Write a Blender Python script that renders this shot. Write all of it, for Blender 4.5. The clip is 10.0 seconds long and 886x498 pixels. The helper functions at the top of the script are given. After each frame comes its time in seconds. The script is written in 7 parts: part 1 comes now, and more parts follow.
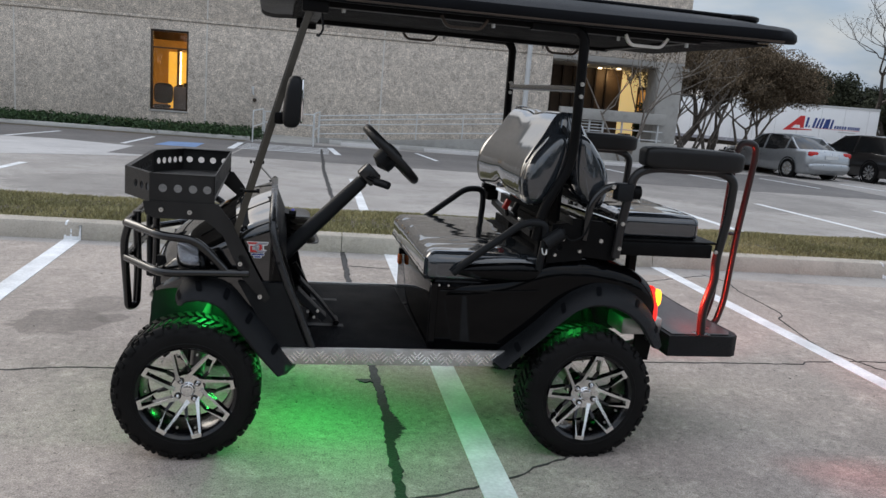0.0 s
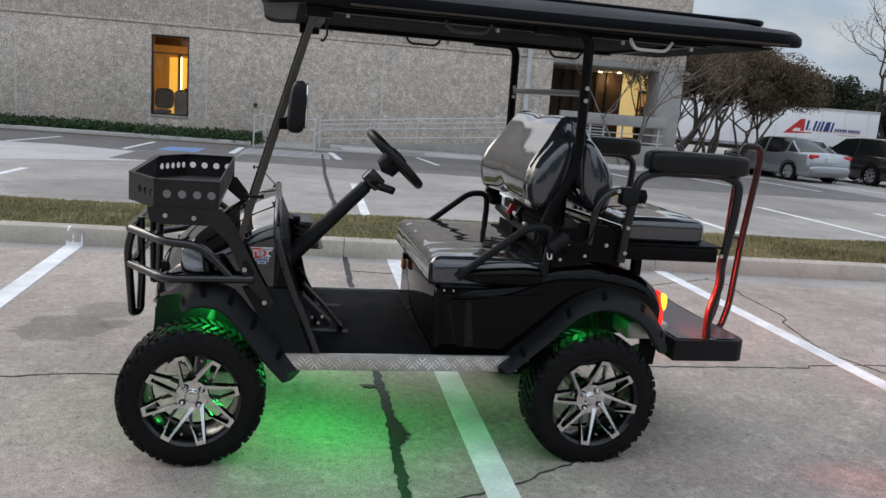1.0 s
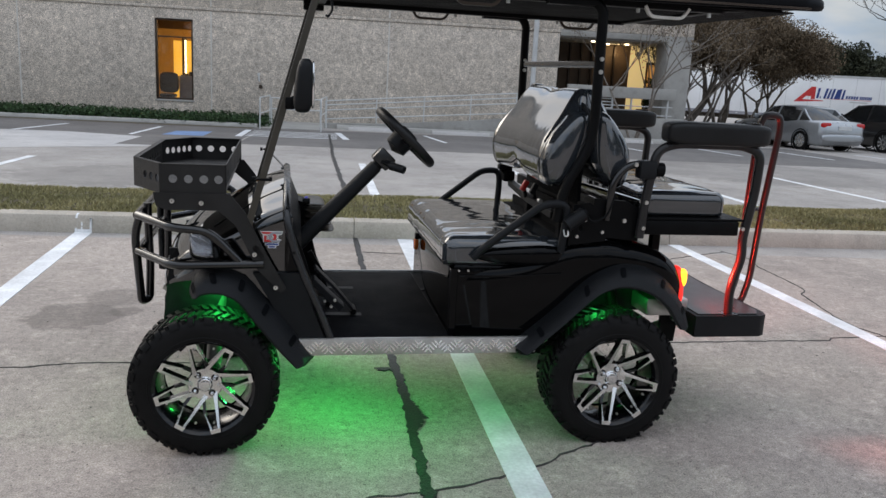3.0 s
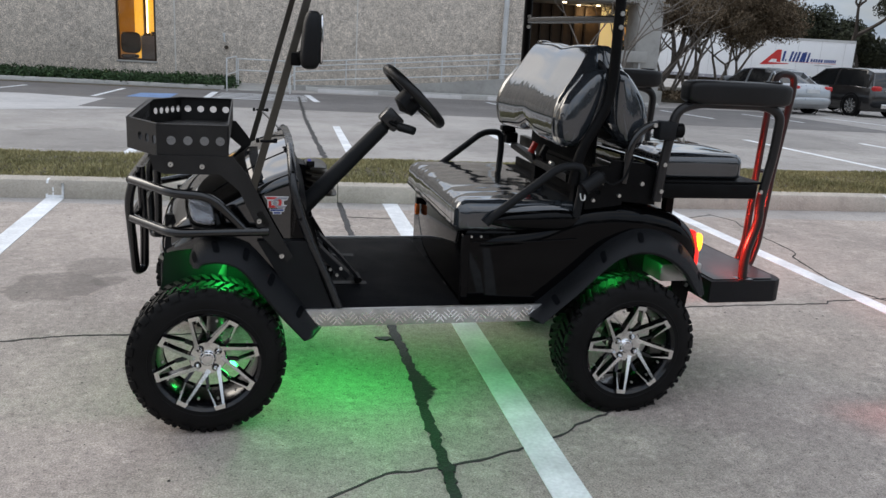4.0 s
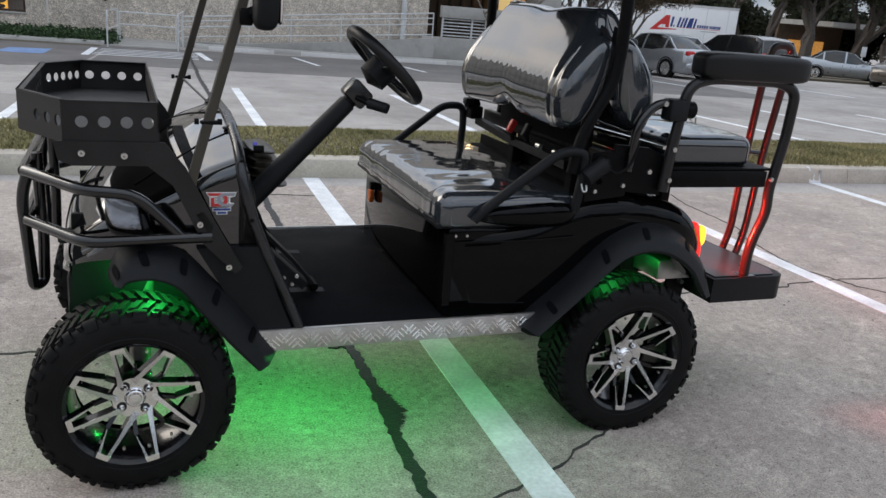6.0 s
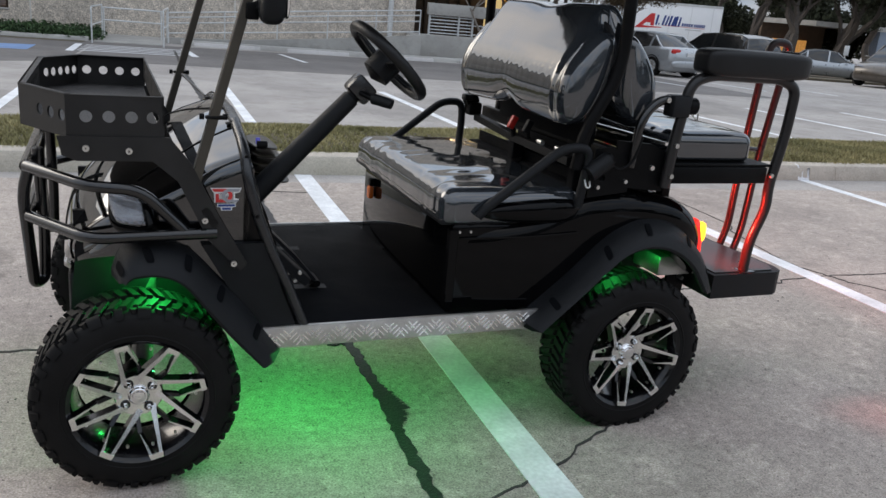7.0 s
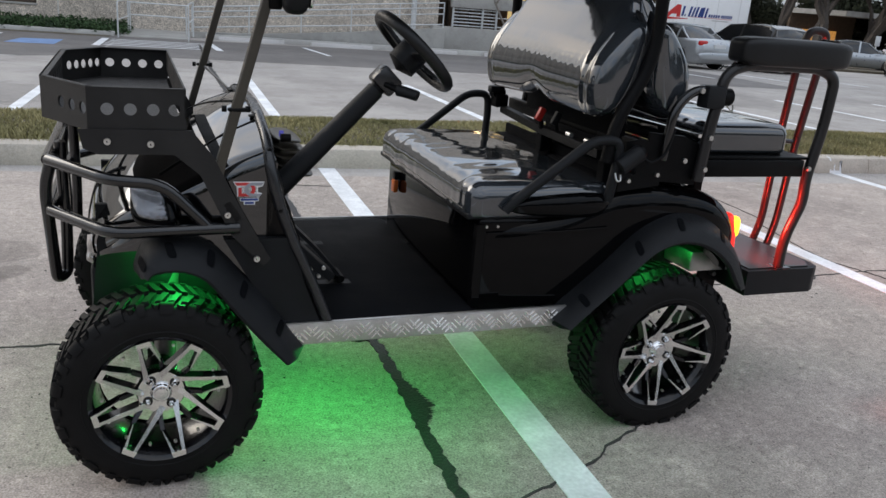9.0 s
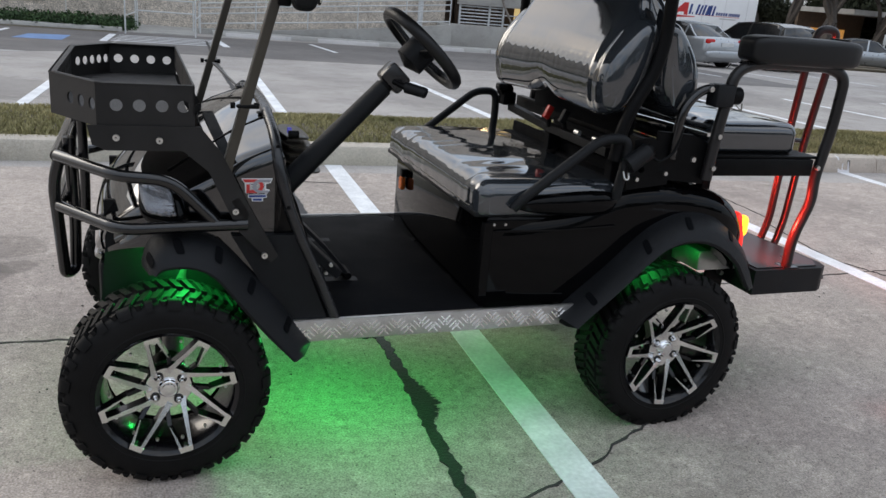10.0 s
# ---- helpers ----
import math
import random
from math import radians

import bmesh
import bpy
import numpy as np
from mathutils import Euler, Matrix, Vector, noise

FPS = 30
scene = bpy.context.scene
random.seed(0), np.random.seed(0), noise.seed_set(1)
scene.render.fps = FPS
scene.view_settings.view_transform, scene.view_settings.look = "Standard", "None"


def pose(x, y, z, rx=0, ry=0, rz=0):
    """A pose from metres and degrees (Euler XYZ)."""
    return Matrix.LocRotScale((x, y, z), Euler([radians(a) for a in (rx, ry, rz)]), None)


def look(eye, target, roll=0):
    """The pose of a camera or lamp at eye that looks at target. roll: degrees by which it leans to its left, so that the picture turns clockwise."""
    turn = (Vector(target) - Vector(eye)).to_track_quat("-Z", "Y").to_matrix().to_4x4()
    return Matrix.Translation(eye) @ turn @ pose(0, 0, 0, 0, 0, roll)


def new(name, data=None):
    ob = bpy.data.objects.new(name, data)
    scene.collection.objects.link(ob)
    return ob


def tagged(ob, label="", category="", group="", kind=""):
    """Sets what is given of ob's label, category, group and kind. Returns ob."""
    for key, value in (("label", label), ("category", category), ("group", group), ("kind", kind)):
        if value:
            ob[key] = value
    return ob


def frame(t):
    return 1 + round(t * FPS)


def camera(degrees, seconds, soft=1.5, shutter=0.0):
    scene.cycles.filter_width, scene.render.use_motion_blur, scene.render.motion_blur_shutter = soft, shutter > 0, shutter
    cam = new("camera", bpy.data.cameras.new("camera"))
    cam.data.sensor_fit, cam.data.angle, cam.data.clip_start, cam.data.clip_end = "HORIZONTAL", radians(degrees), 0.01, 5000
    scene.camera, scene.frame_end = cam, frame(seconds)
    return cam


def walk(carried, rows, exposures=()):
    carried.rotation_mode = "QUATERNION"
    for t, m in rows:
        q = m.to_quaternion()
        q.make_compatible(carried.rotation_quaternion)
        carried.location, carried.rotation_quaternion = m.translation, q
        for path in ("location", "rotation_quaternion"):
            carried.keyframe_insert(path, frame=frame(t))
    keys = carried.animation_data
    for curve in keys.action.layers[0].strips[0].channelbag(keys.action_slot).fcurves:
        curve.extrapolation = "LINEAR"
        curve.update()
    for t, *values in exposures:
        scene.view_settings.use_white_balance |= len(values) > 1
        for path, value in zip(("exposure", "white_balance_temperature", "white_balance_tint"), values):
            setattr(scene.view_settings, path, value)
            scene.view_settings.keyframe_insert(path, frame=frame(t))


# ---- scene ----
cam = camera(57.6, 10.0)
PATH = [
    (0, (-0.264, -3.721, 1.527), (0.011, -1.777, 1.145), 4.8),
    (0.5, (-0.271, -3.718, 1.528), (0.005, -1.773, 1.152), 4.8),
    (1, (-0.28, -3.707, 1.527), (-0.007, -1.761, 1.155), 4.6),
    (1.5, (-0.29, -3.708, 1.528), (-0.022, -1.761, 1.156), 4.2),
    (2, (-0.276, -3.704, 1.529), (-0.024, -1.757, 1.146), 3.8),
    (2.5, (-0.247, -3.676, 1.525), (-0.014, -1.731, 1.126), 3.2),
    (4, (-0.448, -3.458, 1.481), (-0.111, -1.554, 0.972), 3.4),
    (4.5, (-0.472, -3.319, 1.459), (-0.104, -1.432, 0.908), 3.8),
    (5, (-0.443, -3.083, 1.458), (-0.069, -1.207, 0.877), 4.2),
    (5.5, (-0.541, -2.911, 1.458), (-0.028, -1.067, 0.874), 4.4),
    (7, (-0.691, -2.833, 1.444), (-0.061, -1.027, 0.859), 5.2),
    (7.5, (-0.696, -2.83, 1.44), (-0.075, -1.022, 0.852), 5.2),
    (8, (-0.692, -2.818, 1.439), (-0.088, -1.005, 0.847), 5.1),
    (8.5, (-0.694, -2.792, 1.432), (-0.105, -0.976, 0.834), 5.0),
    (9, (-0.683, -2.776, 1.431), (-0.108, -0.959, 0.826), 4.8),
    (9.5, (-0.682, -2.77, 1.432), (-0.118, -0.952, 0.821), 4.8),
    (10, (-0.689, -2.772, 1.431), (-0.126, -0.952, 0.818), 5.0),
]
walk(cam, [(t, look(eye, target, roll)) for t, eye, target, roll in PATH], exposures=((0, -0.04), (2.5, -0.02), (4, 0.03), (10, 0.05)))
# ---- world and sun ----
world = bpy.data.worlds.new("dusk_sky")
scene.world = world
world.use_nodes = True
wn, wl = world.node_tree.nodes, world.node_tree.links
wn.clear()
w_out = wn.new("ShaderNodeOutputWorld")
w_bg = wn.new("ShaderNodeBackground")
w_sky = wn.new("ShaderNodeTexSky")
w_sky.sky_type = "NISHITA"
w_sky.sun_disc = False
w_sky.sun_elevation = radians(24)
w_sky.sun_rotation = radians(316)
w_sky.dust_density = 3.0
w_coord = wn.new("ShaderNodeTexCoord")
w_map = wn.new("ShaderNodeMapping")
w_map.inputs["Scale"].default_value = (1.6, 1.6, 5.0)
w_noise = wn.new("ShaderNodeTexNoise")
w_noise.inputs["Scale"].default_value = 1.7
w_noise.inputs["Detail"].default_value = 6
w_ramp = wn.new("ShaderNodeValToRGB")
w_ramp.color_ramp.elements[0].position = 0.34
w_ramp.color_ramp.elements[0].color = (0.45, 0.45, 0.45, 1)
w_ramp.color_ramp.elements[1].position = 0.66
w_ramp.color_ramp.elements[1].color = (0.92, 0.92, 0.92, 1)
w_cloud = wn.new("ShaderNodeMix")
w_cloud.data_type = "RGBA"
w_tint = wn.new("ShaderNodeMix")      # blue gaps and white cloud
w_tint.data_type = "RGBA"
w_tint.inputs["A"].default_value = (5.0, 6.2, 8.0, 1)
w_tint.inputs["B"].default_value = (8.8, 8.7, 8.7, 1)
w_noise2 = wn.new("ShaderNodeTexNoise")
w_noise2.inputs["Scale"].default_value = 3.2
w_noise2.inputs["Detail"].default_value = 7
w_edge = wn.new("ShaderNodeMapRange")
w_edge.inputs["From Min"].default_value, w_edge.inputs["From Max"].default_value = 0.4, 0.6
wl.new(w_map.outputs["Vector"], w_noise2.inputs["Vector"])
wl.new(w_noise2.outputs["Fac"], w_edge.inputs["Value"])
wl.new(w_edge.outputs["Result"], w_tint.inputs["Factor"])
wl.new(w_tint.outputs["Result"], w_cloud.inputs["B"])
wl.new(w_coord.outputs["Generated"], w_map.inputs["Vector"])
wl.new(w_map.outputs["Vector"], w_noise.inputs["Vector"])
wl.new(w_noise.outputs["Fac"], w_ramp.inputs["Fac"])
wl.new(w_ramp.outputs["Color"], w_cloud.inputs["Factor"])
wl.new(w_sky.outputs["Color"], w_cloud.inputs["A"])
# overcast: brighter overhead than at the horizon
w_sep = wn.new("ShaderNodeSeparateXYZ")
wl.new(w_coord.outputs["Generated"], w_sep.inputs["Vector"])
w_lift = wn.new("ShaderNodeMapRange")
for key, v in zip(("From Min", "From Max", "To Min", "To Max"), (0.0, 0.8, 0.62, 1.45)):
    w_lift.inputs[key].default_value = v
wl.new(w_sep.outputs["Z"], w_lift.inputs["Value"])
w_mul = wn.new("ShaderNodeVectorMath")
w_mul.operation = "SCALE"
wl.new(w_cloud.outputs["Result"], w_mul.inputs[0])
wl.new(w_lift.outputs["Result"], w_mul.inputs["Scale"])
wl.new(w_mul.outputs["Vector"], w_bg.inputs["Color"])
w_bg.inputs["Strength"].default_value = 0.142
wl.new(w_bg.outputs["Background"], w_out.inputs["Surface"])

sun = new("sun", bpy.data.lights.new("sun", "SUN"))
sun.data.energy = 0.8
sun.data.angle = radians(30)
sun.data.color = (1.0, 0.94, 0.86)
sun.matrix_world = look((-9.7, 10.0, 7.6), (0, 0, 0))


# ---- materials ----
def material(name, base, rough=0.5, metal=0.0, var=0.15, scale=6.0, bump=0.0, bscale=150.0, base2=None,
             coat=0.0, fine=0.08, rvar=0.1, spec=0.5, island=0.0, rand=0.0, emit=None, power=0.0, stretch=None):
    m = bpy.data.materials.new(name)
    m.use_nodes = True
    n, l = m.node_tree.nodes, m.node_tree.links
    p = n["Principled BSDF"]
    tc = n.new("ShaderNodeTexCoord")
    vec = tc.outputs["Object"]
    if stretch:
        mp = n.new("ShaderNodeMapping")
        mp.inputs["Scale"].default_value = stretch
        l.new(vec, mp.inputs["Vector"])
        vec = mp.outputs["Vector"]
    big, small = n.new("ShaderNodeTexNoise"), n.new("ShaderNodeTexNoise")
    big.inputs["Scale"].default_value, big.inputs["Detail"].default_value = scale, 5
    small.inputs["Scale"].default_value, small.inputs["Detail"].default_value = bscale, 3
    l.new(vec, big.inputs["Vector"])
    l.new(vec, small.inputs["Vector"])
    lo = [c * (1 - var) for c in base]
    hi = list(base2) if base2 else [min(1, c * (1 + var)) for c in base]
    mix = n.new("ShaderNodeMix")
    mix.data_type = "RGBA"
    mix.inputs["A"].default_value, mix.inputs["B"].default_value = (*lo, 1), (*hi, 1)
    spread = n.new("ShaderNodeMapRange")
    spread.inputs["From Min"].default_value, spread.inputs["From Max"].default_value = 0.3, 0.7
    l.new(big.outputs["Fac"], spread.inputs["Value"])
    l.new(spread.outputs["Result"], mix.inputs["Factor"])
    hsv = n.new("ShaderNodeHueSaturation")
    val = n.new("ShaderNodeMapRange")
    val.inputs["From Min"].default_value, val.inputs["From Max"].default_value = 0.3, 0.7
    val.inputs["To Min"].default_value, val.inputs["To Max"].default_value = 1 - fine, 1 + fine
    l.new(small.outputs["Fac"], val.inputs["Value"])
    value = val.outputs["Result"]
    if island or rand:
        src = n.new("ShaderNodeNewGeometry").outputs["Random Per Island"] if island else n.new("ShaderNodeObjectInfo").outputs["Random"]
        rv = n.new("ShaderNodeMapRange")
        k = island or rand
        rv.inputs["To Min"].default_value, rv.inputs["To Max"].default_value = 1 - k, 1 + k
        l.new(src, rv.inputs["Value"])
        mul = n.new("ShaderNodeMath")
        mul.operation = "MULTIPLY"
        l.new(rv.outputs["Result"], mul.inputs[0])
        l.new(value, mul.inputs[1])
        value = mul.outputs[0]
    l.new(value, hsv.inputs["Value"])
    l.new(mix.outputs["Result"], hsv.inputs["Color"])
    l.new(hsv.outputs["Color"], p.inputs["Base Color"])
    rr = n.new("ShaderNodeMapRange")
    rr.inputs["From Min"].default_value, rr.inputs["From Max"].default_value = 0.3, 0.7
    rr.inputs["To Min"].default_value, rr.inputs["To Max"].default_value = max(0.02, rough * (1 - rvar)), min(1, rough * (1 + rvar))
    l.new(big.outputs["Fac"], rr.inputs["Value"])
    l.new(rr.outputs["Result"], p.inputs["Roughness"])
    p.inputs["Metallic"].default_value = metal
    p.inputs["Specular IOR Level"].default_value = spec
    p.inputs["Coat Weight"].default_value = coat
    p.inputs["Coat Roughness"].default_value = 0.04
    if bump:
        b = n.new("ShaderNodeBump")
        b.inputs["Strength"].default_value = bump
        b.inputs["Distance"].default_value = 0.01
        l.new(small.outputs["Fac"], b.inputs["Height"])
        l.new(b.outputs["Normal"], p.inputs["Normal"])
    if emit:
        p.inputs["Emission Color"].default_value = (*emit, 1)
        p.inputs["Emission Strength"].default_value = power
    return m


def glass(name, tint=(0.9, 0.95, 0.95), rough=0.02):
    m = bpy.data.materials.new(name)
    m.use_nodes = True
    p = m.node_tree.nodes["Principled BSDF"]
    p.inputs["Base Color"].default_value = (*tint, 1)
    p.inputs["Roughness"].default_value = rough
    p.inputs["Transmission Weight"].default_value = 1.0
    p.inputs["IOR"].default_value = 1.45
    return m


def concrete(name, base, dark, speck=0.25, grain=260.0, stains=()):
    """Broom-finished concrete: cloudy tone, fine speckle, dark patches, and oil stains at given spots."""
    m = bpy.data.materials.new(name)
    m.use_nodes = True
    n, l = m.node_tree.nodes, m.node_tree.links
    p = n["Principled BSDF"]
    tc = n.new("ShaderNodeTexCoord")
    vec = tc.outputs["Object"]

    def tex(scale, detail=5, rough=0.55):
        t = n.new("ShaderNodeTexNoise")
        t.inputs["Scale"].default_value, t.inputs["Detail"].default_value, t.inputs["Roughness"].default_value = scale, detail, rough
        l.new(vec, t.inputs["Vector"])
        return t.outputs["Fac"]

    def ranged(src, a, b, c, d):
        r = n.new("ShaderNodeMapRange")
        for key, v in zip(("From Min", "From Max", "To Min", "To Max"), (a, b, c, d)):
            r.inputs[key].default_value = v
        l.new(src, r.inputs["Value"])
        return r.outputs["Result"]

    def blend(fac, a, b, mode="MIX"):
        x = n.new("ShaderNodeMix")
        x.data_type = "RGBA"
        x.blend_type = mode
        l.new(fac, x.inputs["Factor"])
        for key, v in (("A", a), ("B", b)):
            if isinstance(v, tuple):
                x.inputs[key].default_value = (*v, 1)
            else:
                l.new(v, x.inputs[key])
        return x.outputs["Result"]

    col = blend(ranged(tex(0.55, 8, 0.65), 0.36, 0.66, 0, 1), base, dark)
    col = blend(ranged(tex(2.6, 8, 0.72), 0.5, 0.74, 0, 0.6), col, tuple(c * 0.62 for c in dark))
    col = blend(ranged(tex(11, 6, 0.6), 0.55, 0.8, 0, 0.28), col, tuple(min(1, c * 1.25) for c in base))
    if speck >= 0.4:
        # wear: pale scuffs, pits and small dark marks
        col = blend(ranged(tex(4.5, 10, 0.8), 0.5, 0.64, 0, 0.6), col, tuple(min(1, c * 1.35) for c in base))
        col = blend(ranged(tex(20, 7, 0.8), 0.54, 0.66, 0, 0.6), col, tuple(c * 0.55 for c in dark))
        col = blend(ranged(tex(55, 2, 0.5), 0.66, 0.72, 0, 0.8), col, tuple(c * 0.3 for c in dark))
    mid = n.new("ShaderNodeHueSaturation")
    l.new(col, mid.inputs["Color"])
    l.new(ranged(tex(grain * 0.2, 6, 0.75), 0.3, 0.7, 1 - speck * 0.55, 1 + speck * 0.45), mid.inputs["Value"])
    col = mid.outputs["Color"]
    hsv = n.new("ShaderNodeHueSaturation")
    l.new(col, hsv.inputs["Color"])
    l.new(ranged(tex(grain, 3), 0.25, 0.75, 1 - speck, 1 + speck), hsv.inputs["Value"])
    col = hsv.outputs["Color"]
    for x, y, r, k in stains:
        d = n.new("ShaderNodeVectorMath")
        d.operation = "DISTANCE"
        l.new(vec, d.inputs[0])
        d.inputs[1].default_value = (x, y, 0)
        wob = n.new("ShaderNodeMath")
        wob.operation = "MULTIPLY_ADD"
        l.new(tex(9, 4), wob.inputs[0])
        wob.inputs[1].default_value = -r * 1.1
        l.new(d.outputs["Value"], wob.inputs[2])
        col = blend(ranged(wob.outputs[0], r * 0.38, r * 0.5, k, 0.0), col, tuple(c * 0.35 for c in dark))
    l.new(col, p.inputs["Base Color"])
    p.inputs["Roughness"].default_value = 0.85
    p.inputs["Specular IOR Level"].default_value = 0.35
    b = n.new("ShaderNodeBump")
    b.inputs["Strength"].default_value, b.inputs["Distance"].default_value = 0.5, 0.006
    l.new(tex(grain * 0.6, 3), b.inputs["Height"])
    l.new(b.outputs["Normal"], p.inputs["Normal"])
    return m


STAINS = ((-1.84, 1.15, 0.26, 0.5), (-1.68, 1.56, 0.2, 0.35), (-1.57, 1.26, 0.09, 0.4), (-2.7, 0.7, 0.5, 0.2), (-0.2, 1.6, 0.35, 0.25))
M_BAY = concrete("bay_concrete", (0.42, 0.362, 0.318), (0.293, 0.253, 0.224), speck=0.52, grain=150.0, stains=STAINS)
M_LOT = concrete("lot_concrete", (0.41, 0.382, 0.355), (0.285, 0.264, 0.246), speck=0.38, stains=((-3.4, 7.5, 1.2, 0.3), (3.0, 8.5, 1.5, 0.25), (8, 12, 2.5, 0.3)))
M_ASPHALT = concrete("dark_pavement", (0.19, 0.177, 0.168), (0.135, 0.126, 0.12))
M_PALE = concrete("pale_pavement", (0.55, 0.53, 0.515), (0.45, 0.435, 0.425))
M_KERB = concrete("kerb_concrete", (0.5, 0.45, 0.385), (0.37, 0.335, 0.285), speck=0.34)
M_PANEL = concrete("aggregate_panel", (0.6, 0.53, 0.452), (0.52, 0.462, 0.398), speck=0.66, grain=36.0)
M_SMOOTH = concrete("smooth_concrete", (0.42, 0.41, 0.385), (0.33, 0.32, 0.3), speck=0.1)
M_LINE = material("worn_white_paint", (0.68, 0.69, 0.7), 0.8, var=0.14, scale=5, fine=0.1, bscale=60, bump=0.2, base2=(0.84, 0.85, 0.86))
M_BLUE = material("blue_road_paint", (0.17, 0.27, 0.47), 0.8, var=0.2, scale=4, fine=0.2, bscale=60)
M_TAR = material("tar_sealant", (0.018, 0.017, 0.018), 0.55, var=0.4, scale=12, bump=0.5, bscale=90)
M_CRACK = material("crack_shadow", (0.035, 0.033, 0.03), 0.9, var=0.3)
M_SOIL = material("soil", (0.09, 0.075, 0.05), 0.95, var=0.3, scale=8, bump=0.6, bscale=60)
M_GRASS = material("dry_grass", (0.26, 0.25, 0.115), 0.8, var=0.35, scale=1.3, base2=(0.39, 0.345, 0.18), island=0.4, spec=0.2)
M_HEDGE = material("hedge_leaf", (0.034, 0.066, 0.026), 0.6, var=0.3, scale=2, base2=(0.052, 0.095, 0.036), island=0.45, spec=0.25)
M_WOOD = material("bark", (0.19, 0.165, 0.14), 0.85, var=0.35, scale=9, bump=0.5, bscale=40)
M_BARKDARK = material("dark_bark", (0.06, 0.05, 0.042), 0.9, var=0.35, scale=9, bump=0.5, bscale=30)
M_LEAFBROWN = material("brown_leaf", (0.13, 0.1, 0.066), 0.85, var=0.3, scale=2, base2=(0.2, 0.15, 0.1), island=0.5, spec=0.15)
M_LEAFDARK = material("oak_leaf", (0.035, 0.04, 0.025), 0.7, var=0.3, scale=1, base2=(0.055, 0.06, 0.034), island=0.5, spec=0.2)
M_CAULK = material("pale_caulk", (0.62, 0.6, 0.56), 0.8, var=0.1)
M_BLUEWALL = material("blue_grey_cladding", (0.2, 0.24, 0.3), 0.6, var=0.1)
M_BRONZE = material("bronze_frame", (0.06, 0.045, 0.035), 0.45, 0.6, var=0.2)
M_WHITEMETAL = material("white_painted_metal", (0.56, 0.57, 0.57), 0.5, var=0.08, scale=3)
M_PANE = glass("window_glass", (0.75, 0.75, 0.72))
# room walls below emit a glow of their own, standing in for lamplight
M_WARM = material("glowing_wall", (0.85, 0.55, 0.12), 0.8, var=0.1, emit=(1.0, 0.52, 0.06), power=1.0)
M_WARMDIM = material("dim_glowing_wall", (0.45, 0.28, 0.12), 0.8, var=0.15, emit=(1.0, 0.45, 0.08), power=0.14)
M_LITFAR = material("far_lit_panel", (0.5, 0.3, 0.12), 0.8, var=0.3, emit=(1.0, 0.45, 0.1), power=0.35)
M_PALELIT = material("glowing_lobby_wall", (0.8, 0.66, 0.42), 0.8, var=0.08, emit=(1.0, 0.72, 0.3), power=0.5)
M_LAMP = material("lamp_glow", (1, 0.8, 0.5), 0.5, emit=(1.0, 0.8, 0.5), power=6.0)
M_DARKROOM = material("dark_interior", (0.05, 0.04, 0.03), 0.8, var=0.3)
M_BROWNWALL = material("brown_panelling", (0.1, 0.065, 0.04), 0.6, var=0.25, scale=3)
M_TRAILER = material("white_trailer_panel", (0.87, 0.88, 0.89), 0.45, var=0.05, scale=0.7)
M_RED = material("red_graphic", (0.55, 0.03, 0.03), 0.5, var=0.08)
M_NAVY = material("navy_graphic", (0.02, 0.05, 0.22), 0.5, var=0.1)
M_GREYINK = material("grey_graphic", (0.3, 0.3, 0.33), 0.5, var=0.1)
M_SILVER = material("silver_car_paint", (0.36, 0.38, 0.4), 0.3, 0.7, var=0.05, coat=0.8)
M_BLACKCAR = material("dark_car_paint", (0.012, 0.011, 0.011), 0.3, 0.0, var=0.1, coat=1.0)
M_BROWNCAR = material("brown_car_paint", (0.09, 0.075, 0.06), 0.3, 0.4, var=0.1, coat=0.8)
M_CARGLASS = material("car_glass", (0.012, 0.013, 0.014), 0.06, var=0.1, spec=0.6)
M_TAIL = material("red_lens", (0.4, 0.012, 0.012), 0.15, var=0.1, emit=(1, 0.03, 0.02), power=0.03)

# cart
M_GLOSS = material("black_body_paint", (0.002, 0.002, 0.0024), 0.05, var=0.2, scale=3, coat=0.05, rvar=0.25, bump=0.006, bscale=30, spec=0.12)
# same paint as the body; stronger coat makes the cowl mirror brighter sky
M_COWL = material("body_paint_bright_reflection", (0.002, 0.002, 0.0024), 0.05, var=0.2, scale=3, coat=0.9, rvar=0.25, bump=0.006, bscale=30, spec=0.4)
M_TRIM = material("satin_edge_trim", (0.014, 0.0145, 0.016), 0.26, var=0.2, scale=12, bump=0.05, bscale=500, spec=0.5)
M_ROOF = material("satin_black_roof_plastic", (0.005, 0.0058, 0.0075), 0.42, var=0.2, scale=4, bump=0.06, bscale=600, fine=0.15, spec=0.1)
M_MATTE = material("black_powder_coat", (0.004, 0.004, 0.0043), 0.42, var=0.25, scale=14, bump=0.12, bscale=700, fine=0.15, spec=0.09)
M_BASKET = material("textured_black_steel", (0.017, 0.016, 0.0155), 0.5, var=0.25, scale=9, bump=0.2, bscale=800, fine=0.2, spec=0.25)
M_TUBE = material("satin_black_tube", (0.004, 0.004, 0.0044), 0.2, var=0.2, scale=12, bump=0.04, bscale=500, coat=0.5, spec=0.4)
M_RAIL = material("satin_black_rail", (0.015, 0.014, 0.0145), 0.3, var=0.2, scale=12, bump=0.05, bscale=500, spec=0.35)
M_PLASTIC = material("moulded_black_plastic", (0.0068, 0.0075, 0.0088), 0.45, var=0.2, scale=10, bump=0.25, bscale=900, fine=0.2, spec=0.2)
M_POST = material("bronze_black_post", (0.04, 0.034, 0.025), 0.32, var=0.2, scale=12, bump=0.04, bscale=500)
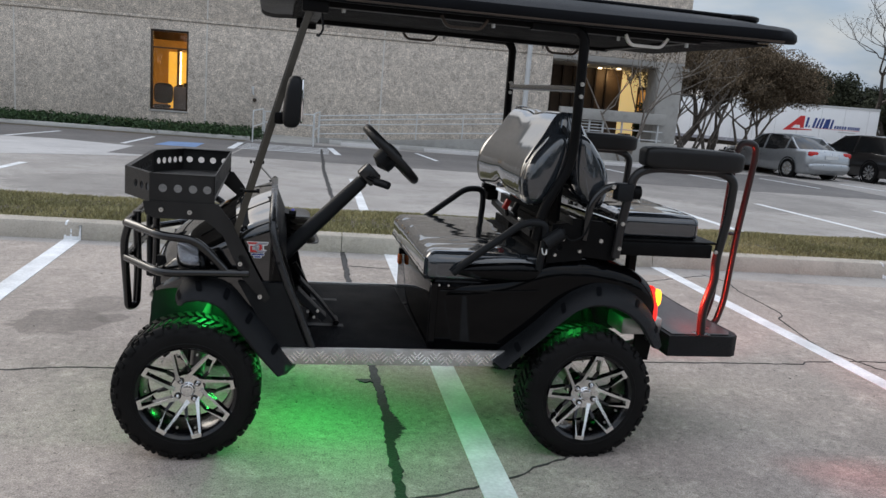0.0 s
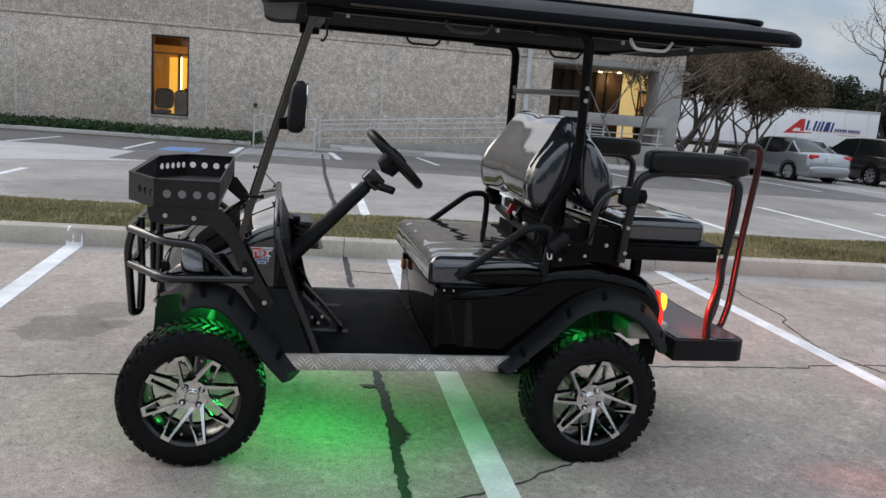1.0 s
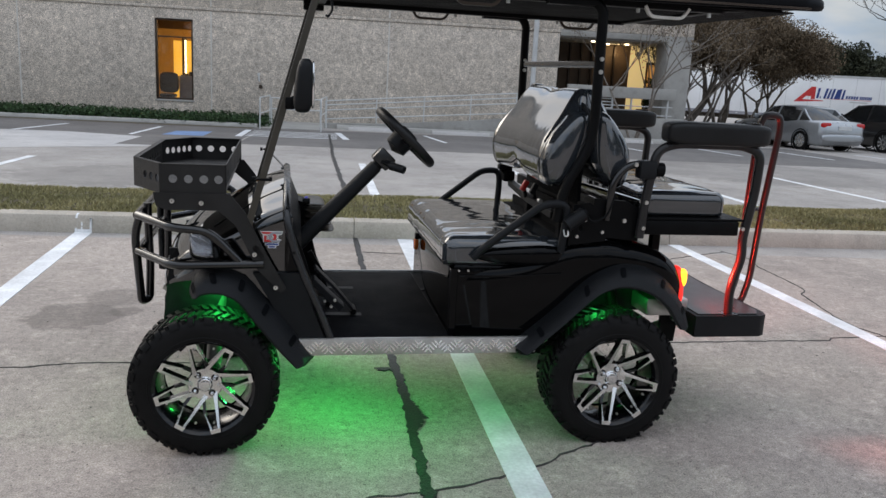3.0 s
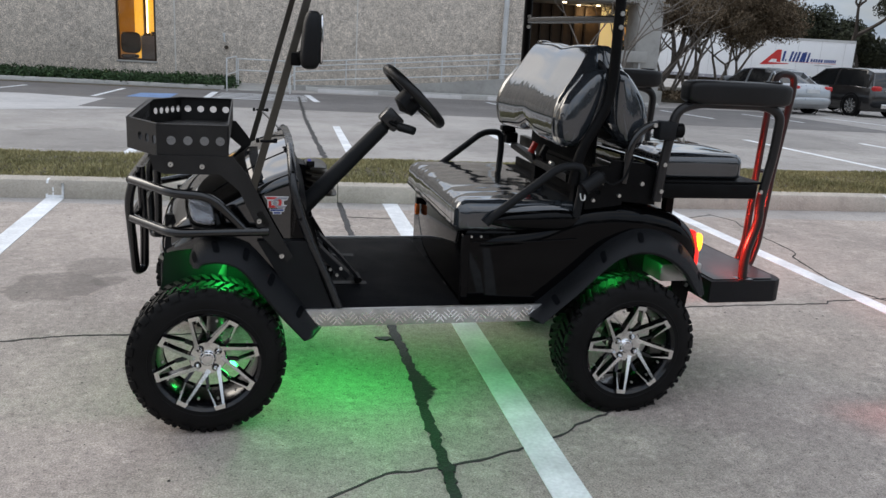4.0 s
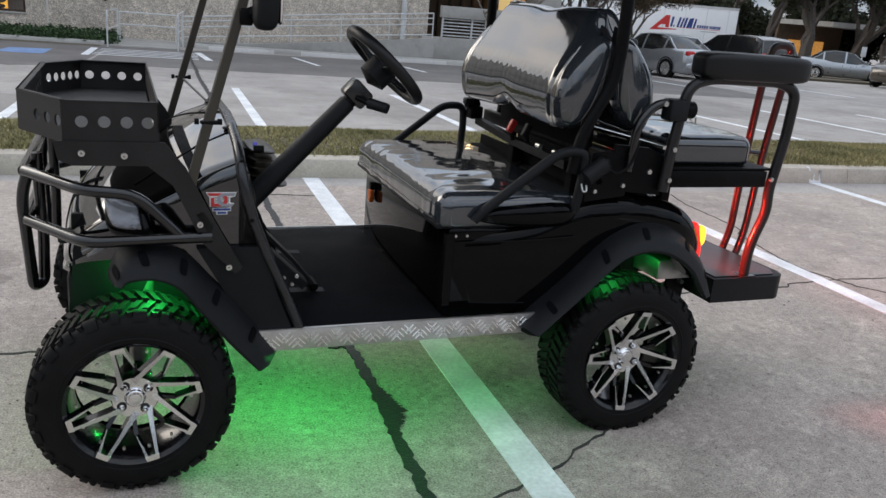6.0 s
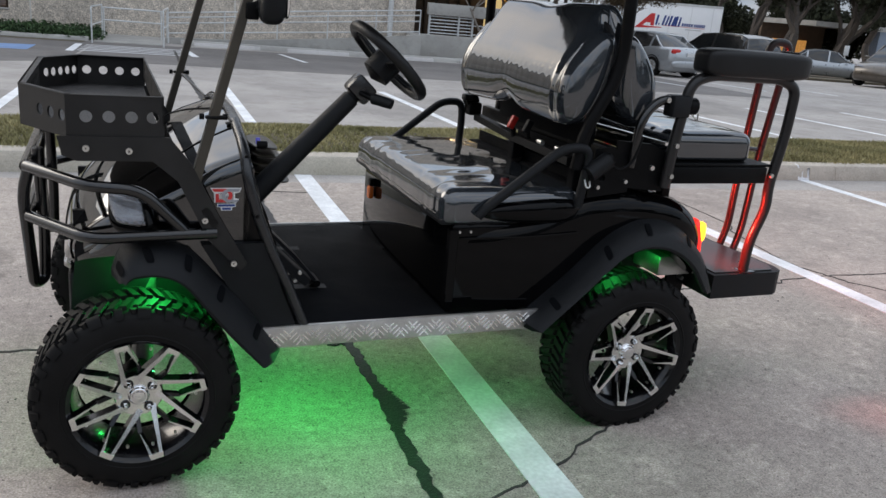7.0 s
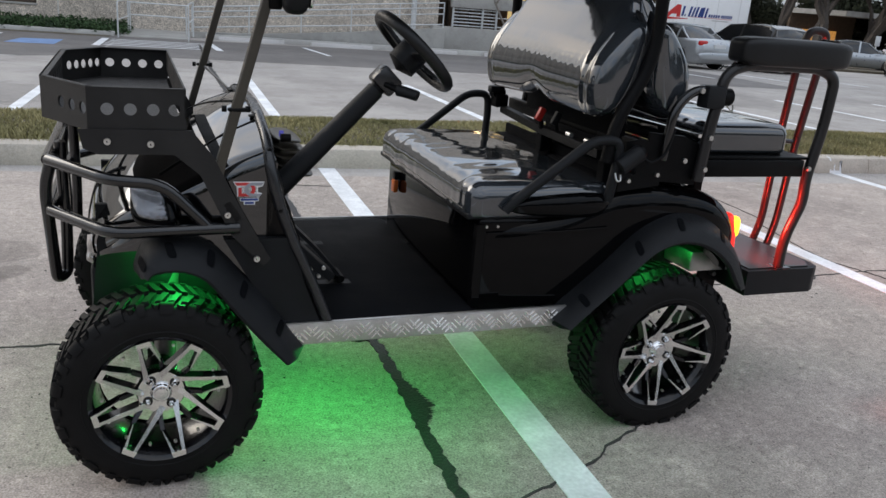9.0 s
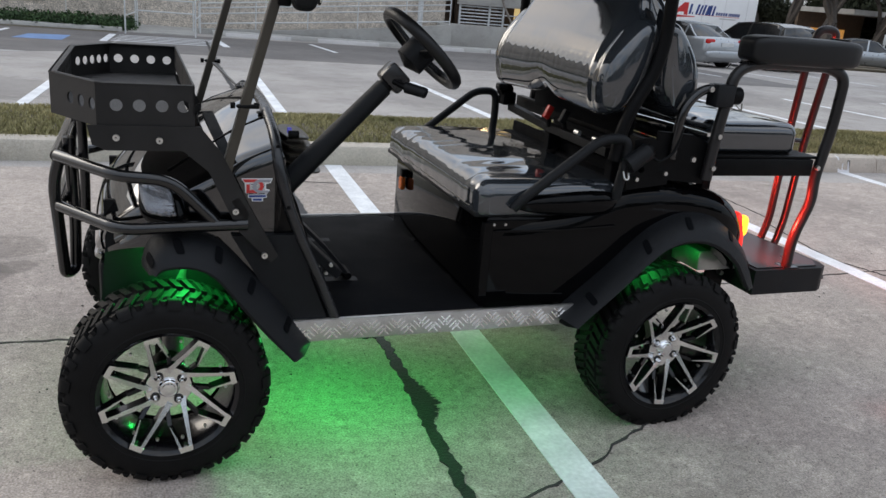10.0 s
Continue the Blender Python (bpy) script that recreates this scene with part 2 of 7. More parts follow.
M_RUBBER = material("tyre_rubber", (0.0065, 0.0062, 0.0062), 0.62, var=0.35, scale=12, bump=0.1, bscale=300, fine=0.2, spec=0.14)
M_MAT = material("black_floor_mat", (0.0022, 0.0026, 0.0036), 0.7, var=0.3, scale=7, bump=0.4, bscale=500, fine=0.25, spec=0.07)
M_ALLOY = material("machined_alloy", (0.76, 0.755, 0.74), 0.22, 1.0, var=0.06, scale=20, bump=0.02, bscale=400)
M_RIMBLACK = material("gloss_black_rim", (0.005, 0.005, 0.006), 0.2, var=0.2, coat=0.3, spec=0.3)
M_CHROME = material("chrome", (0.75, 0.75, 0.76), 0.08, 1.0, var=0.04)
M_BOLT = material("zinc_bolt", (0.6, 0.6, 0.58), 0.32, 1.0, var=0.1, scale=60)
M_TREADPLATE = material("aluminium_tread_plate", (0.56, 0.55, 0.535), 0.4, 1.0, var=0.1, scale=25, bump=0.06, bscale=300, fine=0.1)
M_TREADBAR = material("bright_tread_bar", (0.9, 0.89, 0.87), 0.2, 1.0, var=0.05)
M_VINYL = material("wrapped_charcoal_vinyl", (0.026, 0.03, 0.035), 0.09, var=0.25, scale=5, bump=0.025, bscale=9, coat=1.0, fine=0.12, rvar=0.4, spec=0.3, stretch=(1.0, 2.0, 1.0))
# raised again to brighten the sky reflection put on the cowl
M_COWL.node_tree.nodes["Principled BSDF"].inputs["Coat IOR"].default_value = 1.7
_v = M_VINYL.node_tree.nodes["Principled BSDF"]
_v.inputs["Coat IOR"].default_value = 1.75     # several layers of loose film
for _n in M_VINYL.node_tree.nodes:
    if _n.bl_idname == "ShaderNodeBump":
        M_VINYL.node_tree.links.new(_n.outputs["Normal"], _v.inputs["Coat Normal"])
M_VINYLSIDE = material("carbon_vinyl", (0.016, 0.0165, 0.018), 0.2, var=0.25, scale=60, bump=0.15, bscale=260, coat=0.6)
M_PADBLACK = material("black_vinyl_pad", (0.007, 0.007, 0.0075), 0.4, var=0.2, scale=8, bump=0.12, bscale=350, spec=0.3)
M_LENS = glass("headlight_lens", (0.92, 0.94, 0.95), 0.05)
M_REFLECT = material("headlight_bowl", (0.22, 0.22, 0.235), 0.2, 1.0, var=0.3, scale=30, bump=0.6, bscale=45)
M_AMBER = material("amber_reflector", (0.6, 0.13, 0.02), 0.2, var=0.1)
M_AMBERLIT = material("lit_amber_lamp", (0.9, 0.35, 0.02), 0.3, emit=(1.0, 0.42, 0.02), power=3.2)
M_REDLIT = material("lit_red_lamp", (0.7, 0.02, 0.02), 0.3, emit=(1.0, 0.03, 0.02), power=1.2)
M_GREENLED = material("green_led", (0.1, 0.8, 0.2), 0.3, emit=(0.02, 1.0, 0.12), power=5.0)
M_BLUEDOT = material("blue_gauge_light", (0.03, 0.03, 0.2), 0.3, emit=(0.2, 0.2, 1.0), power=0.2)
M_REDBUCKLE = material("red_buckle", (0.45, 0.02, 0.015), 0.4, var=0.1)
M_STEEL = material("dull_steel", (0.2, 0.19, 0.18), 0.5, 0.8, var=0.25, scale=18, bump=0.1)
M_MIRRORGLASS = material("mirror_glass", (0.8, 0.8, 0.8), 0.02, 1.0, var=0.01)
M_DECALWHITE = material("white_decal", (0.75, 0.75, 0.75), 0.35, var=0.05)


# ---- mesh helpers ----
def part(name, bm, mat, parent=None, label="", sharp=38):
    bmesh.ops.recalc_face_normals(bm, faces=bm.faces[:])
    lim = radians(sharp)
    for f in bm.faces:
        f.smooth = True
    for e in bm.edges:
        e.smooth = not (len(e.link_faces) == 2 and e.calc_face_angle(0) > lim)
    me = bpy.data.meshes.new(name)
    bm.to_mesh(me)
    bm.free()
    me.materials.append(mat)
    ob = new(name, me)
    if parent is not None:
        ob.parent = parent
    if label:
        tagged(ob, label)
    return ob


def raw(name, verts, faces, mat, parent=None, label="", smooth=False):
    me = bpy.data.meshes.new(name)
    me.from_pydata(verts, [], faces)
    if smooth:
        me.shade_smooth()
    me.materials.append(mat)
    ob = new(name, me)
    if parent is not None:
        ob.parent = parent
    if label:
        tagged(ob, label)
    return ob


def thing(name, label, category, at=(0, 0, 0), turn=0.0, group="", kind=""):
    ob = new(name)
    ob.empty_display_size = 0.1
    ob.matrix_world = pose(*at, 0, 0, turn)
    return tagged(ob, label, category, group, kind)


def box(x0, x1, y0, y1, z0, z1, bev=0.0, bm=None, m=None, seg=2):
    b = bmesh.new()
    bmesh.ops.create_cube(b, size=1)
    bmesh.ops.scale(b, vec=(x1 - x0, y1 - y0, z1 - z0), verts=b.verts)
    bmesh.ops.translate(b, vec=((x0 + x1) / 2, (y0 + y1) / 2, (z0 + z1) / 2), verts=b.verts)
    if bev:
        bmesh.ops.bevel(b, geom=b.edges[:], offset=bev, segments=seg, affect="EDGES", profile=0.5)
    if m is not None:
        bmesh.ops.transform(b, matrix=m, verts=b.verts)
    return join(bm, b)


def join(bm, b):
    if bm is None:
        return b
    me = bpy.data.meshes.new("temp")
    b.to_mesh(me)
    b.free()
    bm.from_mesh(me)
    bpy.data.meshes.remove(me)
    return bm


def loft(rings, closed=True, caps=True, bm=None):
    """Faces between rings of equal count."""
    bm = bm or bmesh.new()
    rows = [[bm.verts.new(p) for p in ring] for ring in rings]
    k = len(rows[0])
    for a, b in zip(rows, rows[1:]):
        for i in range(k if closed else k - 1):
            j = (i + 1) % k
            bm.faces.new((a[i], a[j], b[j], b[i]))
    if caps and closed:
        bm.faces.new(rows[0][::-1])
        bm.faces.new(rows[-1])
    return bm


def fillet(points, r=0.04, n=5):
    """Rounds the corners of a polyline."""
    pts = [Vector(p) for p in points]
    out = [pts[0]]
    for a, b, c in zip(pts, pts[1:], pts[2:]):
        u, v = (a - b), (c - b)
        d = min(r, u.length * 0.48, v.length * 0.48)
        p, q = b + u.normalized() * d, b + v.normalized() * d
        for i in range(n + 1):
            t = i / n
            out.append(p.lerp(b, t).lerp(b.lerp(q, t), t))
    out.append(pts[-1])
    return out


def tube(points, r, seg=10, r2=None, flat=1.0, bm=None, up=(0, 1, 0)):
    """A round (or flattened) bar along a polyline; r2: the radius at its end."""
    pts = [Vector(p) for p in points]
    rings = []
    ref = Vector(up)
    for i, p in enumerate(pts):
        d = (pts[min(i + 1, len(pts) - 1)] - pts[max(i - 1, 0)]).normalized()
        if abs(d.dot(ref)) > 0.95:
            ref = Vector((1, 0, 0)) if abs(d.x) < 0.9 else Vector((0, 0, 1))
        a = (ref - d * ref.dot(d)).normalized()
        b = d.cross(a)
        k = r if r2 is None else r + (r2 - r) * i / (len(pts) - 1)
        rings.append([p + a * k * math.cos(2 * math.pi * j / seg) + b * k * flat * math.sin(2 * math.pi * j / seg) for j in range(seg)])
    return loft(rings, bm=bm)


def bar(points, w, h, bm=None, up=(0, 1, 0)):
    """A rectangular bar along a polyline, w along up, h across."""
    pts = [Vector(p) for p in points]
    rings = []
    for i, p in enumerate(pts):
        d = (pts[min(i + 1, len(pts) - 1)] - pts[max(i - 1, 0)]).normalized()
        a = (Vector(up) - d * Vector(up).dot(d)).normalized()
        b = d.cross(a)
        c = 0.86
        rings.append([p + a * w / 2 * s + b * h / 2 * t for s, t in ((1, c), (c, 1), (-c, 1), (-1, c), (-1, -c), (-c, -1), (c, -1), (1, -c))])
    return loft(rings, bm=bm)


def lathe(profile, seg=40, bm=None, at=(0, 0, 0), closed=False):
    """Turns (radius, y) pairs about the y axis."""
    bm = bm or bmesh.new()
    rows = []
    for r, y in profile:
        rows.append([bm.verts.new((at[0] + r * math.cos(2 * math.pi * i / seg), at[1] + y, at[2] + r * math.sin(2 * math.pi * i / seg))) for i in range(seg)])
    pairs = list(zip(rows, rows[1:])) + ([(rows[-1], rows[0])] if closed else [])
    for a, b in pairs:
        for i in range(seg):
            j = (i + 1) % seg
            bm.faces.new((a[i], a[j], b[j], b[i]))
    return bm


def plate(outline, holes, thick, place, bm=None):
    """A flat sheet with round holes (u, v, radius), of a given thickness; place maps (u, v, w) into space."""
    b = bmesh.new()
    edges = []
    loops = [[(u, v) for u, v in outline]]
    for u, v, r in holes:
        loops.append([(u + r * math.cos(2 * math.pi * i / 14), v + r * math.sin(2 * math.pi * i / 14)) for i in range(14)])
    for lp in loops:
        vs = [b.verts.new((u, v, 0)) for u, v in lp]
        edges += [b.edges.new((vs[i], vs[(i + 1) % len(vs)])) for i in range(len(vs))]
    bmesh.ops.triangle_fill(b, edges=edges, use_beauty=True, use_dissolve=False)
    faces = [f for f in b.faces]
    for f in faces:
        c = f.calc_center_median()
        if any((c.x - u) ** 2 + (c.y - v) ** 2 < (r * 0.9) ** 2 for u, v, r in holes):
            b.faces.remove(f)
    geom = bmesh.ops.extrude_face_region(b, geom=b.faces[:])
    for v in geom["geom"]:
        if isinstance(v, bmesh.types.BMVert):
            v.co.z += thick
    for v in b.verts:
        v.co = Vector(place(*v.co))
    return join(bm, b)


def cushion(cx, cy, cz, sx, sy, sz, n=10, power=4.0, shape=None, bm=None):
    """A padded block: a rounded box of half sizes sx, sy, sz; shape may move its points (u, v, w in -1..1)."""
    b = bmesh.new()
    bmesh.ops.create_cube(b, size=2)
    bmesh.ops.subdivide_edges(b, edges=b.edges[:], cuts=n, use_grid_fill=True)
    for v in b.verts:
        p = v.co
        k = (abs(p.x) ** power + abs(p.y) ** power + abs(p.z) ** power) ** (1 / power)
        m = max(abs(p.x), abs(p.y), abs(p.z))
        q = p * (m / k)
        u, w, t = q
        if shape:
            u, w, t = shape(u, w, t)
        v.co = (cx + sx * u, cy + sy * w, cz + sz * t)
    return join(bm, b)


def disc(at, r, h, axis="y", seg=14, bm=None, dome=0.0):
    """A short round stub along an axis."""
    prof = [(0.001, -h / 2), (r, -h / 2), (r, h / 2 - dome), (r * 0.7, h / 2), (0.001, h / 2)]
    b = lathe(prof, seg)
    if axis == "x":
        bmesh.ops.rotate(b, matrix=Matrix.Rotation(radians(-90), 3, "Z"), verts=b.verts)
    if axis == "z":
        bmesh.ops.rotate(b, matrix=Matrix.Rotation(radians(90), 3, "X"), verts=b.verts)
    bmesh.ops.translate(b, vec=at, verts=b.verts)
    return join(bm, b)


# ---- ground, kerbs, markings ----
def gz(y):
    """Height of the ground: level at the cart, falling away behind the grass strip."""
    if y < 5:
        return 0.0
    if y < 23.4:
        return -0.019 * (y - 5)
    if y < 63:
        return -0.35 - 0.038 * (y - 23.4)
    return -1.855


ys = [-400, -60, -12, -6, -3, 0, 3.36, 5, 8, 12, 16, 23.4, 30, 45, 63, 120, 400, 1500]
xs = [-1500, -200, -40, -12, -6, 0, 6, 12, 40, 200, 1500]
gv = [(x, y, gz(y)) for y in ys for x in xs]
k = len(xs)
gf = [(j * k + i, j * k + i + 1, (j + 1) * k + i + 1, (j + 1) * k + i) for j in range(len(ys) - 1) for i in range(k - 1)]
ground = raw("ground", gv, gf, M_BAY)
ground.data.materials.append(M_LOT)
for f in ground.data.polygons:
    f.material_index = 1 if f.center.y > 4 else 0
tagged(ground, "pale broom-finished concrete parking lot with stains", "ground", kind="structure")


def patch(name, poly, mat, label, category, lift=0.004, kind="structure"):
    """A thin slab over the ground on a polygon that is cut along y."""
    bm = bmesh.new()
    vs = [bm.verts.new((x, y, 0)) for x, y in poly]
    bm.faces.new(vs)
    for yc in (5, 8, 12, 16, 23.4):
        bmesh.ops.bisect_plane(bm, geom=bm.verts[:] + bm.edges[:] + bm.faces[:], plane_co=(0, yc, 0), plane_no=(0, 1, 0))
    g = bmesh.ops.extrude_face_region(bm, geom=bm.faces[:])
    top = {v for v in g["geom"] if isinstance(v, bmesh.types.BMVert)}
    for v in bm.verts:
        v.co.z = gz(v.co.y) + (lift if v in top else -0.01)
    return tagged(part(name, bm, mat), label, category, kind=kind)


def line(p, q, w, mat=M_LINE, label="worn white painted parking line", lift=0.004):
    (x0, y0), (x1, y1) = p, q
    d = Vector((x1 - x0, y1 - y0)).normalized()
    nx, ny = -d.y * w / 2, d.x * w / 2
    return patch("parking_line", [(x0 - nx, y0 - ny), (x1 - nx, y1 - ny), (x1 + nx, y1 + ny), (x0 + nx, y0 + ny)], mat, label, "marking", lift)


patch("dark_pavement", [(-14, 14.3), (-6.33, 15.2), (-4.63, 14.65), (-4.62, 12.45), (-3.6, 12.5), (-2.6, 13.2), (-2.5, 19.7), (-14, 20.2)], M_ASPHALT, "darker grey pavement by the building kerb", "pavement", 0.003)
patch("pale_pavement", [(-14, 9.6), (-5.95, 10.87), (-3.6, 12.5), (-4.62, 12.45), (-4.63, 14.65), (-6.33, 15.2), (-14, 14.3)], M_PALE, "pale strip of newer concrete", "pavement", 0.003)
patch("ramp_apron", [(-2.5, 13.7), (14, 14.3), (14, 21.2), (-2.5, 19.7)], M_ASPHALT, "darker grey parking row before the ramp", "pavement", 0.002)

# near bays: nine feet apart, square to the kerb
for (x0, y0), (x1, y1), w in (((0.295, 3.62), (0.455, -1.2), 0.135), ((0.455, -1.2), (0.62, -5.6), 0.135), ((-2.5, 3.55), (-2.1, -3.9), 0.14),
                              ((2.93, 3.72), (3.13, 0.4), 0.125), ((3.13, 0.4), (3.36, -4.0), 0.125), ((5.5, 3.8), (5.72, 0.0), 0.12), ((5.72, 0.0), (5.95, -4.0), 0.12), ((-5.25, 3.42), (-4.8, -4.0), 0.14)):
    line((x0, y0), (x1, y1), w)
# far bays, nearer row
for x in (-7.65, -5.03, -2.5, 0.1, 2.7, 5.33, 7.97, 10.6, 13.25, 15.9):
    line((x + 0.04, 5.5 + 0.05 * x), (x - 0.06, 10.45 + 0.07 * x if x > -5 else 9.6), 0.12)
# farther row
for x in (2.1, 4.75, 7.4, 10.05, 12.7, 15.4, 18.0):
    line((x + 0.2, 16.8), (x - 0.1, 19.5), 0.11)
line((-5.02, 15.2), (-5.04, 18.4), 0.11)
line((-7.46, 15.1), (-7.24, 18.0), 0.11)
# striped access aisle and blue stall mark
line((-2.76, 16.0), (-2.82, 18.6), 0.16)
line((-0.22, 16.4), (-0.45, 19.0), 0.16)
for i in range(5):
    y = 16.35 + i * 0.5
    line((-2.65, y), (-0.45, y + 0.15), 0.12)
patch("blue_stall_mark", [(-4.4, 15.5), (-3.5, 15.6), (-3.55, 17.2), (-4.35, 16.9)], M_BLUE, "faded blue painted accessible stall mark", "marking", 0.006)

rng = random.Random(4)


def ragged(points, w, mat, name, label, lift=0.003, step=0.05, wob=0.35, drift=0.012):
    """A crack or tar seam: an uneven strip along a polyline."""
    mid = []
    for (x0, y0), (x1, y1) in zip(points, points[1:]):
        n = max(2, int(math.hypot(x1 - x0, y1 - y0) / step))
        for i in range(n):
            mid.append((x0 + (x1 - x0) * i / n + rng.gauss(0, drift), y0 + (y1 - y0) * i / n + rng.gauss(0, drift)))
    mid.append(points[-1])
    vs, fs = [], []
    for i, (x, y) in enumerate(mid):
        a, b = mid[max(i - 1, 0)], mid[min(i + 1, len(mid) - 1)]
        d = Vector((b[0] - a[0], b[1] - a[1])).normalized()
        l, r = (w / 2 * (1 + rng.uniform(-wob, wob)) for _ in range(2))
        zt = gz(y) + lift
        vs += [(x - d.y * l, y + d.x * l, zt), (x + d.y * r, y - d.x * r, zt), (x - d.y * l, y + d.x * l, zt - 0.01), (x + d.y * r, y - d.x * r, zt - 0.01)]
        if i:
            o = 4 * i
            fs += [(o - 4, o - 3, o + 1, o), (o - 4, o, o + 2, o - 2), (o + 1, o - 3, o - 1, o + 3)]
    return tagged(raw(name, vs, fs, mat), label, "crack", kind="structure")


SEAM = "black tar seam sealing a concrete joint"
CRACK = "thin dark crack in the concrete"
ragged([(-0.16, 3.66), (-0.12, 2.66), (-0.05, 1.4), (-0.01, 0.62), (0.005, 0.42), (0.03, 0.1), (0.04, -0.25), (0.045, -0.6), (0.055, -0.94), (0.06, -1.6), (0.06, -3)], 0.042, M_TAR, "tar_seam", SEAM, 0.005, 0.022, 0.3, 0.003)
ragged([(-0.09, 0.315), (-0.01, 0.325)], 0.036, M_TAR, "tar_seam", SEAM, 0.006, 0.015, 0.5, 0.004)
ragged([(0.03, -0.93), (0.09, -0.95)], 0.04, M_TAR, "tar_seam", SEAM, 0.006, 0.012, 0.6, 0.004)
# tar that ran out of the joint to one side
n = 60
edge = [(0.045 + 0.075 * math.sin(math.pi * i / n) ** 0.8 * (0.6 + 0.6 * rng.random()) * (0.45 + 0.55 * min(1, i / n * 1.8)), -0.04 - 0.4 * i / n) for i in range(n + 1)]
vs = [(x, y, 0.0065) for x, y in edge] + [(0.035, y, 0.0065) for x, y in edge]
tagged(raw("tar_spill", vs, [(i + 1, i, n + 1 + i, n + 2 + i) for i in range(n)], M_TAR), "splashed tar spill beside the sealed joint", "tar", kind="structure")
ragged([(-0.2, 5.5), (-0.27, 7.2), (-0.47, 11.4), (-0.66, 18)], 0.06, M_TAR, "tar_seam", SEAM, 0.005, 0.1, 0.4, 0.008)
for pts in ([(-3.6, 0.05), (-1.85, 0.31), (-1.56, 0.38), (-0.9, 0.4)],
            [(-0.5, -1.17), (-0.36, -1.1), (-0.16, -0.96), (0.02, -0.93), (0.19, -0.89), (0.38, -0.81), (0.55, -0.72), (0.67, -0.62), (0.82, -0.53), (1.05, -0.46)],
            [(1.6, 0.8), (2.23, 0.85), (2.78, 0.88), (2.82, 0.93), (3.28, 0.99), (3.9, 1.0)],
            [(3.3, 3.5), (3.43, 3.21), (3.35, 2.88), (3.36, 2.5), (3.34, 2.1), (3.24, 1.99), (3.14, 1.35), (3.16, 1.15), (3.28, 0.86), (3.6, 0.5), (4.2, 0.3)],
            [(2.2, 2.95), (2.6, 3.08), (3.0, 3.3), (3.32, 3.46)],
            [(-0.12, 3.05), (0.25, 3.02)]):
    ragged(pts, 0.0095, M_CRACK, "crack", CRACK, 0.003, 0.034, 0.7, 0.0042)

# pits and grit on the near bay
vs, fs = [], []
for _ in range(170):
    x, y = rng.uniform(-3, 4.5), rng.uniform(-1.8, 3.2)
    r = rng.uniform(0.002, 0.007)
    o = len(vs)
    n = 6
    vs += [(x + r * rng.uniform(0.6, 1.2) * math.cos(i * 2 * math.pi / n), y + r * rng.uniform(0.6, 1.2) * math.sin(i * 2 * math.pi / n), 0.002) for i in range(n)] + [(x, y, 0.0055)]
    fs += [(o + i, o + (i + 1) % n, o + n) for i in range(n)]
tagged(raw("grit", vs, fs, M_CRACK), "scattered dark grit and leaf bits on concrete", "debris", kind="stuff")


def kerb(x0, x1, y, face, h, depth, label, mat=M_KERB, y1=None):
    """One cast length of kerb with a sloping face; face: -1 faces the bays, 1 the far lot; y1: its far end."""
    z = gz(y)
    y1 = y if y1 is None else y1
    prof = [(0.0, -0.05), (0.0, 0.0), (0.012 * -face, h * 0.35), (0.03 * -face, h * 0.8), (0.05 * -face, h * 0.96), (0.075 * -face, h), (depth * -face, h + 0.004), (depth * -face, -0.05)]
    bm = loft([[(x, q + a, z + b) for a, b in prof] for x, q in ((x0 + 0.003, y), (x1 - 0.003, y1))])
    return tagged(part("kerb", bm, mat, sharp=30), label, "kerb", kind="structure")


FRONT = lambda x: 3.615 + 0.035 * x     # foot of the kerb before the grass
BACK = lambda x: 5.36 + 0.05 * x         # foot of the kerb behind it
for i in range(-5, 8):
    x0 = -0.17 + i * 3.05
    x1 = x0 + 3.05
    kerb(x0, x1, FRONT(x0), -1, 0.15, 0.2, "cast concrete kerb in front of the grass strip", y1=FRONT(x1))
    kerb(x0, x1, BACK(x0), 1, 0.13, 0.16, "cast concrete kerb behind the grass strip", y1=BACK(x1))
# white paint carried up the kerb face, worn through in its middle
for x0 in (-2.5, 5.5, -5.25):
    for a, b, k in ((-0.07, -0.052, 1.0), (0.052, 0.07, 0.86), (-0.02, -0.008, 0.62), (-0.052, 0.052, 0.2)):
        full = ((0.0, 0.004), (0.02, 0.055), (0.036, 0.122), (0.056, 0.147), (0.1, 0.156))
        prof = [p for p in full if p[1] <= 0.16 * k] + ([] if k == 1.0 else [(0.03 * k, 0.15 * k)])
        prof = sorted(set(prof), key=lambda p: p[1])
        low = [(p + 0.006, q - 0.01) for p, q in prof][::-1]
        bm = loft([[(x0 + x, FRONT(x0) - 0.007 + p, q) for p, q in prof + low] for x in (a, b)])
        tagged(part("kerb_mark", bm, M_LINE), "white paint carried up the kerb face", "marking", kind="structure")

strip = raw("grass_soil", [(x, (FRONT(x) + 0.17) * (1 - k) + (BACK(x) - 0.14) * k, z) for k, z in ((0, 0.13), (0.27, 0.165), (0.73, 0.165), (1, 0.11)) for x in (-15.6, 24)],
            [(0, 1, 3, 2), (2, 3, 5, 4), (4, 5, 7, 6)], M_SOIL)
tagged(strip, "soil under the grass strip", "soil", kind="structure")


